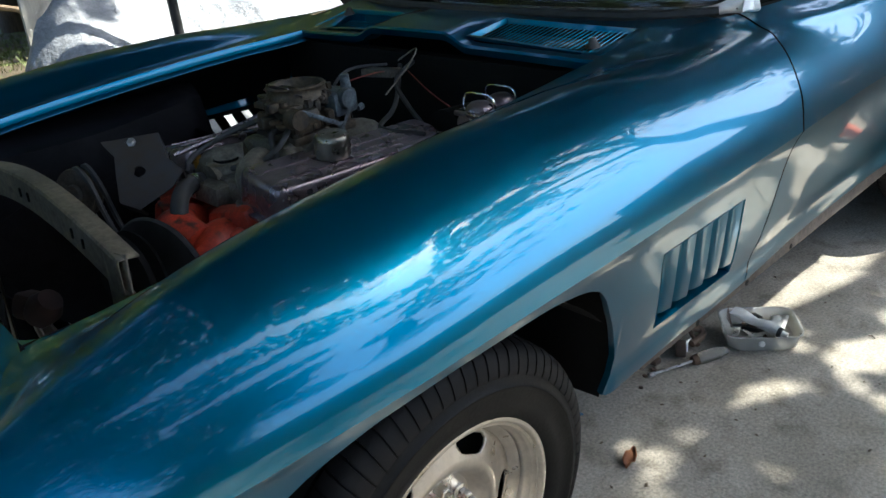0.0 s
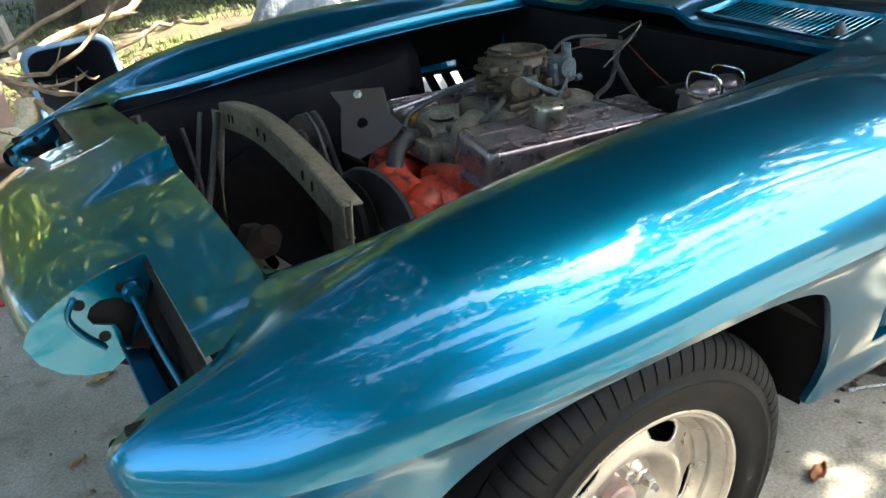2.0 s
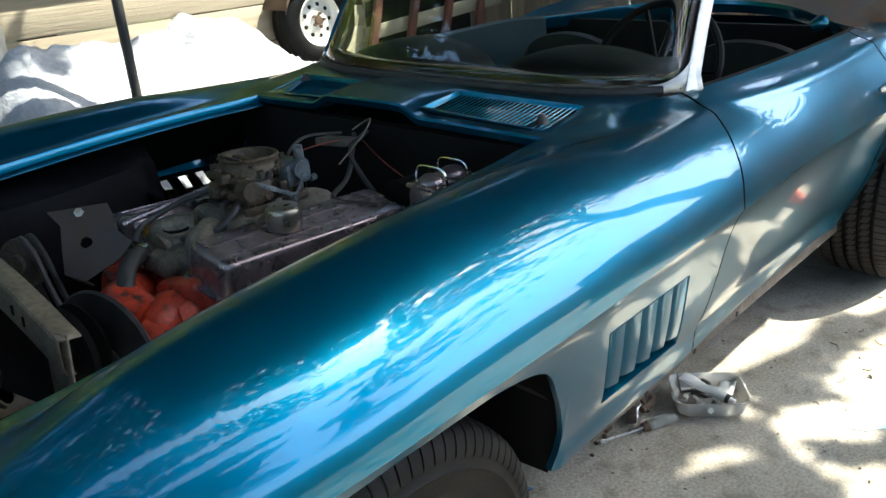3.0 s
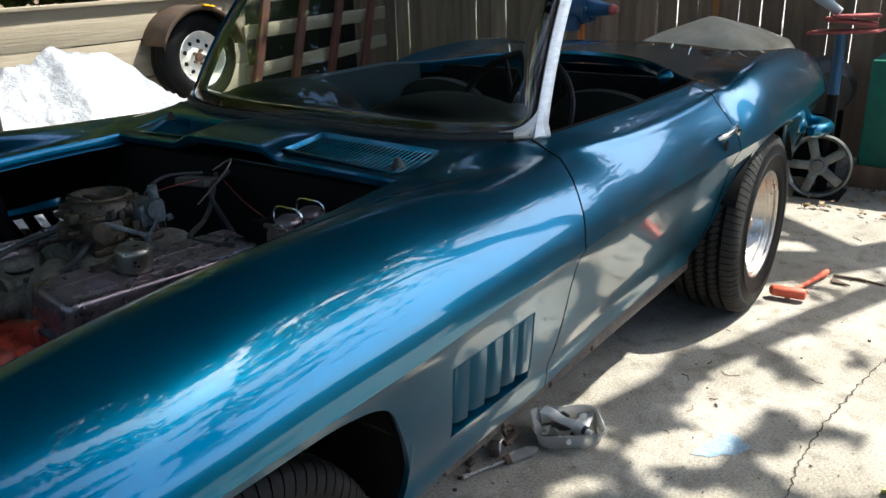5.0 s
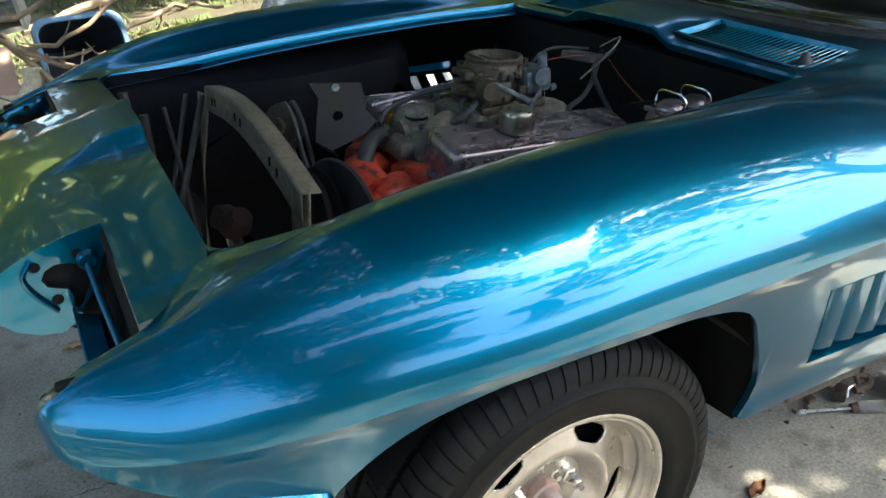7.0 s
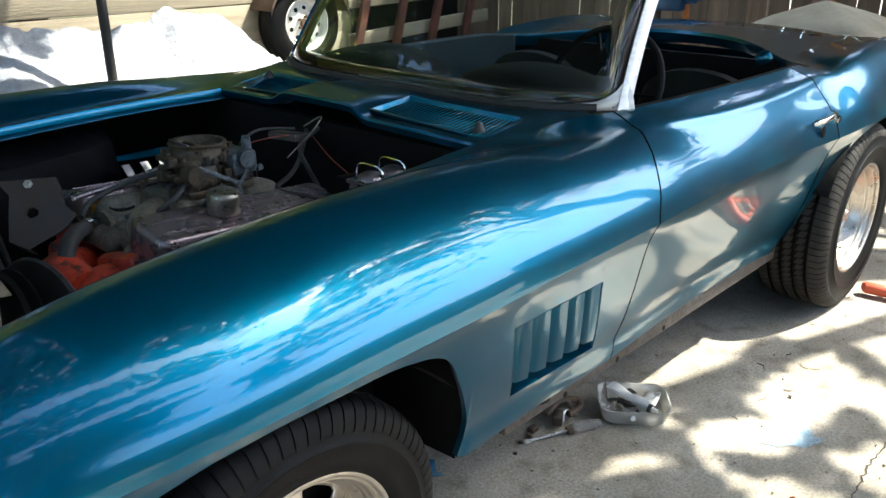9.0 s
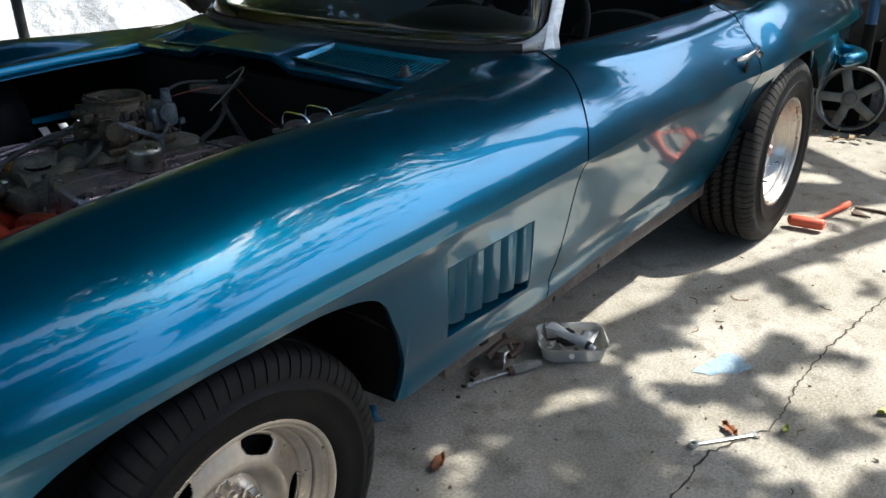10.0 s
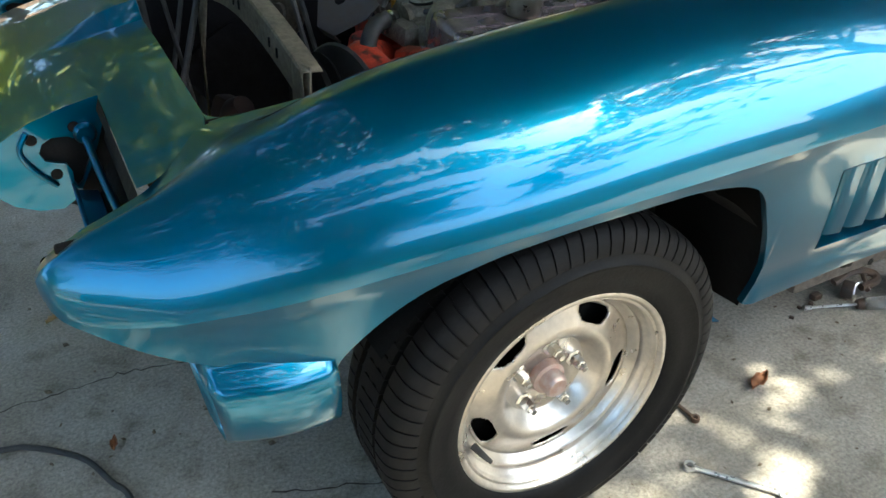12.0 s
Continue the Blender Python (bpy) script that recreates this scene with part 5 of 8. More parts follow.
bm = bmesh.new()
add_grid(bm, [[screen_at(k / 20, j / 8) for k in range(21)] for j in range(9)])
glass = part("windscreen", bm, GLASS, car, "tinted windscreen glass with dust and a sticker")
glass.modifiers.new("thick", "SOLIDIFY").thickness = 0.005
glass.visible_shadow = False
for side in (-1, 1):
    bm = bmesh.new()
    out = Vector((0, 0.012 * side, 0))
    edge = lambda u, v: screen_at(u if side < 0 else 1 - u, v)
    rows = []
    for k in range(13):
        p = edge(0, k / 12)
        rows.append([p + Vector((0.002, 0, -0.004)) - out, p + Vector((-0.012, 0, -0.003)) + out * 0.3, p + Vector((0.004, 0, 0)) + out, p + Vector((0.028, 0, -0.006)) + out * 1.2, p + Vector((0.032, 0, -0.008)) - out])
    add_grid(bm, rows)
    # foot that runs forward along the glass and rounds its lower corner
    tip, heel = edge(0.055, 0) + Vector((-0.012, 0, 0.004)), edge(0, 0) + Vector((0.038, 0, -0.004)) + out * 1.3
    rows = []
    for k in range(11):
        t = k / 10
        low = tip.lerp(heel, t)
        low.x -= 0.012 * math.sin(math.pi * t)
        up = edge(0.055 * (1 - t) ** 1.5, 0.03 + 0.16 * t ** 2.2) + Vector((-0.006, 0, 0.004)) + out * 0.4
        rows.append([low + Vector((0, 0, -0.006)), low + out * 0.5, low.lerp(up, 0.5) + out * 0.7, up, up + Vector((0.010, 0, -0.008)) - out])
    add_grid(bm, rows)
    bmesh.ops.recalc_face_normals(bm, faces=bm.faces)
    part("windscreen_pillar", bm, TRIM_STEEL if side < 0 else PAINT, car, "scuffed bright metal windscreen pillar" if side < 0 else "far windscreen pillar in blue", sharp=40)
    bm = bmesh.new()
    add_tube(bm, [screen_at(0.012 if side < 0 else 0.988, k / 12) + Vector((0.006, 0, 0)) for k in range(13)], 0.008, 8)
    part("screen_seal", bm, SEAL, car, "dark reddish rubber seal of the windscreen")
bm = bmesh.new()
add_tube(bm, [screen_at(0.03 + 0.94 * k / 40, 0.0) + Vector((-0.004, 0, 0.001)) for k in range(41)], 0.013, 8)
part("screen_seal", bm, RUBBER, car, "black rubber seal at the windscreen's foot")
bm = bmesh.new()
add_tube(bm, [screen_at(k / 24, 1.0) for k in range(25)], 0.02, 10)
part("windscreen_header", bm, TRIM_STEEL, car, "bright windscreen header bar")

TEAL_TRIM = material("dark teal door trim", (0.002, 0.022, 0.03), 0.5, dark=(0.0015, 0.015, 0.021), scale=6, spec=0.3)
CABIN = material("dark cabin trim", (0.004, 0.005, 0.005), 0.7, dark=(0.008, 0.008, 0.0075), scale=8, bump=0.001, spec=0.2)
bm = bmesh.new()
add_box(bm, (1.65, 0, 0.33), (1.5, 1.4, 0.02))
part("cabin_floor", bm, CABIN, car, "dark cabin floor")
for side in (-1, 1):
    bm = bmesh.new()
    rows = []
    for x in np.linspace(1.02, 2.25, 14):
        t = INNER_EDGE(x)
        rows.append([(x, -t[0] * side, t[1]), (x, (-t[0] - 0.012) * side, t[1] + 0.003), (x, (-t[0] - 0.03) * side, t[1] - 0.006), (x, (-t[0] - 0.035) * side, t[1] - 0.07), (x, 0.60 * side, 0.34)])
    add_grid(bm, rows)
    bmesh.ops.recalc_face_normals(bm, faces=bm.faces)
    part("door_lining", bm, CABIN if side < 0 else TEAL_TRIM, car, "inner side of the door")


def dash_hump(y):
    bm = bmesh.new()
    rows = []
    for k in range(17):
        a = math.pi * k / 16
        rows.append([(x, y - 0.27 * math.cos(a) * s, 0.90 + 0.10 * math.sin(a) * s) for x, s in ((1.06, 0.5), (1.09, 0.8), (1.14, 0.96), (1.22, 1.0), (1.27, 0.98), (1.28, 0.9))])
    add_grid(bm, rows)
    bmesh.ops.recalc_face_normals(bm, faces=bm.faces)
    part("dash_hood", bm, SEAT, car, "dark arched hood of the dashboard")


dash_hump(-0.30)
dash_hump(0.32)
bm = bmesh.new()
add_box(bm, (1.2, 0, 0.82), (0.16, 1.2, 0.17), None, 0.02)
part("dashboard", bm, CABIN, car, "dark dashboard")
bm = bmesh.new()
c, q = Vector((1.46, -0.36, 0.905)), turn(0, -62, 0)
add_tube(bm, [c + q @ Vector((0.19 * math.cos(a), 0.19 * math.sin(a), 0)) for a in (2 * math.pi * k / 40 for k in range(41))], 0.011, 8, False)
for a in (0.4, 2.74, 4.71):
    add_tube(bm, [c + q @ Vector((0.02 * math.cos(a), 0.02 * math.sin(a), -0.02)), c + q @ Vector((0.185 * math.cos(a), 0.185 * math.sin(a), 0))], 0.007, 6)
add_tube(bm, [c + q @ Vector((0, 0, 0.0)), c + q @ Vector((0, 0, -0.25))], 0.025, 12)
part("steering_wheel", bm, CABIN, car, "black three-spoke steering wheel")


def seat(y):
    s = part("seat", bmesh.new(), SEAT, car, "low dark vinyl bucket seat")
    bm = bmesh.new()
    rows = []
    for k in range(15):
        t = k / 14
        a = math.pi * t
        w = 0.255 * (1 - 0.12 * math.sin(a / 2) ** 4)
        rows.append([(1.98 + 0.02 * math.cos(2 * a), y - w * math.cos(a), 0.42), (1.97, y - w * math.cos(a), 0.62), (2.03, y - w * math.cos(a) * 0.97, 0.66 + 0.14 * math.sin(a) ** 0.6 if 0 < t < 1 else 0.66),
                     (2.055, y - w * math.cos(a) * 0.93, 0.67 + 0.215 * math.sin(a) ** 0.5 if 0 < t < 1 else 0.67), (2.09, y - w * math.cos(a) * 0.93, 0.67 + 0.22 * math.sin(a) ** 0.5 if 0 < t < 1 else 0.67),
                     (2.12, y - w * math.cos(a), 0.62), (2.10, y - w * math.cos(a), 0.42)])
    add_grid(bm, rows)
    bmesh.ops.recalc_face_normals(bm, faces=bm.faces)
    part("backrest", bm, SEAT, s)
    bm = bmesh.new()
    add_box(bm, (1.74, y, 0.46), (0.5, 0.5, 0.14), None, 0.05, 3)
    part("seat_cushion", bm, SEAT, s)


seat(-0.36)
seat(0.36)
bm = bmesh.new()
add_box(bm, (2.36, 0, 0.62), (0.03, 1.35, 0.56))
part("rear_bulkhead", bm, CABIN, car, "dark rear bulkhead")


# rear deck, curved cockpit edge, and the tail
def rear_deck():
    bm = bmesh.new()
    rows = []
    xs = [0, 0.06, 0.15, 0.3, 0.45, 0.6, 0.75, 0.88, 1.0]
    for k in range(33):
        y = -0.60 + 1.2 * k / 32
        front = 2.62 - 0.36 * (abs(y) / 0.6) ** 2.6
        row = []
        first = None
        for t in xs:
            x = front + (3.66 - front) * t
            e = INNER_EDGE(x)
            half = -e[0]
            yy = y / 0.6 * half
            z = e[1] + 0.022 * (1 - (abs(y) / 0.6) ** 2)
            if t == 0:
                row.append((x + 0.02, yy, z - 0.05))
                row.append((x - 0.004, yy, z - 0.014))
            row.append((x, yy, z))
        rows.append(row)
    add_grid(bm, rows)
    bmesh.ops.recalc_face_normals(bm, faces=bm.faces)
    part("rear_deck", bm, PAINT, car, "blue rear deck behind the open cockpit", sharp=40)
    bm = bmesh.new()
    n = 24
    sec = side_section(3.66)[:45]
    rows = []
    for j in range(n + 1):
        t = -1 + 2 * j / n
        rows.append([(x - 0.05 * (1 - abs(t)) * step(0.70, 0.5, z) , y * t, z) for x, y, z in sec])
    add_grid(bm, rows)
    bmesh.ops.recalc_face_normals(bm, faces=bm.faces)
    part("tail_panel", bm, PAINT, car, "blue tail panel")


rear_deck()
bm = bmesh.new()
add_tube(bm, bend([(3.40, -0.80, 0.53), (3.52, -0.845, 0.53), (3.62, -0.80, 0.53), (3.66, -0.7, 0.53)], 6), [0.02] + [0.032] * 17 + [0.03], 12)
part("rear_valance", bm, PAINT, car, "blue rounded lower rear corner")
for x, y in ((2.85, -0.47),):
    bm = bmesh.new()
    add_lathe(bm, [(0.0, 0.0015), (0.028, 0.0015), (0.03, 0.0)], pose(x, y, 0.9435), 20)
    part("deck_hole", bm, BLACK, car, "dark oval hole in the deck")
bm = bmesh.new()
add_lathe(bm, [(0.0, 0.03), (0.012, 0.03), (0.02, 0.022), (0.022, 0.0), (0.016, -0.02)], pose(2.03, -0.60, 0.955, 60, 0, 20), 18)
part("latch_knob", bm, PAINT, car, "round blue latch knob behind the seat")
for side in (-1, 1):
    # rear wheel wells
    bm = bmesh.new()
    rows = []
    for k in range(21):
        a = radians(26 + 128 * k / 20)
        x, z = 2.49 - 0.42 * math.cos(a), 0.34 + 0.42 * math.sin(a)
        rows.append([(x, 0.55 * side, z), (x, 0.75 * side, z), (x, 0.85 * side, z - 0.01)])
    add_grid(bm, rows)
    add_grid(bm, [[(2.05, 0.55 * side, 0.2), (2.95, 0.55 * side, 0.2)], [(2.05, 0.55 * side, 0.8), (2.95, 0.55 * side, 0.8)]])
    bmesh.ops.recalc_face_normals(bm, faces=bm.faces)
    part("rear_wheel_well", bm, BLACK, car, "black rear wheel well")
    # frame rail under the door
    bm = bmesh.new()
    add_box(bm, (1.385, 0.665 * side, 0.288), (1.52, 0.06, 0.068), turn(0, 0.6, 0), 0.008)
    r = part("frame_rail", bm, FRAME_GREY, car, "dusty grey frame rail under the door", sharp=30)
    for x in (0.86, 1.10, 1.35):
        bm = bmesh.new()
        add_lathe(bm, [(0.0, 0.001), (0.008, 0.001), (0.0085, 0.0)], pose(x, 0.6955 * side, 0.27, -90 * side), 14)
        part("rail_hole", bm, BLACK, r, "round hole in the rail")
bm = bmesh.new()
add_box(bm, (0.77, -0.70, 0.30), (0.035, 0.006, 0.022), turn(0, 8, 0), 0.004)
part("rail_slot", bm, BLACK, car, "dark oblong hole behind the wheel")

# door handle and lock
bm = bmesh.new()
add_tube(bm, bend([(1.905, -0.832, 0.795), (1.95, -0.85, 0.801), (2.03, -0.85, 0.807), (2.06, -0.838, 0.808)], 5), [0.006] + [0.009] * 14 + [0.007], 10)
h = part("door_handle", bm, CHROME, door, "chrome pull handle of the door")
bm = bmesh.new()
add_lathe(bm, [(0.0, 0.022), (0.011, 0.022), (0.013, 0.016), (0.013, 0.0)], pose(2.035, -0.845, 0.795, 100, 0, 0), 16)
part("push_button", bm, CHROME, door, "chrome push button")
bm = bmesh.new()
add_lathe(bm, [(0.0, 0.003), (0.014, 0.003), (0.0165, 0.0)], pose(1.965, -0.846, 0.763, 90, 0, 0) @ Matrix.Diagonal((0.75, 1.15, 1, 1)), 20)
part("lock_hole", bm, BLACK, door, "dark empty lock hole")
# splash shield tab behind the front tyre
bm = bmesh.new()
add_grid(bm, [[(0.405, -0.650, 0.300), (0.415, -0.672, 0.305)], [(0.402, -0.656, 0.275), (0.414, -0.680, 0.278)], [(0.412, -0.664, 0.258), (0.432, -0.682, 0.262)]])
tab = part("splash_tab", bm, PAINT_DULL, car, "bent blue tab under the fender")
tab.modifiers.new("thick", "SOLIDIFY").thickness = 0.003
# ---- canopy added out of view to shade the car's front, and trees ----
CLOTH = material("black canopy cloth", (0.018, 0.02, 0.022), 0.9, dark=(0.012, 0.013, 0.014), scale=4, bump=0.002)
POST = material("black painted steel", (0.012, 0.011, 0.011), 0.5, dark=(0.03, 0.028, 0.025), scale=12)
canopy = thing("shade_canopy", (-1.0, 1.915, 0), "thin black steel posts with a dark canopy added unseen for shade", "canopy")
# Unseen cloth; its edges are set by the shade and dark reflections wanted.
bm = bmesh.new()
X0, X1, Y0, Y1 = -0.35, 4.0, -1.32, 1.45
rows = []
for j in range(13):
    v = j / 12
    row = []
    for k in range(17):
        x = X0 + (X1 - X0) * k / 16
        far = Y1 - 0.65 * step(1.6, 2.5, x)       # the far edge runs in towards the tail
        row.append((x, Y0 + (far - Y0) * v, 2.62 - 0.15 * v + 0.01 * math.sin(3 * k + 2 * j)))
    rows.append(row)
add_grid(bm, rows)
c = part("canopy_cloth", bm, CLOTH, canopy, "unseen dark cloth added to block light")
c.modifiers.new("thick", "SOLIDIFY").thickness = 0.004
for x in (1.02, -1.9):
    bm = bmesh.new()
    add_tube(bm, [(x, 1.915, 0), (x + 0.01, 1.915, 1.2), (x, 1.915, 2.42)], 0.022, 12)
    add_box(bm, (x, 1.915, 0.004), (0.09, 0.09, 0.008), None, 0.002)
    part("post", bm, POST, canopy)
    bm = bmesh.new()
    add_tube(bm, [(x, 1.915, 1.75), (x, 0.9, 2.49)], 0.016, 8)
    part("brace", bm, POST, canopy)
    bm = bmesh.new()
    add_tube(bm, [(x, 1.95, 2.40), (x, Y0 if x > 0 else 0.0, 2.60 if x > 0 else 2.52)], 0.02, 8)
    part("rafter", bm, POST, canopy)
for y, z in ((Y0, 2.60), (0.6, 2.51), (1.915, 2.40)):
    bm = bmesh.new()
    add_tube(bm, [(X0, y, z), (X1 if y < 1 else 1.1, y, z)], 0.016, 8)
    part("rail", bm, POST, canopy)

BARK = material("grey-brown bark", (0.13, 0.10, 0.075), 0.9, dark=(0.07, 0.055, 0.04), scale=14, stretch=(3, 3, 0.7), bump=0.01, bump_scale=18)
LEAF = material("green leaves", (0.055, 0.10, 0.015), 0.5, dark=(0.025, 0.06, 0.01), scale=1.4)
# Brighter copy of LEAF, with sunlight put into the colour.
LEAF_SUNNY = material("leaves with sunlight in the colour", (0.30, 0.33, 0.06), 0.5, dark=(0.13, 0.17, 0.025), scale=1.2)


def leaf_cloud(bm, spots, size, rnd):
    """Small bent leaves at the given places."""
    for p in spots:
        s = size * rnd.uniform(0.7, 1.3)
        q = Euler((rnd.uniform(-0.9, 0.9), rnd.uniform(-0.9, 0.9), rnd.uniform(0, 6.28))).to_matrix()
        v = [bm.verts.new(Vector(p) + q @ Vector(c) * s) for c in ((-1, 0, 0.1), (-0.25, -0.38, 0), (0.5, -0.3, 0.02), (1, 0, -0.15), (0.5, 0.3, 0.02), (-0.25, 0.38, 0))]
        bm.faces.new(v)


def tree(base, trunk_pts, limbs, spots, size, label, seed, leaf=LEAF, twigs=()):
    t = thing("tree", base, label, "tree")
    bm = bmesh.new()
    n = len(trunk_pts)
    add_tube(bm, bend(trunk_pts, 4), [0.24 * (1 - 0.6 * k / (4 * n - 4)) for k in range(4 * n - 3)], 12)
    part("trunk", bm, BARK, t)
    for l in limbs:
        bm = bmesh.new()
        pts = bend(l, 4)
        add_tube(bm, pts, [0.09 * (1 - 0.8 * k / len(pts)) for k in range(len(pts))], 8)
        part("limb", bm, BARK, t)
    bm = bmesh.new()
    leaf_cloud(bm, spots, size, random.Random(seed))
    leaf_cloud(bm, twigs, size * 0.48, random.Random(seed + 1))
    c = part("crown", bm, leaf, t, "many small green leaves with gaps", smooth=False)
    tagged(c, kind="stuff")


def sky_gap(p):
    """Two long openings in the crown over the near side, parted by the limb that keeps the sun off the fender."""
    d = p - Vector((0.15, -0.8, 0.85))
    u, a = d.x / d.z, math.atan2(d.y, d.z)
    ragged = 0.08 * noise.noise(Vector((u * 2.0, a * 4.0, 11))) + 0.05 * noise.noise(Vector((u * 6, a * 9, 5)))
    low = a < -0.42
    if abs(u - 0.62 + 0.12 * a) < 0.03 or noise.noise(Vector((u * 1.3, a * 10.0, 3))) + 0.25 * noise.noise(Vector((u * 3.0, a * 18, 8))) < (0.03 if low else 0.19):
        return False
    return (-0.15 + ragged < u < 2.6 and -0.36 + ragged < a < 0.10) or (-0.8 + ragged < u < 2.6 and -1.35 < a < -0.46 + ragged)


def door_glint(g):
    """A small opening through which the sun reaches the door."""
    return 1.06 < g.x < 1.25 and -0.57 < g.y < -0.47


def sunlit(g):
    """Whether the crown is open over this point of the slab, seen along the sun's way."""
    gap = noise.noise(Vector((g.x * 5.6, g.y * 5.6, 7))) + 0.55 * noise.noise(Vector((g.x * 12, g.y * 12, 2)))
    limit = 0.40 - 0.43 * step(-0.80, -1.0, g.y) * step(0.9, 0.6, g.x) - 0.58 * step(0.75, 1.35, g.x - 0.25 * (g.y + 1)) - 0.15 * step(1.4, 2.0, g.x)
    return -1.9 < g.x < 6.5 and -4.2 < g.y < -0.35 and gap > limit + 0.8 * step(-0.57, -0.49, g.y) + 0.9 * step(0.2, -0.15, g.x) * step(-1.25, -1.0, g.y)


def shade_spots():
    """One wide crown. Seen along the sun's way it is close over the car's nose and broken by gaps over the slab and the tail. Large leaves, then small ones round the gaps."""
    rnd = random.Random(5)
    out, small = [], []

    def grow(p):
        g = p - sun_dir * (p.z / sun_dir.z)
        if -1.0 < g.x < 4.2 and -2.6 < g.y < -0.5:
            for _ in range(6):
                q = p + Vector((rnd.gauss(0, 0.05), rnd.gauss(0, 0.05), rnd.gauss(0, 0.05)))
                g = q - sun_dir * (q.z / sun_dir.z)
                if not (sunlit(g) or sky_gap(q) or door_glint(g)):
                    small.append(q)
        elif not (sunlit(g) or sky_gap(p) or door_glint(g)):
            out.append(p)

    for _ in range(980):
        c = Vector((rnd.uniform(-4.2, 5.2), rnd.uniform(-9.3, 2.8), rnd.uniform(3.1, 4.8)))
        for _ in range(44):
            p = c + Vector((rnd.gauss(0, 0.34), rnd.gauss(0, 0.34), rnd.gauss(0, 0.2)))
            g = p - sun_dir * (p.z / sun_dir.z)
            if -0.1 < g.x < 6.0 and 1.2 < g.y < 4.2 and noise.noise(Vector((g.x * 5.2, g.y * 5.2, 7))) > -0.12 - 0.5 * step(0.4, 1.0, g.x):
                continue
            grow(p)
    # unseen leaves added high in the crown to keep the sun off the car and off the slab ahead of it
    for x0, x1, y0, y1, h0, h1, much in ((-2.8, 0.9, -0.58, 0.15, 6.6, 9.0, 110), (0.9, 2.9, -0.58, 0.15, 6.6, 9.0, 60), (0.1, 2.9, 0.15, 1.5, 6.6, 9.0, 60),
                                         (-2.8, 0.2, -2.4, -0.58, 6.6, 9.0, 60), (0.2, 1.7, -2.4, -0.58, 5.2, 6.2, 80)):
        for _ in range(int(much * (x1 - x0) * (y1 - y0))):
            gx, gy, h = rnd.uniform(x0, x1), rnd.uniform(y0, y1), rnd.uniform(h0, h1)
            if gx < 0.2 and gy < -0.58 and noise.noise(Vector((gx * 3.2, gy * 3.2, 4))) > 0.1:
                continue
            c = Vector((gx, gy, 0)) + sun_dir * (h / sun_dir.z)
            for _ in range(9):
                p = c + Vector((rnd.gauss(0, 0.12), rnd.gauss(0, 0.08), rnd.gauss(0, 0.1)))
                g = p - sun_dir * (p.z / sun_dir.z)
                if not door_glint(g) and not (g.y < -0.58 and sunlit(g)):
                    (small if g.y < -0.5 else out).append(p)
    return out, small


shade, twigs = shade_spots()
tree((6.4, -3.4, 0), [(6.4, -3.4, 0), (6.3, -3.3, 1.4), (6.1, -3.1, 2.9), (5.8, -2.8, 4.2), (5.5, -2.5, 5.4)],
     [[(6.1, -3.1, 2.9), (5.2, -2.8, 3.9), (4.2, -2.6, 4.8), (3.4, -2.7, 5.4)], [(5.8, -2.8, 4.2), (5.5, -1.8, 4.9), (4.8, -1.4, 5.4)], [(5.8, -2.8, 4.2), (6.9, -2.4, 5.0), (7.8, -2.2, 5.6)],
      [(6.0, -3.0, 3.5), (5.2, -3.6, 4.6), (4.4, -3.9, 5.2)], [(5.5, -2.5, 5.4), (5.3, -2.6, 6.6), (4.6, -2.9, 7.8)]], shade, 0.10, "large leafy tree whose branches reach over the car", 1, twigs=twigs)


def round_tree(base, height, spread, n, seed, leaf):
    rnd = random.Random(seed)
    b = Vector(base)
    blobs = [b + Vector((rnd.gauss(0, spread * 0.5), rnd.gauss(0, spread * 0.5), height * rnd.uniform(0.35, 1.0))) for _ in range(26)]
    spots = []
    for _ in range(int(n * 1.6)):
        c = rnd.choice(blobs)
        spots.append(c + Vector((rnd.gauss(0, spread * 0.2), rnd.gauss(0, spread * 0.2), rnd.gauss(0, spread * 0.16))))
    tree(base, [b, b + Vector((0.1, 0, height * 0.3)), b + Vector((0, 0.1, height * 0.7))], [[b + Vector((0.05, 0, height * 0.4)), c] for c in blobs[:6]], spots, 0.15, "leafy green tree beyond the lawn", seed, leaf)


for k, (x, y, h, s, n) in enumerate(((-5.5, 9.0, 8.5, 2.2, 9000), (-1.5, 9.5, 9.0, 2.4, 10000), (2.6, 9.2, 9.0, 2.4, 10000), (7.0, 8.4, 8.5, 2.2, 9000), (-9.0, 4.0, 5.5, 2.0, 6400), (-8.5, -3.0, 5.0, 2.0, 5000),
                                     (7.8, -0.8, 5.5, 1.7, 6400), (7.7, 1.9, 5.2, 1.7, 6400), (7.6, 4.6, 5.2, 1.7, 6400), (5.2, 7.2, 4.8, 1.8, 6400), (0.6, 7.6, 5.0, 1.8, 6400), (-3.4, 7.4, 4.6, 1.8, 6000),
                                     (-3.0, -10.0, 5.2, 2.2, 2600),
                                     (-2.6, 8.2, 3.0, 1.1, 3600), (0.2, 8.0, 3.2, 1.1, 3800), (2.8, 7.8, 3.0, 1.1, 3600), (5.0, 7.9, 3.3, 1.1, 3800), (7.2, 7.0, 3.2, 1.1, 3600), (-7.5, 6.4, 3.8, 1.6, 4200))):
    # sunlit or dark leaf colour, picked for what the car's paint reflects
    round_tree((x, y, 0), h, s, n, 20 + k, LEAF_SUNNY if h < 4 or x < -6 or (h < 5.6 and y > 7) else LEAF)

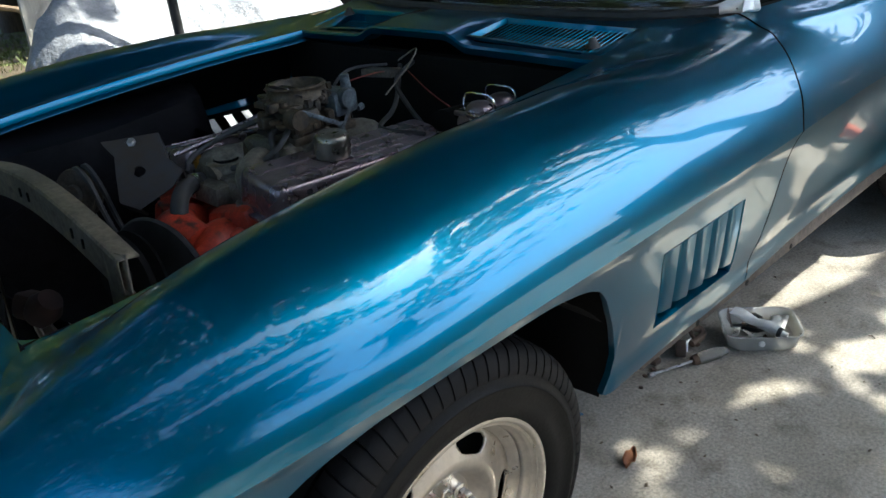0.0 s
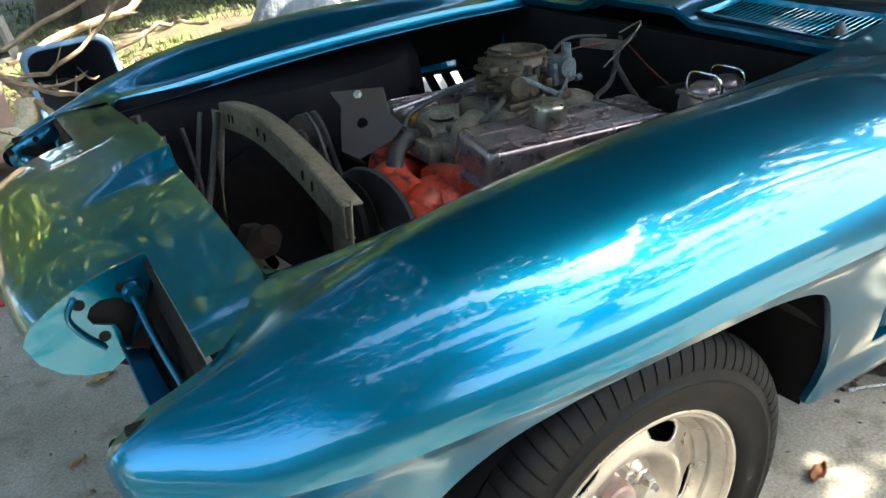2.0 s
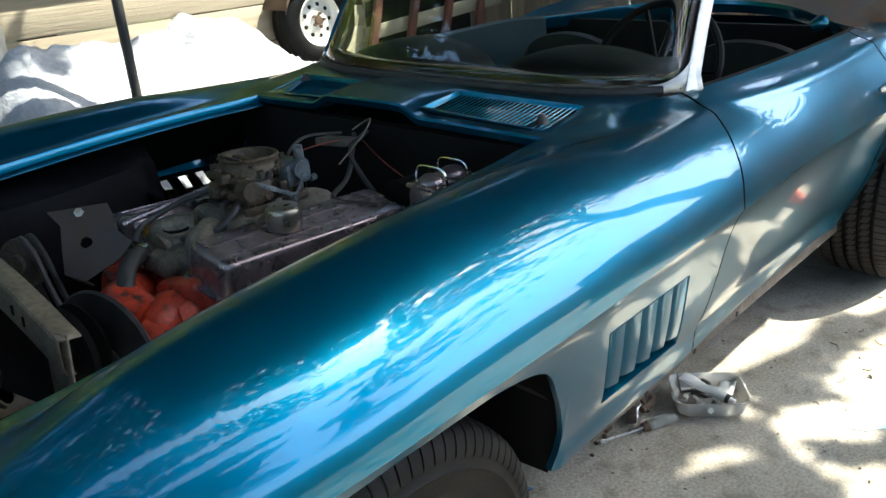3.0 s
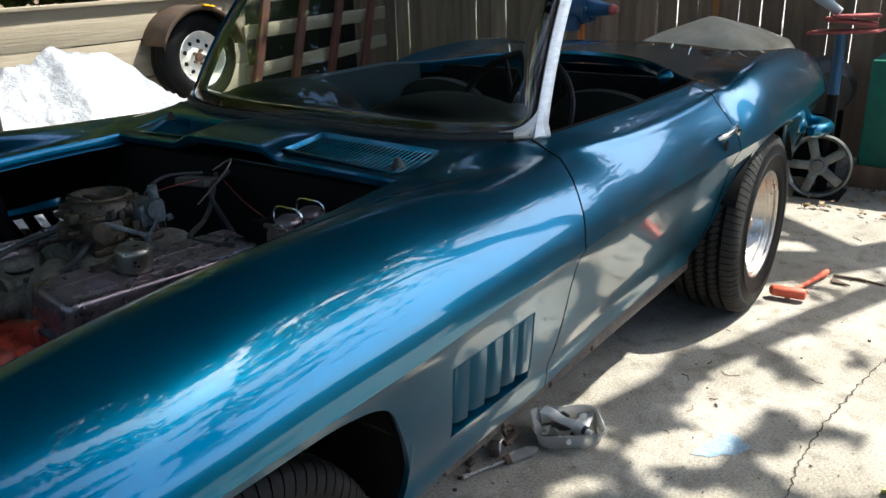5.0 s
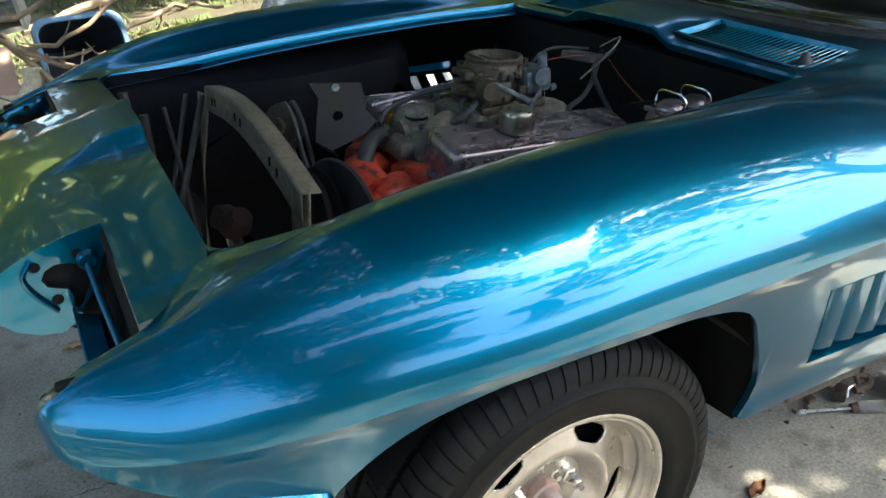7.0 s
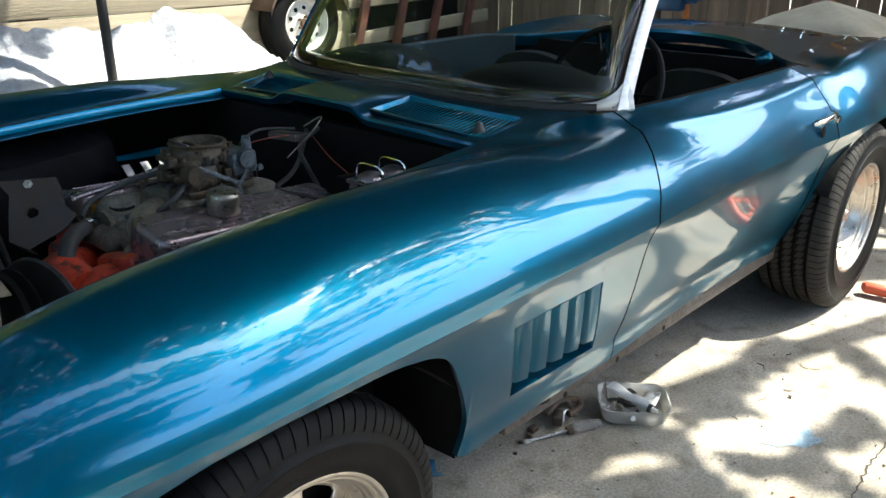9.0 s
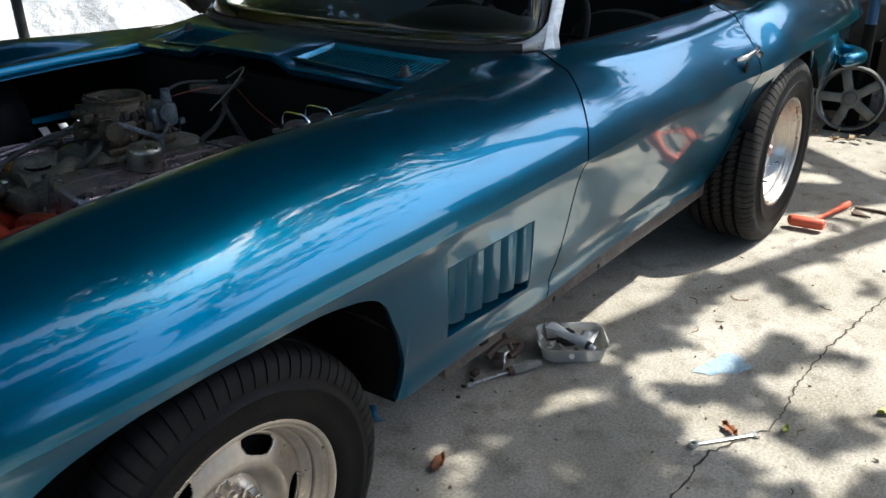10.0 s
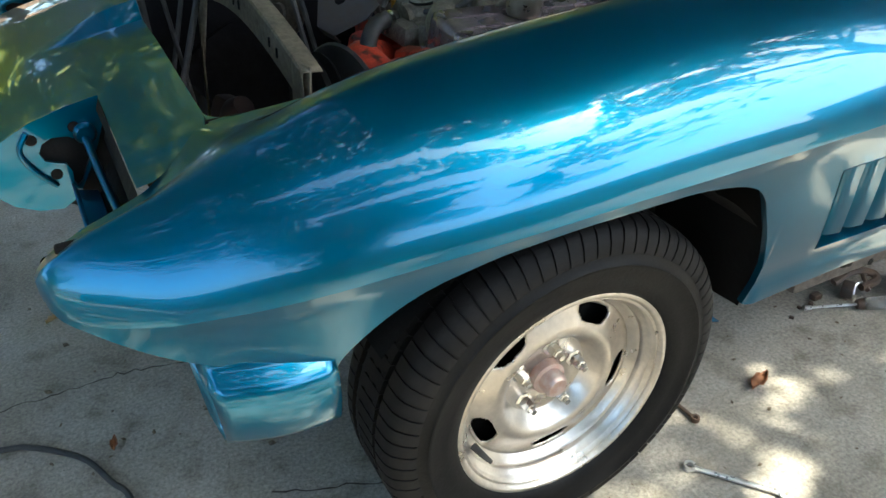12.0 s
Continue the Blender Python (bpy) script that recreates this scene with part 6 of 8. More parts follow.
# ---- lawn beyond the slab ----
SOIL = material("dry soil and leaf mould", (0.10, 0.075, 0.045), 0.95, dark=(0.055, 0.045, 0.025), scale=2.2, bump=0.02, bump_scale=30, spots=(0.10, 0.12, 0.03), spot_scale=3.5, spot_at=0.52)
bm = bmesh.new()
rnd = random.Random(3)
rows = []
for j in range(40):
    y = 1.72 + 0.18 * j + (0.02 * j * j if j > 20 else 0)
    rows.append([(x + 0.03 * math.sin(9 * y), y + 0.05 * math.sin(3.1 * x) * (1 if j else 0.7), 0.006 + (0.02 + 0.045 * noise.noise(Vector((x * 1.3, y * 1.3, 0)))) * min(j / 4, 1)) for x in np.linspace(-14, 14, 90)])
add_grid(bm, rows)
tagged(part("lawn", bm, SOIL), "patchy lawn of soil, dead leaves and thin grass", "lawn", kind="structure")


def scatter(name, label, category, n, area, make, mat, seed):
    rnd = random.Random(seed)
    bm = bmesh.new()
    for _ in range(n):
        x, y = rnd.uniform(area[0], area[1]), rnd.uniform(area[2], area[3])
        make(bm, x, y, rnd)
    return solo(name, bm, mat, label, category, kind="stuff", smooth=False)


def blade(bm, x, y, rnd):
    g = noise.noise(Vector((x * 0.9, y * 0.9, 3)))
    if g < -0.12:
        return
    h, a = rnd.uniform(0.03, 0.09), rnd.uniform(0, 6.28)
    d = Vector((math.cos(a), math.sin(a), 0))
    s = Vector((-d.y, d.x, 0)) * 0.006
    p = Vector((x, y, 0.02))
    v = [bm.verts.new(p - s), bm.verts.new(p + s), bm.verts.new(p + d * h * 0.8 + Vector((0, 0, h)))]
    bm.faces.new(v)


def flake(bm, x, y, rnd, z=0.03):
    s = rnd.uniform(0.012, 0.034)
    q = Euler((rnd.uniform(-0.5, 0.5), rnd.uniform(-0.5, 0.5), rnd.uniform(0, 6.28))).to_matrix()
    v = [bm.verts.new(Vector((x, y, z + rnd.uniform(0, 0.02))) + q @ Vector(c) * s) for c in ((-1, 0, 0.25), (0, -0.5, 0), (1, 0, 0.25), (0, 0.5, 0))]
    bm.faces.new(v)


GRASS = material("thin grass", (0.085, 0.125, 0.025), 0.7, dark=(0.13, 0.135, 0.04), scale=1.5)
DEAD = material("dead leaves", (0.20, 0.12, 0.055), 0.85, dark=(0.32, 0.23, 0.13), scale=9)
scatter("grass", "thin green grass blades", "grass", 26000, (-3, 4.5, 2.6, 11), blade, GRASS, 6)
scatter("leaf_litter", "brown dead leaves and bark flakes", "leaf litter", 5200, (-2.4, 3.0, 1.75, 5.5), flake, DEAD, 7)
scatter("leaf_litter", "brown dead leaves blown under the fence", "leaf litter", 420, (3.9, 5.15, -1.7, 0.6), lambda bm, x, y, r: flake(bm, x, y, r, 0.008), DEAD, 9)
scatter("leaf_litter", "brown dead leaves in a heap by the slab", "leaf litter", 5200, (-1.9, 0.0, 1.72, 2.9), flake, DEAD, 8)

def speck(bm, x, y, rnd):
    s = rnd.uniform(0.002, 0.0065) * (1.6 if rnd.random() < 0.08 else 1)
    q = Euler((rnd.uniform(-0.6, 0.6), rnd.uniform(-0.6, 0.6), rnd.uniform(0, 6.28))).to_matrix()
    p = Vector((x, y, s * 0.5))
    v = [bm.verts.new(p + q @ Vector(c) * s) for c in ((-1, -0.5, 0), (0.2, -0.7, 0.1), (1, 0.1, 0), (0.1, 0.7, 0), (0, 0, 0.6))]
    for a, b in ((0, 1), (1, 2), (2, 3), (3, 0)):
        bm.faces.new((v[a], v[b], v[4]))


GRIT = material("dark grit", (0.09, 0.07, 0.05), 0.9, dark=(0.16, 0.12, 0.08), scale=3)
scatter("grit", "small dark grit and crumbs on the concrete", "grit", 1500, (-2.2, 5.0, -2.4, 1.65), speck, GRIT, 14)

# ---- fence of upright boards behind the tail ----
BOARD = material("weathered brown fence boards", (0.32, 0.215, 0.14), 0.85, dark=(0.20, 0.135, 0.088), scale=5, stretch=(1, 4, 0.35), bump=0.004, bump_scale=26, per_piece=0.3)
fence = tagged(part("fence", bmesh.new(), BOARD), "weathered upright board fence with narrow gaps", "fence", kind="structure")
rnd = random.Random(9)
y = -5.0
while y < 5.5:
    bm = bmesh.new()
    w = 0.138
    add_box(bm, (5.25 + rnd.uniform(-0.006, 0.006), y, 0.95), (0.018, w, 1.9), turn(rnd.uniform(-0.6, 0.6), 0, 0), 0.003, 1)
    part("board", bm, BOARD, fence, sharp=30)
    y += w + rnd.uniform(0.002, 0.012)
for z in (0.4, 1.5):
    bm = bmesh.new()
    add_box(bm, (5.29, 0.25, z), (0.04, 10.5, 0.09))
    part("fence_rail", bm, BOARD, fence)
# plain boundary behind the camera
for nm, c, s in (("wall_south", (0, -9.0, 1.0), (26, 0.1, 2.0)), ("wall_west", (-12.0, 2, 1.0), (0.1, 22, 2.0)), ("wall_north", (0, 17.0, 1.0), (30, 0.1, 2.0))):
    bm = bmesh.new()
    add_box(bm, c, s)
    tagged(part(nm, bm, BOARD), "plain weathered board boundary", "wall", kind="structure")
# ---- ground: slab, lawn beyond, cracks ----
bm = bmesh.new()
add_grid(bm, [[(x, y, 0) for x in (-60, -10, -4, 0, 4, 8, 14, 60)] for y in (-60, -10, -4, 0, 1.9, 4, 8, 14, 60)])
tagged(part("ground", bm, CONCRETE), "worn grey concrete slab with cracks and stains", "ground", kind="structure")
CRACK = material("dirt in a crack", (0.05, 0.04, 0.03), 0.95)


def crack(pts, w=0.0028):
    rnd = random.Random(len(pts) * 7 + int(pts[0][0] * 100))
    fine = []
    for (x0, y0), (x1, y1) in zip(pts, pts[1:]):
        n = max(2, int(math.hypot(x1 - x0, y1 - y0) / 0.018))
        for k in range(n):
            t = k / n
            fine.append((x0 + (x1 - x0) * t + rnd.uniform(-1, 1) * 0.006, y0 + (y1 - y0) * t + rnd.uniform(-1, 1) * 0.006))
    bm = bmesh.new()
    rows = []
    for i, (x, y) in enumerate(fine):
        a, b = fine[max(i - 1, 0)], fine[min(i + 1, len(fine) - 1)]
        d = math.hypot(b[0] - a[0], b[1] - a[1]) or 1
        nx, ny = -(b[1] - a[1]) / d, (b[0] - a[0]) / d
        ww = w * rnd.uniform(0.35, 1.3)
        rows.append([(x - nx * ww, y - ny * ww, 0.0022), (x + nx * ww, y + ny * ww, 0.0022)])
    add_grid(bm, rows)
    tagged(part("ground_crack", bm, CRACK, smooth=False), "thin dark crack in the concrete", "crack", kind="structure")


crack([(2.50, -1.40), (2.09, -1.32), (1.75, -1.27), (1.53, -1.26), (1.26, -1.27), (1.07, -1.175), (0.85, -1.17), (0.73, -1.175), (0.61, -1.165), (0.52, -1.19), (0.40, -1.25)])
crack([(0.61, -1.165), (0.53, -1.09), (0.42, -1.02), (0.35, -1.0), (0.2, -0.98)], 0.002)
crack([(-1.2, 0.06), (-0.91, 0.10), (-0.79, 0.10), (-0.66, 0.10), (-0.55, 0.08), (-0.3, 0.02)], 0.002)
crack([(-0.45, -0.43), (-0.35, -0.47), (-0.23, -0.52), (0.0, -0.55)], 0.002)
# ---- trailer and tarpaulin on the far side ----
PLANK = material("grey weathered planks", (0.33, 0.28, 0.2), 0.85, dark=(0.26, 0.215, 0.15), scale=5, stretch=(0.25, 4, 7), bump=0.006, bump_scale=14, per_piece=0.15)
OLD_RED = material("faded red-brown steel", (0.16, 0.05, 0.035), 0.7, dark=(0.09, 0.04, 0.03), scale=10)
DARK_STEEL = material("rusty dark steel", (0.07, 0.055, 0.045), 0.6, 0.3, dark=(0.12, 0.07, 0.04), scale=12)
WHITE = material("white painted steel", (0.74, 0.73, 0.68), 0.45, dark=(0.6, 0.57, 0.5), scale=10)
trailer = thing("utility_trailer", (2.6, 3.4, 0.0), "utility trailer with grey plank sides behind the tarpaulin", "trailer")
for k, (z0, z1) in enumerate(((0.42, 0.655), (0.66, 0.895), (0.90, 1.125))):
    bm = bmesh.new()
    add_box(bm, (2.17, 3.12 + 0.004 * (k % 2), (z0 + z1) / 2), (2.55, 0.028, z1 - z0), turn(0, 0.2 * (k - 1), 0), 0.004)
    part("plank", bm, PLANK, trailer, sharp=30)
bm = bmesh.new()
add_box(bm, (2.17, 3.11, 1.135), (2.6, 0.07, 0.025), None, 0.004)
part("top_rail", bm, PLANK, trailer)
bm = bmesh.new()
add_box(bm, (0.815, 3.02, 0.5), (0.17, 0.03, 1.0), turn(0, 3, 0), 0.005)
part("end_board", bm, material("pale grey board", (0.5, 0.47, 0.41), 0.85, dark=(0.38, 0.35, 0.29), scale=8, stretch=(4, 1, 0.5), bump=0.003), trailer, "pale upright end board")
bm = bmesh.new()
add_box(bm, (2.6, 3.45, 0.38), (3.8, 0.6, 0.06), None, 0.01)
for x in (0.95, 2.0, 3.4, 4.4):
    add_box(bm, (x, 3.5, 0.18), (0.08, 0.3, 0.36), None, 0.01)
part("chassis", bm, DARK_STEEL, trailer, "dark steel trailer chassis on stands")
tm = pose(2.89, 3.0, 0.757) @ pose(0, 0, 0, 90, 0, 0)
bm = bmesh.new()
add_lathe(bm, [(0.165, 0.07), (0.18, 0.085), (0.22, 0.092), (0.262, 0.085), (0.288, 0.066), (0.292, 0.06), (0.294, 0.03), (0.286, 0.026), (0.294, 0.02), (0.294, -0.02), (0.286, -0.026), (0.294, -0.03), (0.292, -0.06), (0.262, -0.085), (0.2, -0.09)], tm, 48)
tw = part("trailer_wheel", bm, TYRE, trailer, "trailer wheel with a white steel rim")
bm = bmesh.new()
add_lathe(bm, [(0.166, 0.074), (0.172, 0.08), (0.166, 0.082), (0.155, 0.06), (0.142, 0.035), (0.13, 0.03), (0.10, 0.042), (0.07, 0.05), (0.045, 0.052), (0.0, 0.052)], tm, 40)
part("rim", bm, WHITE, tw, "white steel rim")
for k in range(9):
    a = 2 * math.pi * k / 9
    bm = bmesh.new()
    add_lathe(bm, [(0.0, 0.003), (0.014, 0.003), (0.015, -0.004)], tm @ pose(0.103 * math.cos(a), 0.103 * math.sin(a), 0.0415), 12)
    part("rim_hole", bm, BLACK, tw, "dark round hole in the rim")
bm = bmesh.new()
for k in range(5):
    a = 2 * math.pi * k / 5
    add_tube(bm, [tm @ Vector((0.045 * math.cos(a), 0.045 * math.sin(a), 0.05)), tm @ Vector((0.045 * math.cos(a), 0.045 * math.sin(a), 0.072))], 0.011, 6)
add_lathe(bm, [(0.0, 0.07), (0.028, 0.068), (0.032, 0.05)], tm, 16)
part("hub", bm, DARK_STEEL, tw, "rusty hub and nuts")
bm = bmesh.new()
rows = []
for k in range(17):
    a = radians(12 + 150 * k / 16)
    r = 0.335
    rows.append([(2.89 + r * math.cos(a), 2.86, 0.757 + r * math.sin(a) - 0.03), (2.89 + r * math.cos(a), 2.865, 0.757 + r * math.sin(a)), (2.89 + r * math.cos(a), 3.14, 0.757 + r * math.sin(a))])
add_grid(bm, rows)
f = part("mudguard", bm, DARK_STEEL, trailer, "rusty arched mudguard")
f.modifiers.new("thick", "SOLIDIFY").thickness = 0.006
bm = bmesh.new()
add_box(bm, (2.95, 2.87, 1.085), (0.09, 0.05, 0.012), turn(0, 10, 0), 0.003)
part("marker_lamp", bm, material("amber lens", (0.9, 0.45, 0.01), 0.3), trailer, "amber marker on the mudguard")
for k, x in enumerate((3.55, 3.95, 4.35, 4.75)):
    bm = bmesh.new()
    add_box(bm, (x, 3.02, 0.95), (0.07, 0.04, 1.15), turn(0, 16, 0), 0.006)
    part("upright", bm, OLD_RED, trailer, "leaning red-brown upright")
for k, z in enumerate((0.62, 0.88, 1.14, 1.36)):
    bm = bmesh.new()
    add_box(bm, (4.2, 3.09, z), (1.6, 0.03, 0.10), turn(0, -3 + 2 * (k % 2), 0), 0.004)
    part("slat", bm, PLANK, trailer)
# near-black sheet put in for the shade behind the slats
bm = bmesh.new()
add_box(bm, (4.2, 3.5, 0.9), (1.7, 0.03, 1.3))
part("back_panel", bm, BLACK, trailer, "near-black sheet for the shade inside the trailer")

TARP = material("silver tarpaulin", (0.31, 0.315, 0.33), 0.42, dark=(0.19, 0.195, 0.215), scale=6, bump=0.03, bump_scale=14, rough_var=0.12, grain=0.15, grain_scale=60)
bm = bmesh.new()
CREST = smooth_curve((0.30, 0.05), (0.42, 0.55), (0.57, 0.83), (0.72, 0.92), (1.0, 0.94), (1.2, 0.86), (1.37, 0.89), (1.54, 0.985), (1.62, 0.965), (1.83, 0.90), (2.08, 0.745), (2.34, 0.65), (2.6, 0.52), (2.85, 0.2), (2.95, 0.03))
rows = []
for i in range(110):
    x = 0.30 + 2.65 * i / 109
    row = []
    for j in range(60):
        v = j / 59
        y = 1.72 + 1.25 * v
        prof = max(0.0, 1 - abs((v - 0.46) / 0.56)) ** 0.62
        n1 = noise.noise(Vector((x * 2.4, y * 2.0, 1)))
        n2 = abs(noise.noise(Vector((x * 5.5 + y * 2.2, y * 6.0 - x, 4))))
        n3 = abs(noise.noise(Vector((x * 14, y * 11, 7))))
        z = CREST(x) * (prof * (1 + 0.04 * n1)) - 0.10 * n2 * prof * (1 - prof * 0.75) - 0.035 * n3 * prof + 0.03 * n1 * prof
        row.append((x + 0.03 * n1, y - 0.03 * n2, max(0.012, z + 0.02 * prof)))
    rows.append(row)
add_grid(bm, rows)
bmesh.ops.recalc_face_normals(bm, faces=bm.faces)
solo("tarpaulin", bm, TARP, "crumpled silver tarpaulin thrown over a heap", "tarpaulin", sharp=70)

# ---- things behind the tail ----
CANVAS = material("pale quilted cover", (0.48, 0.43, 0.32), 0.85, dark=(0.36, 0.31, 0.22), scale=6, bump=0.004, bump_scale=40)
bm = bmesh.new()
rows = []
for k in range(33):
    a = 2 * math.pi * k / 32
    sq = 1 / max(abs(math.cos(a)), abs(math.sin(a)), 0.75)
    fold = 1 + 0.04 * math.sin(7 * a)
    rows.append([(4.25 + 0.46 * r * sq * fold * math.cos(a), -0.02 + 0.46 * r * sq * fold * math.sin(a), z) for r, z in ((0.02, 0.97), (0.12, 0.955), (0.5, 0.89), (0.8, 0.815), (0.9, 0.74), (0.94, 0.4), (0.98, 0.0))])
add_grid(bm, rows)
bmesh.ops.recalc_face_normals(bm, faces=bm.faces)
solo("covered_seat", bm, CANVAS, "something under a pale quilted cover by the fence", "cover", sharp=50)

GREEN = material("green enamel", (0.02, 0.16, 0.11), 0.45, dark=(0.015, 0.11, 0.08), scale=8, rough_var=0.1)
cab = thing("tool_cabinet", (4.75, -1.25, 0), "green metal tool cabinet on a wooden base", "cabinet")
bm = bmesh.new()
add_box(bm, (4.75, -1.25, 0.43), (0.5, 0.80, 0.60), None, 0.012)
part("body", bm, GREEN, cab)
bm = bmesh.new()
add_box(bm, (4.75, -1.25, 0.065), (0.52, 0.84, 0.13), None, 0.006)
part("base", bm, BOARD, cab, "brown wooden base")
bm = bmesh.new()
add_box(bm, (4.495, -1.25, 0.52), (0.012, 0.5, 0.02), None, 0.004)
part("handle", bm, CHROME, cab)

RED = material("faded red paint", (0.42, 0.10, 0.09), 0.55, dark=(0.30, 0.07, 0.065), scale=9)
PIPE_BLUE = material("blue enamel", (0.02, 0.10, 0.22), 0.4, dark=(0.015, 0.06, 0.14), scale=10)
PALE = material("pale grey pipe", (0.45, 0.5, 0.52), 0.5, dark=(0.25, 0.36, 0.45), scale=6)
stand = thing("work_stand", (4.25, -0.75, 0), "faded red stacked plates on a blue post", "stand")
for k, (z, s, r) in enumerate(((0.905, (0.26, 0.34, 0.016), -3), (0.955, (0.20, 0.26, 0.02), 6), (0.985, (0.2, 0.22, 0.016), -2))):
    bm = bmesh.new()
    add_box(bm, (4.25, -0.74 - 0.02 * k, z), s, turn(r, 2, 8 * k), 0.005)
    part("plate", bm, RED, stand)
bm = bmesh.new()
add_tube(bm, [(4.25, -0.72, 0.56), (4.25, -0.72, 0.91)], 0.028, 12)
part("post", bm, PIPE_BLUE, stand)
bm = bmesh.new()
add_tube(bm, [(4.25, -0.72, 0), (4.25, -0.72, 0.57)], 0.032, 12)
add_box(bm, (4.25, -0.72, 0.01), (0.24, 0.24, 0.02), None, 0.004)
part("foot", bm, BLACK, stand, "black lower post and foot")
bm = bmesh.new()
add_tube(bm, [(4.25, -0.42, 1.17), (4.25, -0.58, 1.085), (4.25, -0.70, 1.0)], [0.03, 0.03, 0.024], 12)
part("arm", bm, PALE, stand, "pale and blue leaning pipe")

mach = thing("blue_pump", (4.1, 0.72, 0), "blue pump with a red knob on dark legs", "pump")
bm = bmesh.new()
add_tube(bm, [(4.1, 0.98, 1.03), (4.1, 0.72, 1.02)], 0.075, 20)
add_tube(bm, [(4.1, 0.72, 1.02), (4.1, 0.69, 1.02)], 0.095, 20)
add_tube(bm, [(4.1, 0.69, 1.02), (4.1, 0.55, 1.01)], [0.06, 0.035], 16)
add_box(bm, (4.1, 0.85, 0.93), (0.14, 0.22, 0.10), None, 0.02)
part("pump_body", bm, PIPE_BLUE, mach)
for k in range(6):
    a = 2 * math.pi * k / 6
    bm = bmesh.new()
    add_tube(bm, [(4.1 + 0.08 * math.cos(a), 0.70, 1.02 + 0.08 * math.sin(a)), (4.1 + 0.08 * math.cos(a), 0.67, 1.02 + 0.08 * math.sin(a))], 0.012, 6)
    part("bolt", bm, PIPE_BLUE, mach)
bm = bmesh.new()
add_lathe(bm, [(0.0, 0.05), (0.02, 0.045), (0.036, 0.02), (0.03, 0.0), (0.012, -0.01)], pose(4.1, 0.55, 1.01, 90, 0, 0), 12)
part("knob", bm, RED, mach, "faded red knob")
for y, mat in ((0.93, DARK_STEEL), (0.74, material("orange steel", (0.6, 0.16, 0.02), 0.5))):
    bm = bmesh.new()
    add_tube(bm, [(4.1, y, 0.92), (4.1, y, 0)], 0.02, 10)
    part("leg", bm, mat, mach)
bm = bmesh.new()
add_tube(bm, [(5.2, 0.27, 0), (5.2, 0.27, 2.2)], 0.02, 10)
solo("orange_pole", bm, material("orange brown pole", (0.42, 0.17, 0.04), 0.6), "thin orange-brown pole against the fence", "pole")

# cast wheel leaning by the cabinet, black drum behind it
SPOKE = material("dull cast wheel", (0.24, 0.24, 0.22), 0.45, 0.5, dark=(0.13, 0.13, 0.12), scale=14)
cw = thing("cast_wheel", (4.2, -0.70, 0), "dull five-spoke cast wheel standing on the slab", "wheel")
wm = pose(4.2, -0.70, 0.176) @ pose(0, 0, 0, 0, -80, 8)
bm = bmesh.new()
add_lathe(bm, [(0.176, -0.05), (0.176, 0.05), (0.168, 0.056), (0.16, 0.05), (0.152, 0.02), (0.15, -0.05)], wm, 40, closed=True)
part("rim", bm, SPOKE, cw)
for k in range(5):
    a = 2 * math.pi * k / 5 + 0.3
    bm = bmesh.new()
    add_box(bm, (0.10, 0, 0.025), (0.115, 0.05, 0.03), None, 0.008)
    bmesh.ops.transform(bm, matrix=wm @ pose(0, 0, 0, 0, 0, math.degrees(a)), verts=bm.verts)
    part("spoke", bm, SPOKE, cw)
bm = bmesh.new()
add_lathe(bm, [(0.0, 0.05), (0.03, 0.05), (0.036, 0.04), (0.05, 0.038), (0.056, 0.0), (0.05, -0.03)], wm, 24)
part("hub", bm, SPOKE, cw)
bm = bmesh.new()
add_lathe(bm, [(0.0, 0.13), (0.10, 0.13), (0.13, 0.12), (0.16, 0.06), (0.165, -0.06), (0.13, -0.12), (0.0, -0.13)], pose(4.62, -0.60, 0.56, 0, 75, 20), 28)
solo("black_drum", bm, RUBBER, "black rounded drum on a stand behind the car", "drum")
bm = bmesh.new()
add_box(bm, (4.66, -0.58, 0.2), (0.2, 0.24, 0.40), None, 0.01)
solo("drum_stand", bm, BLACK, "dark box under the black drum", "box")

# ---- tools and litter on the slab ----
TOOL = material("chromed tool steel", (0.72, 0.71, 0.69), 0.32, 0.7, dark=(0.5, 0.48, 0.45), scale=40, rough_var=0.1)


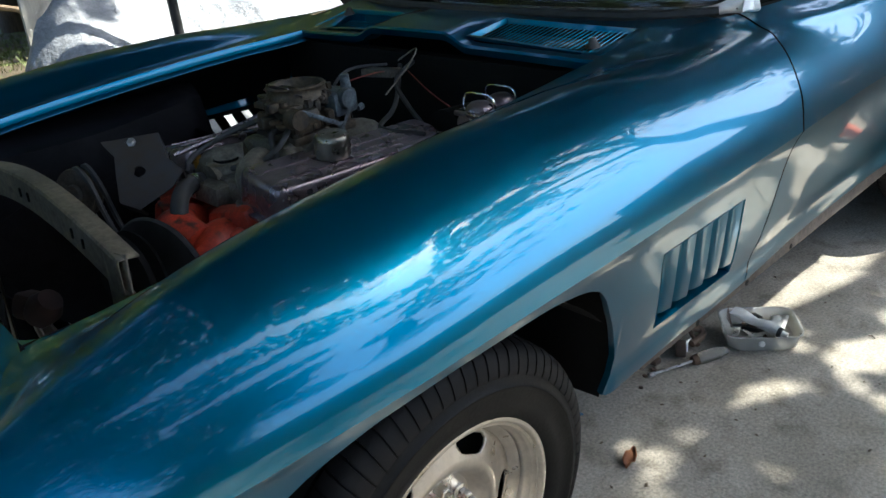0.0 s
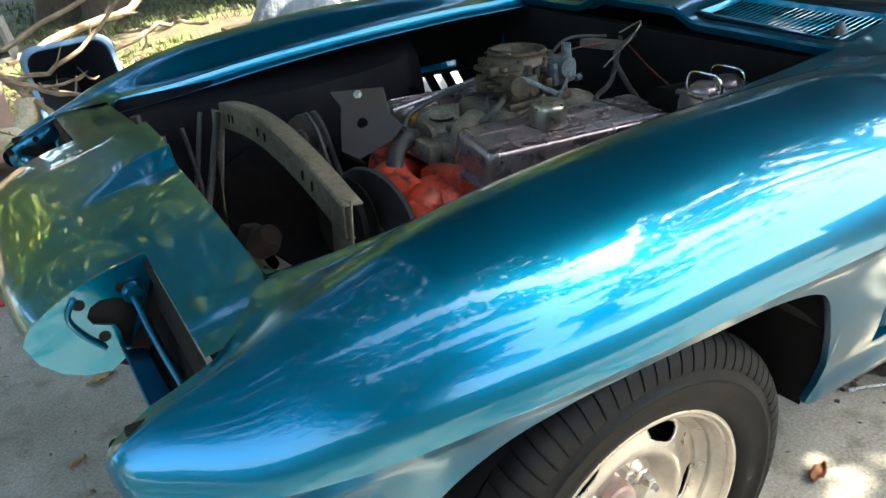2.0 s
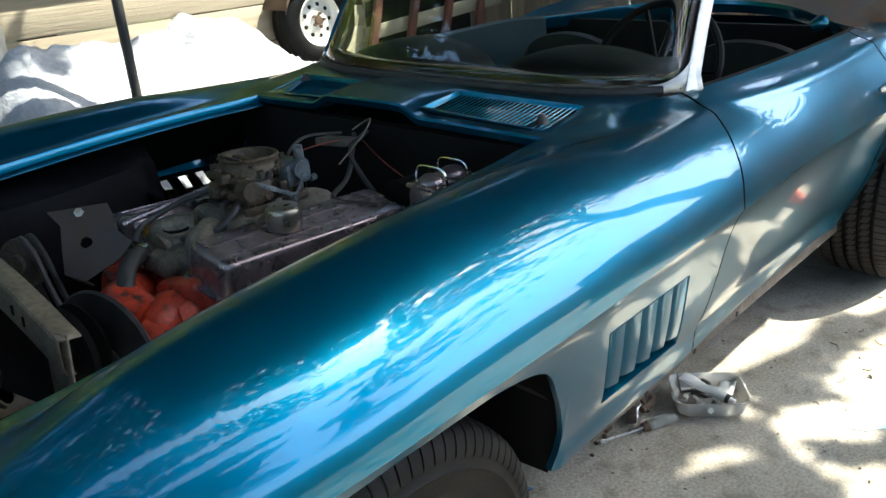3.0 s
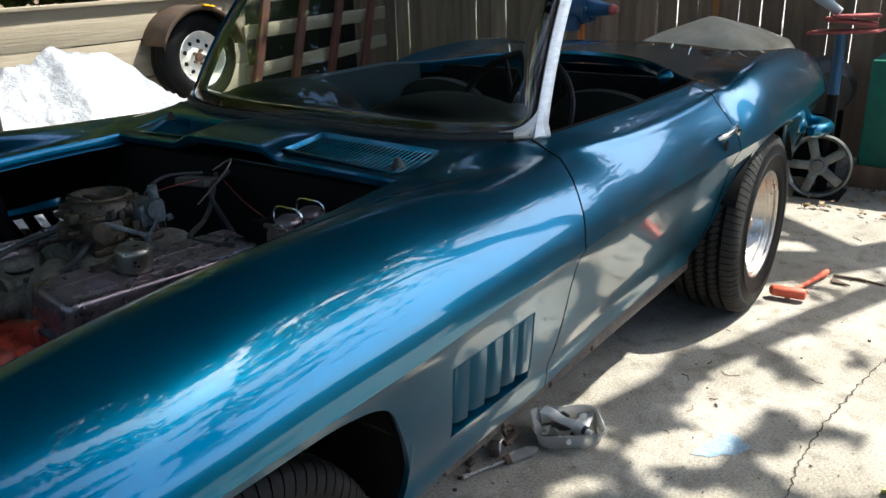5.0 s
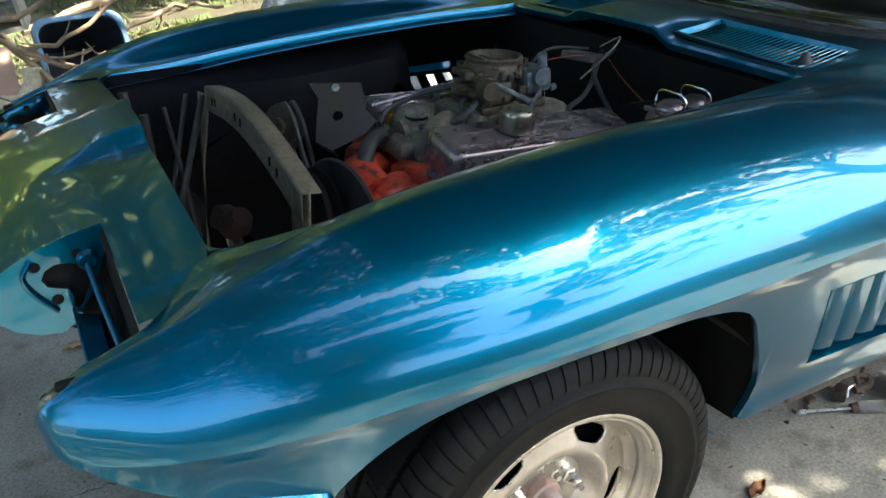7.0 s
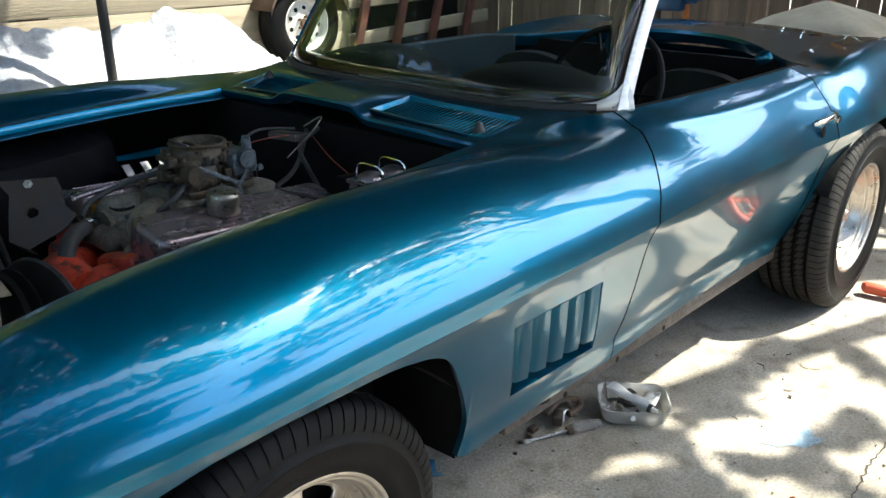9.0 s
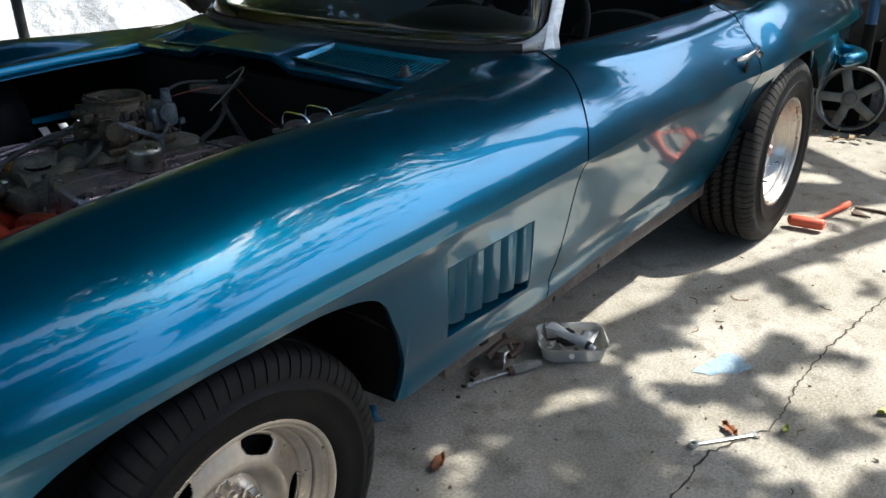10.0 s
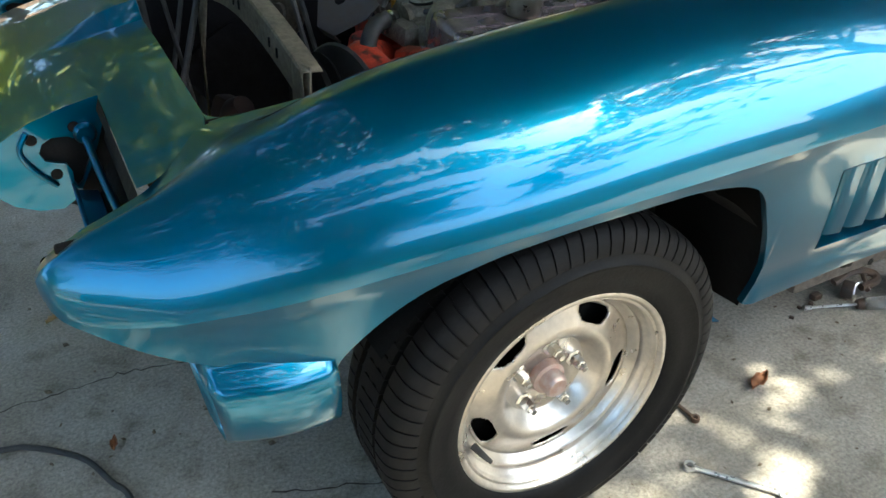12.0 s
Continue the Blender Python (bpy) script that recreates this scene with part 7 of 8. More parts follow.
def wrench(a, b, mat, label, ring_end=True):
    """A combination wrench lying from a (ring) to b (open jaw)."""
    a, b = Vector((*a, 0.006)), Vector((*b, 0.006))
    L = (b - a).length
    ang = math.degrees(math.atan2(b.y - a.y, b.x - a.x))
    m = Matrix.Translation(a) @ pose(0, 0, 0, 0, 0, ang)
    bm = bmesh.new()
    k = L / 0.19
    add_lathe(bm, [(0.0075 * k, -0.004), (0.0125 * k, -0.005), (0.0135 * k, 0.0), (0.0125 * k, 0.006), (0.0075 * k, 0.005)], m, 24, closed=True)
    rows = []
    for t, w, h in ((0.06, 0.006, 0.004), (0.12, 0.0052, 0.0032), (0.5, 0.0056, 0.003), (0.85, 0.006, 0.003), (0.93, 0.008, 0.003)):
        x = L * t
        rows.append([m @ Vector((x, w * k * c, h * s)) for c, s in ((-1, -0.6), (-1, 0.6), (-0.6, 1), (0.6, 1), (1, 0.6), (1, -0.6), (0.6, -1), (-0.6, -1))])
    add_grid(bm, rows, wrap=True)
    jaw = [(0.90, -0.006), (0.93, -0.0125), (0.975, -0.0145), (1.0, -0.011), (1.005, -0.0065), (0.965, -0.0055), (0.955, 0.0), (0.965, 0.0055), (1.005, 0.0065), (1.0, 0.011), (0.975, 0.0145), (0.93, 0.0125), (0.90, 0.006)]
    add_prism(bm, [(x * L, y * k) for x, y in jaw], m @ pose(0, 0, -0.0035), 0.007)
    bmesh.ops.recalc_face_normals(bm, faces=bm.faces)
    solo("wrench", bm, mat, label, "wrench", "loose wrenches", sharp=35)


wrench((0.31, -0.782), (0.425, -0.93), TOOL, "chrome combination wrench lying in dappled light")
wrench((1.07, -1.135), (1.21, -1.25), TOOL, "chrome combination wrench on the cracked concrete")
wrench((0.415, -0.685), (0.405, -0.54), DARK_STEEL, "dark ring wrench half under the tyre")

TRAY = material("clear plastic tub", (0.72, 0.71, 0.67), 0.25, transmission=0.75)
tb = TRAY.node_tree.nodes["Principled BSDF"]
tb.inputs["Transmission Weight"].default_value = 0.6
tray = thing("plastic_tub", (1.275, -0.66, 0), "clear plastic tub filled with small parts", "tub")
bm = bmesh.new()
tmx = pose(1.275, -0.66, 0.0) @ pose(0, 0, 0, 0, 0, 38)


def rounded(hx, hy, r, n=5):
    return [(sx * (hx - r) + r * math.cos(radians(a0 + 90 * k / n)), sy * (hy - r) + r * math.sin(radians(a0 + 90 * k / n)), ) for sx, sy, a0 in ((1, 1, 0), (-1, 1, 90), (-1, -1, 180), (1, -1, 270)) for k in range(n + 1)]


loops = [[tmx @ Vector((x, y, z)) for x, y in rounded(0.064 + g, 0.086 + g, 0.036)] for z, g in ((0.004, -0.012), (0.002, 0.0), (0.012, 0.008), (0.050, 0.014), (0.053, 0.019), (0.056, 0.019), (0.056, 0.016), (0.051, 0.012), (0.014, 0.005), (0.006, -0.01))]
vs = add_grid(bm, loops, wrap=True)
bm.faces.new(vs[0])
bm.faces.new(list(reversed(vs[-1])))
bmesh.ops.recalc_face_normals(bm, faces=bm.faces)
part("tub", bm, TRAY, tray)
rnd = random.Random(12)
PAPER = material("white paper tube", (0.62, 0.61, 0.58), 0.7, dark=(0.5, 0.49, 0.46), scale=20)
for k in range(16):
    x, y = rnd.uniform(-0.05, 0.05), rnd.uniform(-0.07, 0.07)
    L, r = rnd.uniform(0.03, 0.08), rnd.uniform(0.003, 0.008)
    q = tmx @ Matrix.Translation((x, y, rnd.uniform(0.016, 0.034))) @ Euler((rnd.uniform(1.3, 1.8), rnd.uniform(-0.3, 0.3), rnd.uniform(0, 6.28))).to_matrix().to_4x4()
    bm = bmesh.new()
    add_tube(bm, [q @ Vector((0, 0, -L / 2)), q @ Vector((0, 0, L / 2))], r, 8)
    solo("small_part", bm, (TOOL, RUBBER, PAPER, DARK_STEEL, TOOL)[k % 5], ("shiny small metal part in the tub", "small black part in the tub", "small white part in the tub", "small dark metal part in the tub", "shiny small metal part in the tub")[k % 5], "hardware", "parts in the tub")
gt = thing("glue_tube", tuple(tmx @ Vector((-0.02, 0.0, 0.03))), "white crumpled tube with a black collar in the tub", "tube")
bm = bmesh.new()
rows = []
for k in range(9):
    t = k / 8
    c = Vector((-0.045 + 0.085 * t, -0.040 + 0.105 * t, 0.050 + 0.022 * t + 0.003 * math.sin(9 * t)))
    wide, thick = 0.013 + 0.010 * t, 0.014 * (1 - t) + 0.003
    rows.append([tmx @ (c + Vector((-0.78 * wide * math.cos(a), 0.63 * wide * math.cos(a), thick * math.sin(a) + 0.002 * math.sin(3 * a + 8 * t)))) for a in [2 * math.pi * m / 12 for m in range(12)]])
vs = add_grid(bm, rows, wrap=True)
bm.faces.new(vs[0])
bm.faces.new(vs[-1])
bmesh.ops.recalc_face_normals(bm, faces=bm.faces)
part("tube", bm, PAPER, gt)
bm = bmesh.new()
add_tube(bm, [tmx @ Vector((-0.052, -0.048, 0.049)), tmx @ Vector((-0.045, -0.040, 0.050))], 0.0145, 14)
part("collar", bm, RUBBER, gt, "black collar")
bm = bmesh.new()
add_tube(bm, [tmx @ Vector((-0.062, -0.060, 0.047)), tmx @ Vector((-0.052, -0.048, 0.049))], [0.008, 0.0085], 12)
part("cap", bm, PAPER, gt, "white cap")
bm = bmesh.new()
rows = [[tmx @ Vector((-0.035 + 0.095 * u, -0.055 + 0.05 * v - 0.04 * u, 0.040 + 0.012 * noise.noise(Vector((u * 4, v * 4, 2))))) for u in np.linspace(0, 1, 8)] for v in np.linspace(0, 1, 6)]
add_grid(bm, rows)
solo("paper_scrap", bm, PAPER, "crumpled white paper scrap in the tub", "paper").modifiers.new("thick", "SOLIDIFY").thickness = 0.001
bm = bmesh.new()
add_box(bm, tuple(tmx @ Vector((0.035, 0.0, 0.052))), (0.030, 0.014, 0.012), turn(10, 0, 70), 0.002)
solo("black_block", bm, RUBBER, "small black plastic block in the tub", "hardware")
for k in range(7):
    bm = bmesh.new()
    a = tmx @ Vector((-0.02 + 0.006 * k, 0.075, 0.050))
    add_tube(bm, [a, a + Vector((-0.004 + 0.004 * k, 0.02, 0.03 + 0.004 * (k % 3)))], 0.0012, 5)
    solo("loose_wire", bm, DARK_STEEL, "short dark wire sticking out of the tub", "wire", "wires in the tub")


sd = thing("screwdriver", (1.04, -0.57, 0), "screwdriver with a clear handle and steel shaft", "screwdriver")
bm = bmesh.new()
add_tube(bm, [(0.935, -0.525, 0.010), (1.055, -0.583, 0.014)], 0.0035, 8)
add_tube(bm, [(0.930, -0.5225, 0.010), (0.947, -0.531, 0.010)], [0.007, 0.006], 8)
part("shaft", bm, TOOL, sd)
bm = bmesh.new()
add_tube(bm, [(1.055, -0.583, 0.014), (1.065, -0.588, 0.015), (1.13, -0.62, 0.016), (1.15, -0.629, 0.015)], [0.009, 0.0135, 0.0135, 0.010], 12)
CLEAR = material("yellowed clear handle", (0.55, 0.53, 0.48), 0.18, transmission=0.85)
part("handle", bm, CLEAR, sd, "clear ribbed handle")
bm = bmesh.new()
add_tube(bm, [(1.052, -0.5815, 0.014), (1.066, -0.5885, 0.015)], [0.0125, 0.0155], 10)
part("collar", bm, DARK_STEEL, sd, "dark collar")
for k in range(8):
    a = k * math.pi / 4
    bm = bmesh.new()
    off = Vector((0.4 * math.cos(a), 0.9 * math.cos(a), math.sin(a))) * 0.0148
    add_tube(bm, [Vector((1.07, -0.5905, 0.0155)) + off, Vector((1.128, -0.619, 0.016)) + off], 0.0022, 5)
    part("grip_rib", bm, CLEAR, sd)
bm = bmesh.new()
add_tube(bm, bend([(1.085, -0.545, 0.012), (1.10, -0.535, 0.030), (1.13, -0.535, 0.030), (1.145, -0.525, 0.042), (1.165, -0.515, 0.040)], 4), 0.0038, 8)
solo("steel_hook", bm, TOOL, "bent bright steel hook beside the screwdriver", "hook")
bm = bmesh.new()
add_tube(bm, bend([(1.06, -0.50, 0.03), (1.12, -0.505, 0.05), (1.17, -0.53, 0.04), (1.16, -0.55, 0.03), (1.11, -0.545, 0.025)], 5), 0.011, 8)
add_tube(bm, [(1.16, -0.49, 0.06), (1.12, -0.56, 0.02)], 0.007, 8)
add_box(bm, (1.08, -0.53, 0.02), (0.05, 0.03, 0.03), turn(0, 0, 30), 0.006)
solo("clamp", bm, DARK_STEEL, "dull steel clamp beside the screwdriver", "clamp")
for k, (x, y, s) in enumerate(((1.0, -0.50, 0.02), (0.965, -0.515, 0.012), (0.93, -0.51, 0.008), (0.88, -0.53, 0.008))):
    bm = bmesh.new()
    add_box(bm, (x, y, s * 0.4), (s * 1.4, s, s * 0.8), turn(0, 0, 40 * k), s * 0.15)
    solo("metal_scrap", bm, DARK_STEEL, "small dark scrap of metal on the concrete", "scrap", "scraps by the tub")

HAMMER = material("orange rubber", (0.62, 0.11, 0.045), 0.55, dark=(0.5, 0.08, 0.035), scale=20)
hm = thing("mallet", (2.78, -0.98, 0), "orange dead-blow mallet behind the rear tyre", "mallet")
bm = bmesh.new()
add_tube(bm, [(2.625, -0.885, 0.032), (2.63, -0.89, 0.032), (2.645, -1.005, 0.032), (2.645, -1.012, 0.032)], [0.019, 0.023, 0.023, 0.019], 18)
part("head", bm, HAMMER, hm)
bm = bmesh.new()
add_tube(bm, [(2.645, -0.95, 0.03), (2.80, -0.985, 0.022), (2.90, -1.005, 0.02), (2.955, -1.018, 0.02), (2.985, -1.022, 0.02)], [0.010, 0.009, 0.012, 0.015, 0.012], 12)
part("handle", bm, HAMMER, hm)
bm = bmesh.new()
add_tube(bm, [(2.98, -1.05, 0.008), (2.99, -1.15, 0.008), (2.97, -1.25, 0.008)], [0.006, 0.007, 0.005], 8)
add_prism(bm, [(2.90, -1.06), (2.95, -1.05), (2.90, -1.13)], pose(0, 0, 0.004), 0.006)
solo("pliers", bm, DARK_STEEL, "dark pliers lying on the slab", "pliers")

# blue paint spill
SPILL = material("dried blue paint", (0.20, 0.31, 0.40), 0.8, dark=(0.30, 0.36, 0.40), scale=40, grain=0.3, grain_scale=150)
rnd = random.Random(4)
bm = bmesh.new()
ring = []
for k in range(110):
    a = 2 * math.pi * k / 110
    r = 0.053 * (1 + 0.20 * math.sin(3 * a + 1) + 0.07 * math.sin(7 * a) + 0.16 * noise.noise(Vector((9 * math.cos(a), 9 * math.sin(a), 1))) + 0.12 * rnd.random())
    ring.append(bm.verts.new((1.475 + r * 1.35 * math.cos(a + 0.5), -1.06 + r * math.sin(a), 0.0024)))
bm.faces.new(ring)
tagged(part("paint_spill", bm, SPILL), "dried light-blue paint spill on the concrete", "stain", kind="structure")


def dead_leaf(x, y, s, rot, mat, label):
    bm = bmesh.new()
    rows = []
    for k in range(7):
        t = k / 6
        w = s * 0.42 * math.sin(math.pi * min(t * 1.05, 1)) ** 0.8 + 0.0005
        c = (t - 0.5) * 2 * s
        rows.append([(c, -w, 0.006 + 0.012 * abs(t - 0.5) + 0.010 * (k % 2)), (c, -w * 0.4, 0.004), (c, 0, 0.002 + 0.008 * t * t), (c, w * 0.5, 0.006), (c, w, 0.013 - 0.006 * (k % 2))])
    add_grid(bm, rows)
    bmesh.ops.transform(bm, matrix=pose(x, y, 0.0025, 0, 0, rot), verts=bm.verts)
    o = solo("dead_leaf", bm, mat, label, "leaf", "fallen leaves")
    o.modifiers.new("thick", "SOLIDIFY").thickness = 0.0008


LEAF_BROWN = material("curled brown leaf", (0.26, 0.10, 0.035), 0.7, dark=(0.17, 0.06, 0.025), scale=60)
LEAF_PALE = material("pale dry leaf", (0.42, 0.30, 0.13), 0.75, dark=(0.32, 0.2, 0.09), scale=60)
LEAF_LIME = material("yellow-green leaf", (0.42, 0.42, 0.10), 0.65, dark=(0.3, 0.34, 0.08), scale=60)
dead_leaf(0.625, -0.665, 0.038, 20, LEAF_BROWN, "curled red-brown leaf on the concrete")
dead_leaf(1.18, -1.185, 0.03, 60, LEAF_BROWN, "curled red-brown leaf by a wrench")
dead_leaf(1.265, -1.30, 0.02, 10, LEAF_LIME, "small yellow-green leaf by the crack")
dead_leaf(1.50, -1.49, 0.03, -50, LEAF_LIME, "yellow-green leaf at the crack")
dead_leaf(-0.655, 0.765, 0.04, 10, LEAF_PALE, "curled pale brown leaf on the shaded slab")
dead_leaf(-0.77, 0.41, 0.025, 30, LEAF_PALE, "small yellowed leaf on the slab")
dead_leaf(-0.705, -0.14, 0.02, 80, LEAF_BROWN, "small brown leaf near the cable")
for k in range(46):
    x, y = rnd.uniform(0.9, 4.2), rnd.uniform(-2.0, -0.75)
    bm = bmesh.new()
    L, a = rnd.uniform(0.008, 0.03), rnd.uniform(0, 6.28)
    add_tube(bm, [(x, y, 0.003), (x + L * math.cos(a), y + L * math.sin(a), 0.004), (x + 1.6 * L * math.cos(a + 0.4), y + 1.6 * L * math.sin(a + 0.4), 0.003)], 0.0016, 5)
    solo("twig", bm, (BARK, DEAD)[k % 2], "tiny dry twig on the slab", "twig", "twigs on the slab")
bm = bmesh.new()
add_tube(bm, bend([(-1.3, -0.15, 0.007), (-1.05, 0.0, 0.007), (-0.92, -0.04, 0.007), (-0.86, -0.065, 0.007), (-0.77, -0.15, 0.007), (-0.725, -0.25, 0.007), (-0.70, -0.31, 0.007), (-0.69, -0.5, 0.007)], 6), 0.0065, 8)
solo("cable", bm, RUBBER, "dark green-black cable lying on the slab", "cable")

# ---- junk heap beyond the nose ----
CAST = material("pale rusty casting", (0.50, 0.40, 0.25), 0.75, dark=(0.62, 0.53, 0.36), scale=12, spots=(0.16, 0.08, 0.035), spot_scale=16, spot_at=0.60, spot_soft=0.12, bump=0.003, grain=0.25, grain_scale=70)
bm = bmesh.new()
add_tube(bm, bend([(-1.10, 2.16, 0.36), (-0.9, 2.17, 0.38), (-0.72, 2.17, 0.40), (-0.58, 2.15, 0.38)], 5), 0.05, 12)
for x, dx in ((-0.98, -0.05), (-0.8, -0.02), (-0.62, 0.05)):
    add_tube(bm, bend([(x, 2.17, 0.39), (x + dx, 2.20, 0.46), (x + dx * 1.2, 2.23, 0.52)], 4), [0.045] * 4 + [0.042] * 4 + [0.05], 12)
add_tube(bm, bend([(-0.66, 2.16, 0.39), (-0.60, 2.10, 0.33), (-0.57, 2.08, 0.27)], 4), 0.045, 12)
solo("exhaust_manifold", bm, CAST, "pale rusty exhaust manifold on the junk heap", "manifold")
# added block that carries the heap, coloured dark for the shadow under it
bm = bmesh.new()
add_box(bm, (-0.95, 2.42, 0.11), (1.0, 0.55, 0.18), turn(0, 0, 4), 0.02)
solo("wooden_crate", bm, material("dark heap base with shade", (0.08, 0.05, 0.03), 0.85, dark=(0.045, 0.03, 0.02), scale=6, stretch=(1, 5, 5), bump=0.004), "dark block added for the shadow under the junk", "crate")
bm = bmesh.new()
add_box(bm, (-0.95, 2.46, 0.42), (0.66, 0.02, 0.40), turn(-38, 4, 6), 0.006)
for k in range(2):
    add_box(bm, (-1.02 + 0.3 * k, 2.52, 0.36), (0.05, 0.03, 0.36), turn(-38, 4, 6), 0.006)
solo("pink_board", bm, material("pinkish board", (0.42, 0.28, 0.21), 0.8, dark=(0.30, 0.19, 0.14), scale=7), "pinkish sheet leaning on the junk heap", "board")


def square_pipe(c, s, rot, label):
    bm = bmesh.new()
    L, w, h, t = s
    m = Matrix.Translation(c) @ rot.to_4x4()
    outer = [(-w, -h), (w, -h), (w, h), (-w, h)]
    inn = [(-w + t, -h + t), (w - t, -h + t), (w - t, h - t), (-w + t, h - t)]
    loops = [[m @ Vector((u, -L, v)) for u, v in outer], [m @ Vector((u, L, v)) for u, v in outer], [m @ Vector((u, L, v)) for u, v in inn], [m @ Vector((u, -L, v)) for u, v in inn]]
    add_grid(bm, loops + [loops[0]], wrap=True)
    bmesh.ops.remove_doubles(bm, verts=bm.verts, dist=1e-5)
    bmesh.ops.recalc_face_normals(bm, faces=bm.faces)
    solo("concrete_block", bm, material("grey block", (0.36, 0.33, 0.28), 0.85, dark=(0.25, 0.23, 0.19), scale=9, bump=0.003), label, "block", smooth=False)


square_pipe((-0.95, 2.75, 0.66), (0.18, 0.10, 0.10, 0.025), turn(0, 6, 12), "hollow grey block on the heap")
square_pipe((-0.60, 2.85, 0.68), (0.16, 0.08, 0.08, 0.02), turn(0, -8, -6), "small hollow grey block on the heap")
bn = thing("blue_bin", (-0.33, 3.0, 0), "blue plastic bin lying tipped beside the heap", "bin")
bmx = pose(-0.33, 2.95, 0.33) @ pose(0, 0, 0, 68, 0, 12)
# shade is put into the shell's colour; the rim keeps the light blue
bm = bmesh.new()
loops = [[bmx @ Vector((x, y, z)) for x, y in rounded(0.20 + g, 0.22 + g, 0.07)] for z, g in ((-0.30, -0.05), (0.205, 0.0), (0.205, -0.006), (-0.27, -0.056))]
vs = add_grid(bm, loops, wrap=True)
bm.faces.new(vs[0])
bm.faces.new(list(reversed(vs[-1])))
bmesh.ops.recalc_face_normals(bm, faces=bm.faces)
part("bin_shell", bm, material("blue plastic with shade", (0.014, 0.02, 0.034), 0.55, dark=(0.022, 0.026, 0.034), scale=5), bn)
bm = bmesh.new()
loops = [[bmx @ Vector((x, y, z)) for x, y in rounded(0.20 + g, 0.22 + g, 0.07)] for z, g in ((0.196, 0.001), (0.196, 0.018), (0.222, 0.020), (0.226, 0.010), (0.222, -0.004), (0.196, -0.004))]
add_grid(bm, loops + [loops[0]], wrap=True)
bmesh.ops.remove_doubles(bm, verts=bm.verts, dist=1e-5)
bmesh.ops.recalc_face_normals(bm, faces=bm.faces)
part("bin_rim", bm, material("light blue plastic rim", (0.13, 0.24, 0.38), 0.5, dark=(0.09, 0.17, 0.28), scale=7), bn, "light blue rolled rim")

BRANCH = material("dry pale branch", (0.33, 0.24, 0.15), 0.85, dark=(0.19, 0.13, 0.08), scale=16, bump=0.003)
rnd = random.Random(31)
for pts, r in (([(-1.3, 2.2, 0.62), (-0.8, 2.2, 0.70), (-0.45, 2.25, 0.78), (-0.1, 2.3, 0.95)], 0.016), ([(-0.75, 2.6, 0.72), (-0.62, 2.35, 0.62), (-0.52, 2.2, 0.50), (-0.44, 2.1, 0.38)], 0.018),
               ([(-0.6, 2.3, 0.60), (-0.4, 2.25, 0.62), (-0.15, 2.3, 0.80), (0.05, 2.35, 0.98)], 0.012), ([(-0.68, 2.3, 0.66), (-0.48, 2.22, 0.55), (-0.3, 2.2, 0.48)], 0.014),
               ([(-0.55, 2.25, 0.56), (-0.38, 2.2, 0.58), (-0.25, 2.25, 0.56)], 0.008), ([(-0.6, 2.4, 0.6), (-0.42, 2.3, 0.52), (-0.25, 2.15, 0.42)], 0.008),
               ([(-1.2, 2.1, 0.50), (-0.95, 2.15, 0.58), (-0.7, 2.2, 0.60)], 0.010), ([(-0.9, 1.95, 0.40), (-0.75, 2.05, 0.47), (-0.6, 2.1, 0.40)], 0.006)):
    bm = bmesh.new()
    q = bend(pts, 5)
    q = [p + Vector((rnd.gauss(0, 0.008), rnd.gauss(0, 0.008), rnd.gauss(0, 0.008))) for p in q]
    add_tube(bm, q, [r * (1 - 0.5 * k / len(q)) for k in range(len(q))], 8)
    for k in range(2, len(q) - 1, 3):
        e = q[k] + Vector((rnd.uniform(-0.07, 0.07), rnd.uniform(-0.05, 0.05), rnd.uniform(0.0, 0.08)))
        add_tube(bm, [q[k], e], [r * 0.4, r * 0.2], 6)
    solo("branch", bm, BRANCH, "dry pale branch thrown on the heap", "branch", "cut branches")
for pts, r in (([(-0.5, 4.6, 0.30), (0.3, 5.0, 0.42), (0.9, 5.4, 0.62), (1.25, 5.4, 0.70), (1.6, 4.7, 0.45), (1.85, 4.3, 0.12)], 0.030), ([(-0.4, 3.9, 0.22), (0.1, 4.1, 0.32), (0.5, 4.3, 0.40), (0.75, 4.2, 0.38)], 0.022)):
    bm = bmesh.new()
    q = [p + Vector((rnd.gauss(0, 0.012), rnd.gauss(0, 0.012), rnd.gauss(0, 0.012))) for p in bend(pts, 6)]
    add_tube(bm, q, [r * (1 - 0.45 * k / len(q)) for k in range(len(q))], 8)
    for k in range(3, len(q) - 1, 3):
        e = q[k] + Vector((rnd.uniform(-0.16, 0.16), rnd.uniform(-0.1, 0.1), rnd.uniform(-0.12, 0.14)))
        add_tube(bm, [q[k], (q[k] + e) / 2 + Vector((0.02, 0, 0)), e], [r * 0.45, r * 0.3, r * 0.15], 6)
    solo("branch", bm, BRANCH, "long pale branch lying over the lawn", "branch", "cut branches")

dl = thing("dolly", (-0.97, 1.6, 0), "steel dolly with orange rollers", "dolly")
for x, y in ((-0.99, 1.56), (-0.90, 1.75)):
    bm = bmesh.new()
    add_lathe(bm, [(0.0, 0.03), (0.02, 0.03), (0.022, 0.024), (0.05, 0.024), (0.054, 0.018), (0.054, -0.018), (0.05, -0.024), (0.0, -0.024)], pose(x, y, 0.056, 90, 0, 35), 24)
    part("roller", bm, material("worn orange roller", (0.38, 0.18, 0.08), 0.6, dark=(0.22, 0.1, 0.05), scale=18), dl)
bm = bmesh.new()
add_tube(bm, [(-1.0, 1.55, 0.056), (-0.89, 1.76, 0.056)], 0.014, 10)
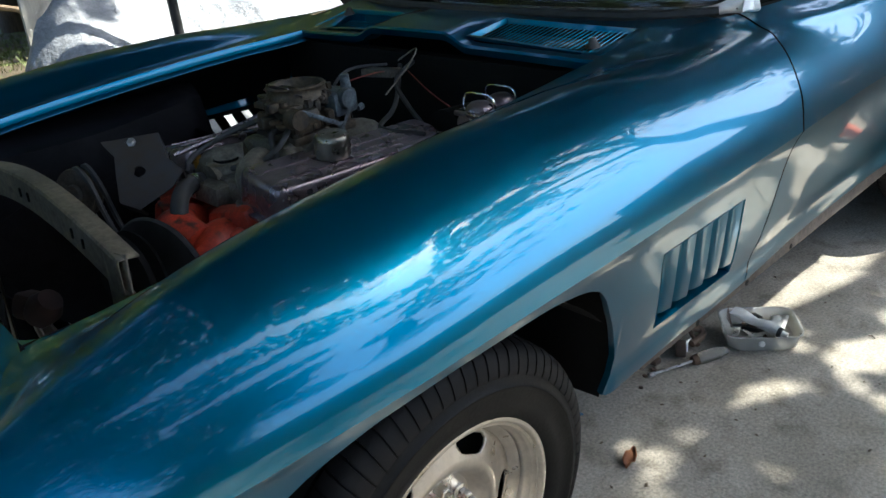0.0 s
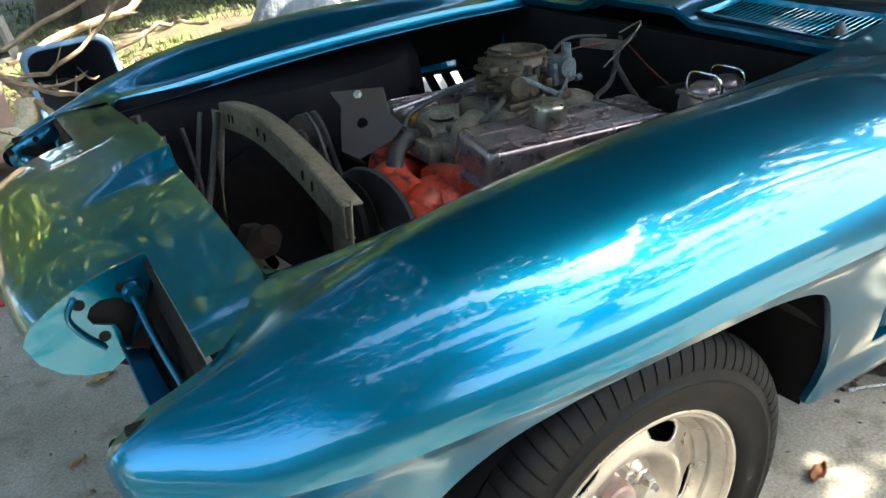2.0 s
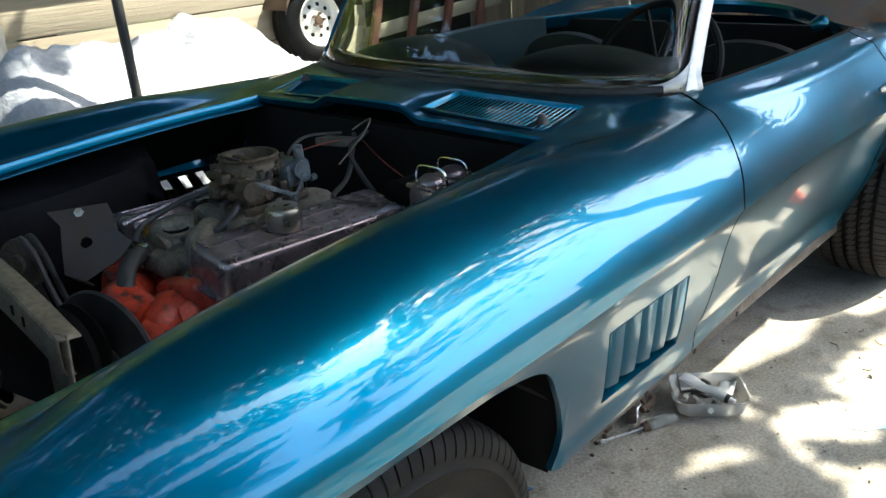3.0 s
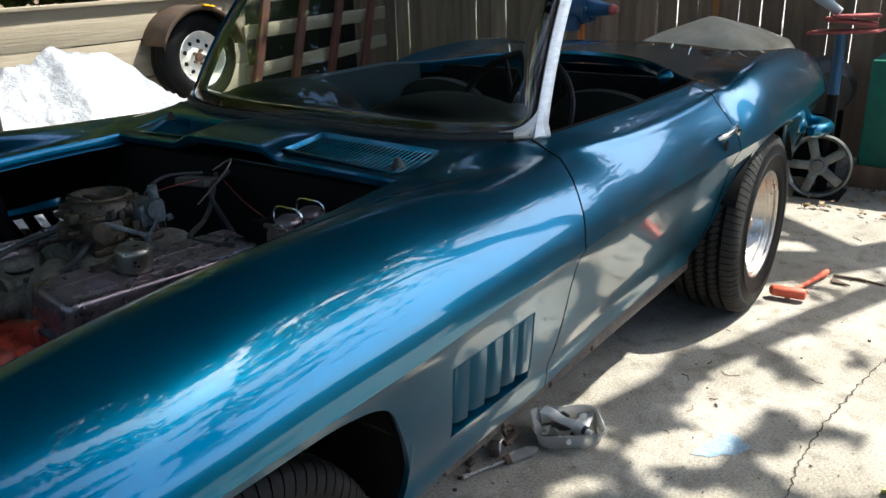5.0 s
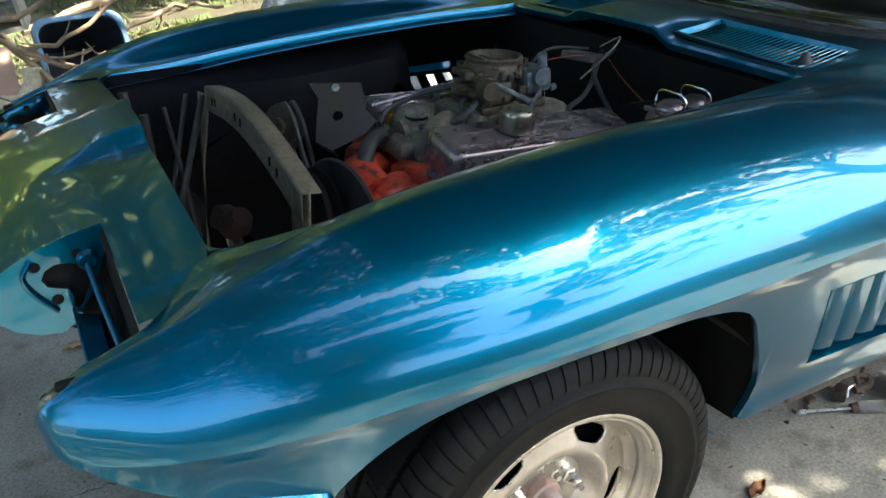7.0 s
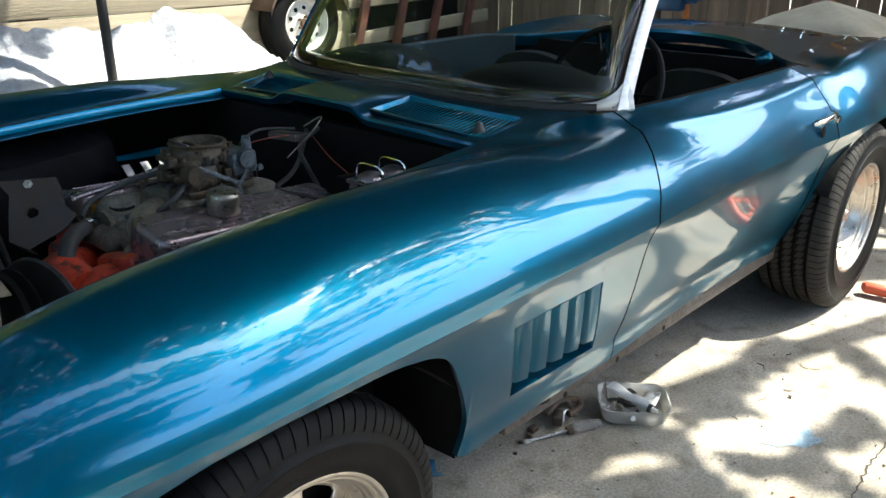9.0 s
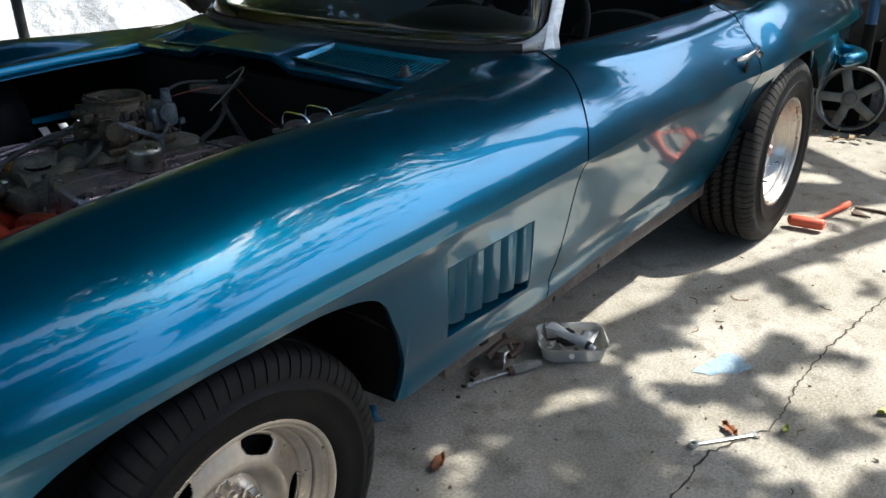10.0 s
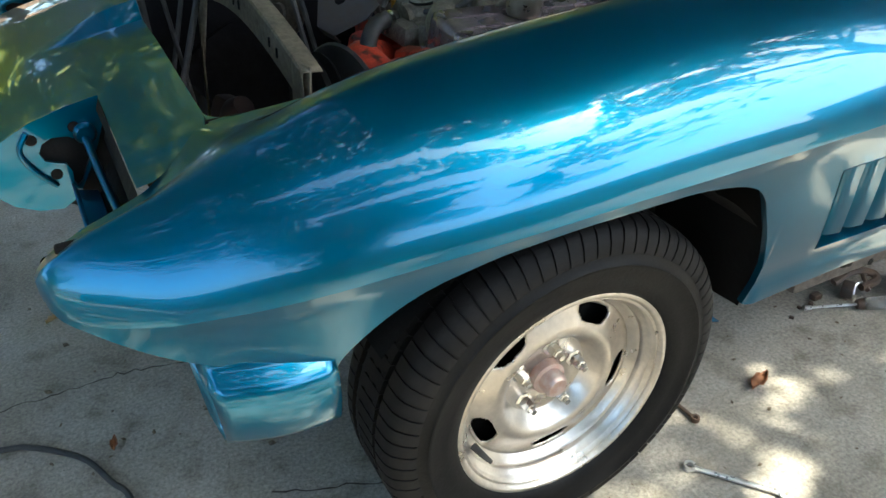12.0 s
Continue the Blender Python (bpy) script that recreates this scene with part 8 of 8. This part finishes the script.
add_box(bm, (-1.02, 1.70, 0.10), (0.22, 0.10, 0.03), turn(0, 10, 60), 0.006)
add_box(bm, (-1.06, 1.78, 0.14), (0.12, 0.1, 0.06), turn(0, 0, 20), 0.01)
part("dolly_frame", bm, DARK_STEEL, dl)
ct = thing("bolt_cutters", (-0.9, 1.45, 0), "bolt cutters with red grips", "bolt cutters")
for a, b in (((-0.95, 1.47, 0.02), (-0.76, 1.44, 0.02)), ((-0.93, 1.56, 0.02), (-0.79, 1.60, 0.03))):
    bm = bmesh.new()
    add_tube(bm, [a, Vector(a).lerp(Vector(b), 0.5), b], [0.010, 0.011, 0.013], 10)
    part("grip", bm, material("red grip", (0.5, 0.03, 0.04), 0.5), ct)
bm = bmesh.new()
add_tube(bm, bend([(-0.95, 1.47, 0.02), (-1.02, 1.49, 0.02), (-1.06, 1.53, 0.02), (-0.93, 1.56, 0.02)], 5), 0.010, 8)
part("jaws", bm, DARK_STEEL, ct)
bm = bmesh.new()
add_tube(bm, [(-1.4, 2.02, 0.035), (-0.82, 1.88, 0.03)], 0.025, 14)
solo("pale_pipe", bm, material("pale plastic pipe", (0.60, 0.52, 0.38), 0.6, dark=(0.48, 0.40, 0.27), scale=12), "pale pipe lying at the slab's edge", "pipe")
for x, y, z in ((-0.88, 2.12, 0.05), (-0.93, 1.98, 0.04)):
    bm = bmesh.new()
    rows = []
    for j in range(9):
        rows.append([(x + 0.05 * math.sin(math.pi * j / 8) * math.cos(a) * (1 + 0.4 * noise.noise(Vector((x * 9 + math.cos(a) * 2, j, math.sin(a) * 2)))), y + 0.05 * math.sin(math.pi * j / 8) * math.sin(a) * (1 + 0.4 * noise.noise(Vector((j, math.cos(a) * 2, math.sin(a) * 2 + 5)))), z + 0.028 * math.cos(math.pi * j / 8)) for a in (2 * math.pi * k / 14 for k in range(14))])
    add_grid(bm, rows, wrap=True)
    solo("rag", bm, material("light blue rag", (0.22, 0.40, 0.52), 0.9, dark=(0.13, 0.28, 0.4), scale=30), "crumpled light-blue paper rag in the leaves", "rag", "blue rags")
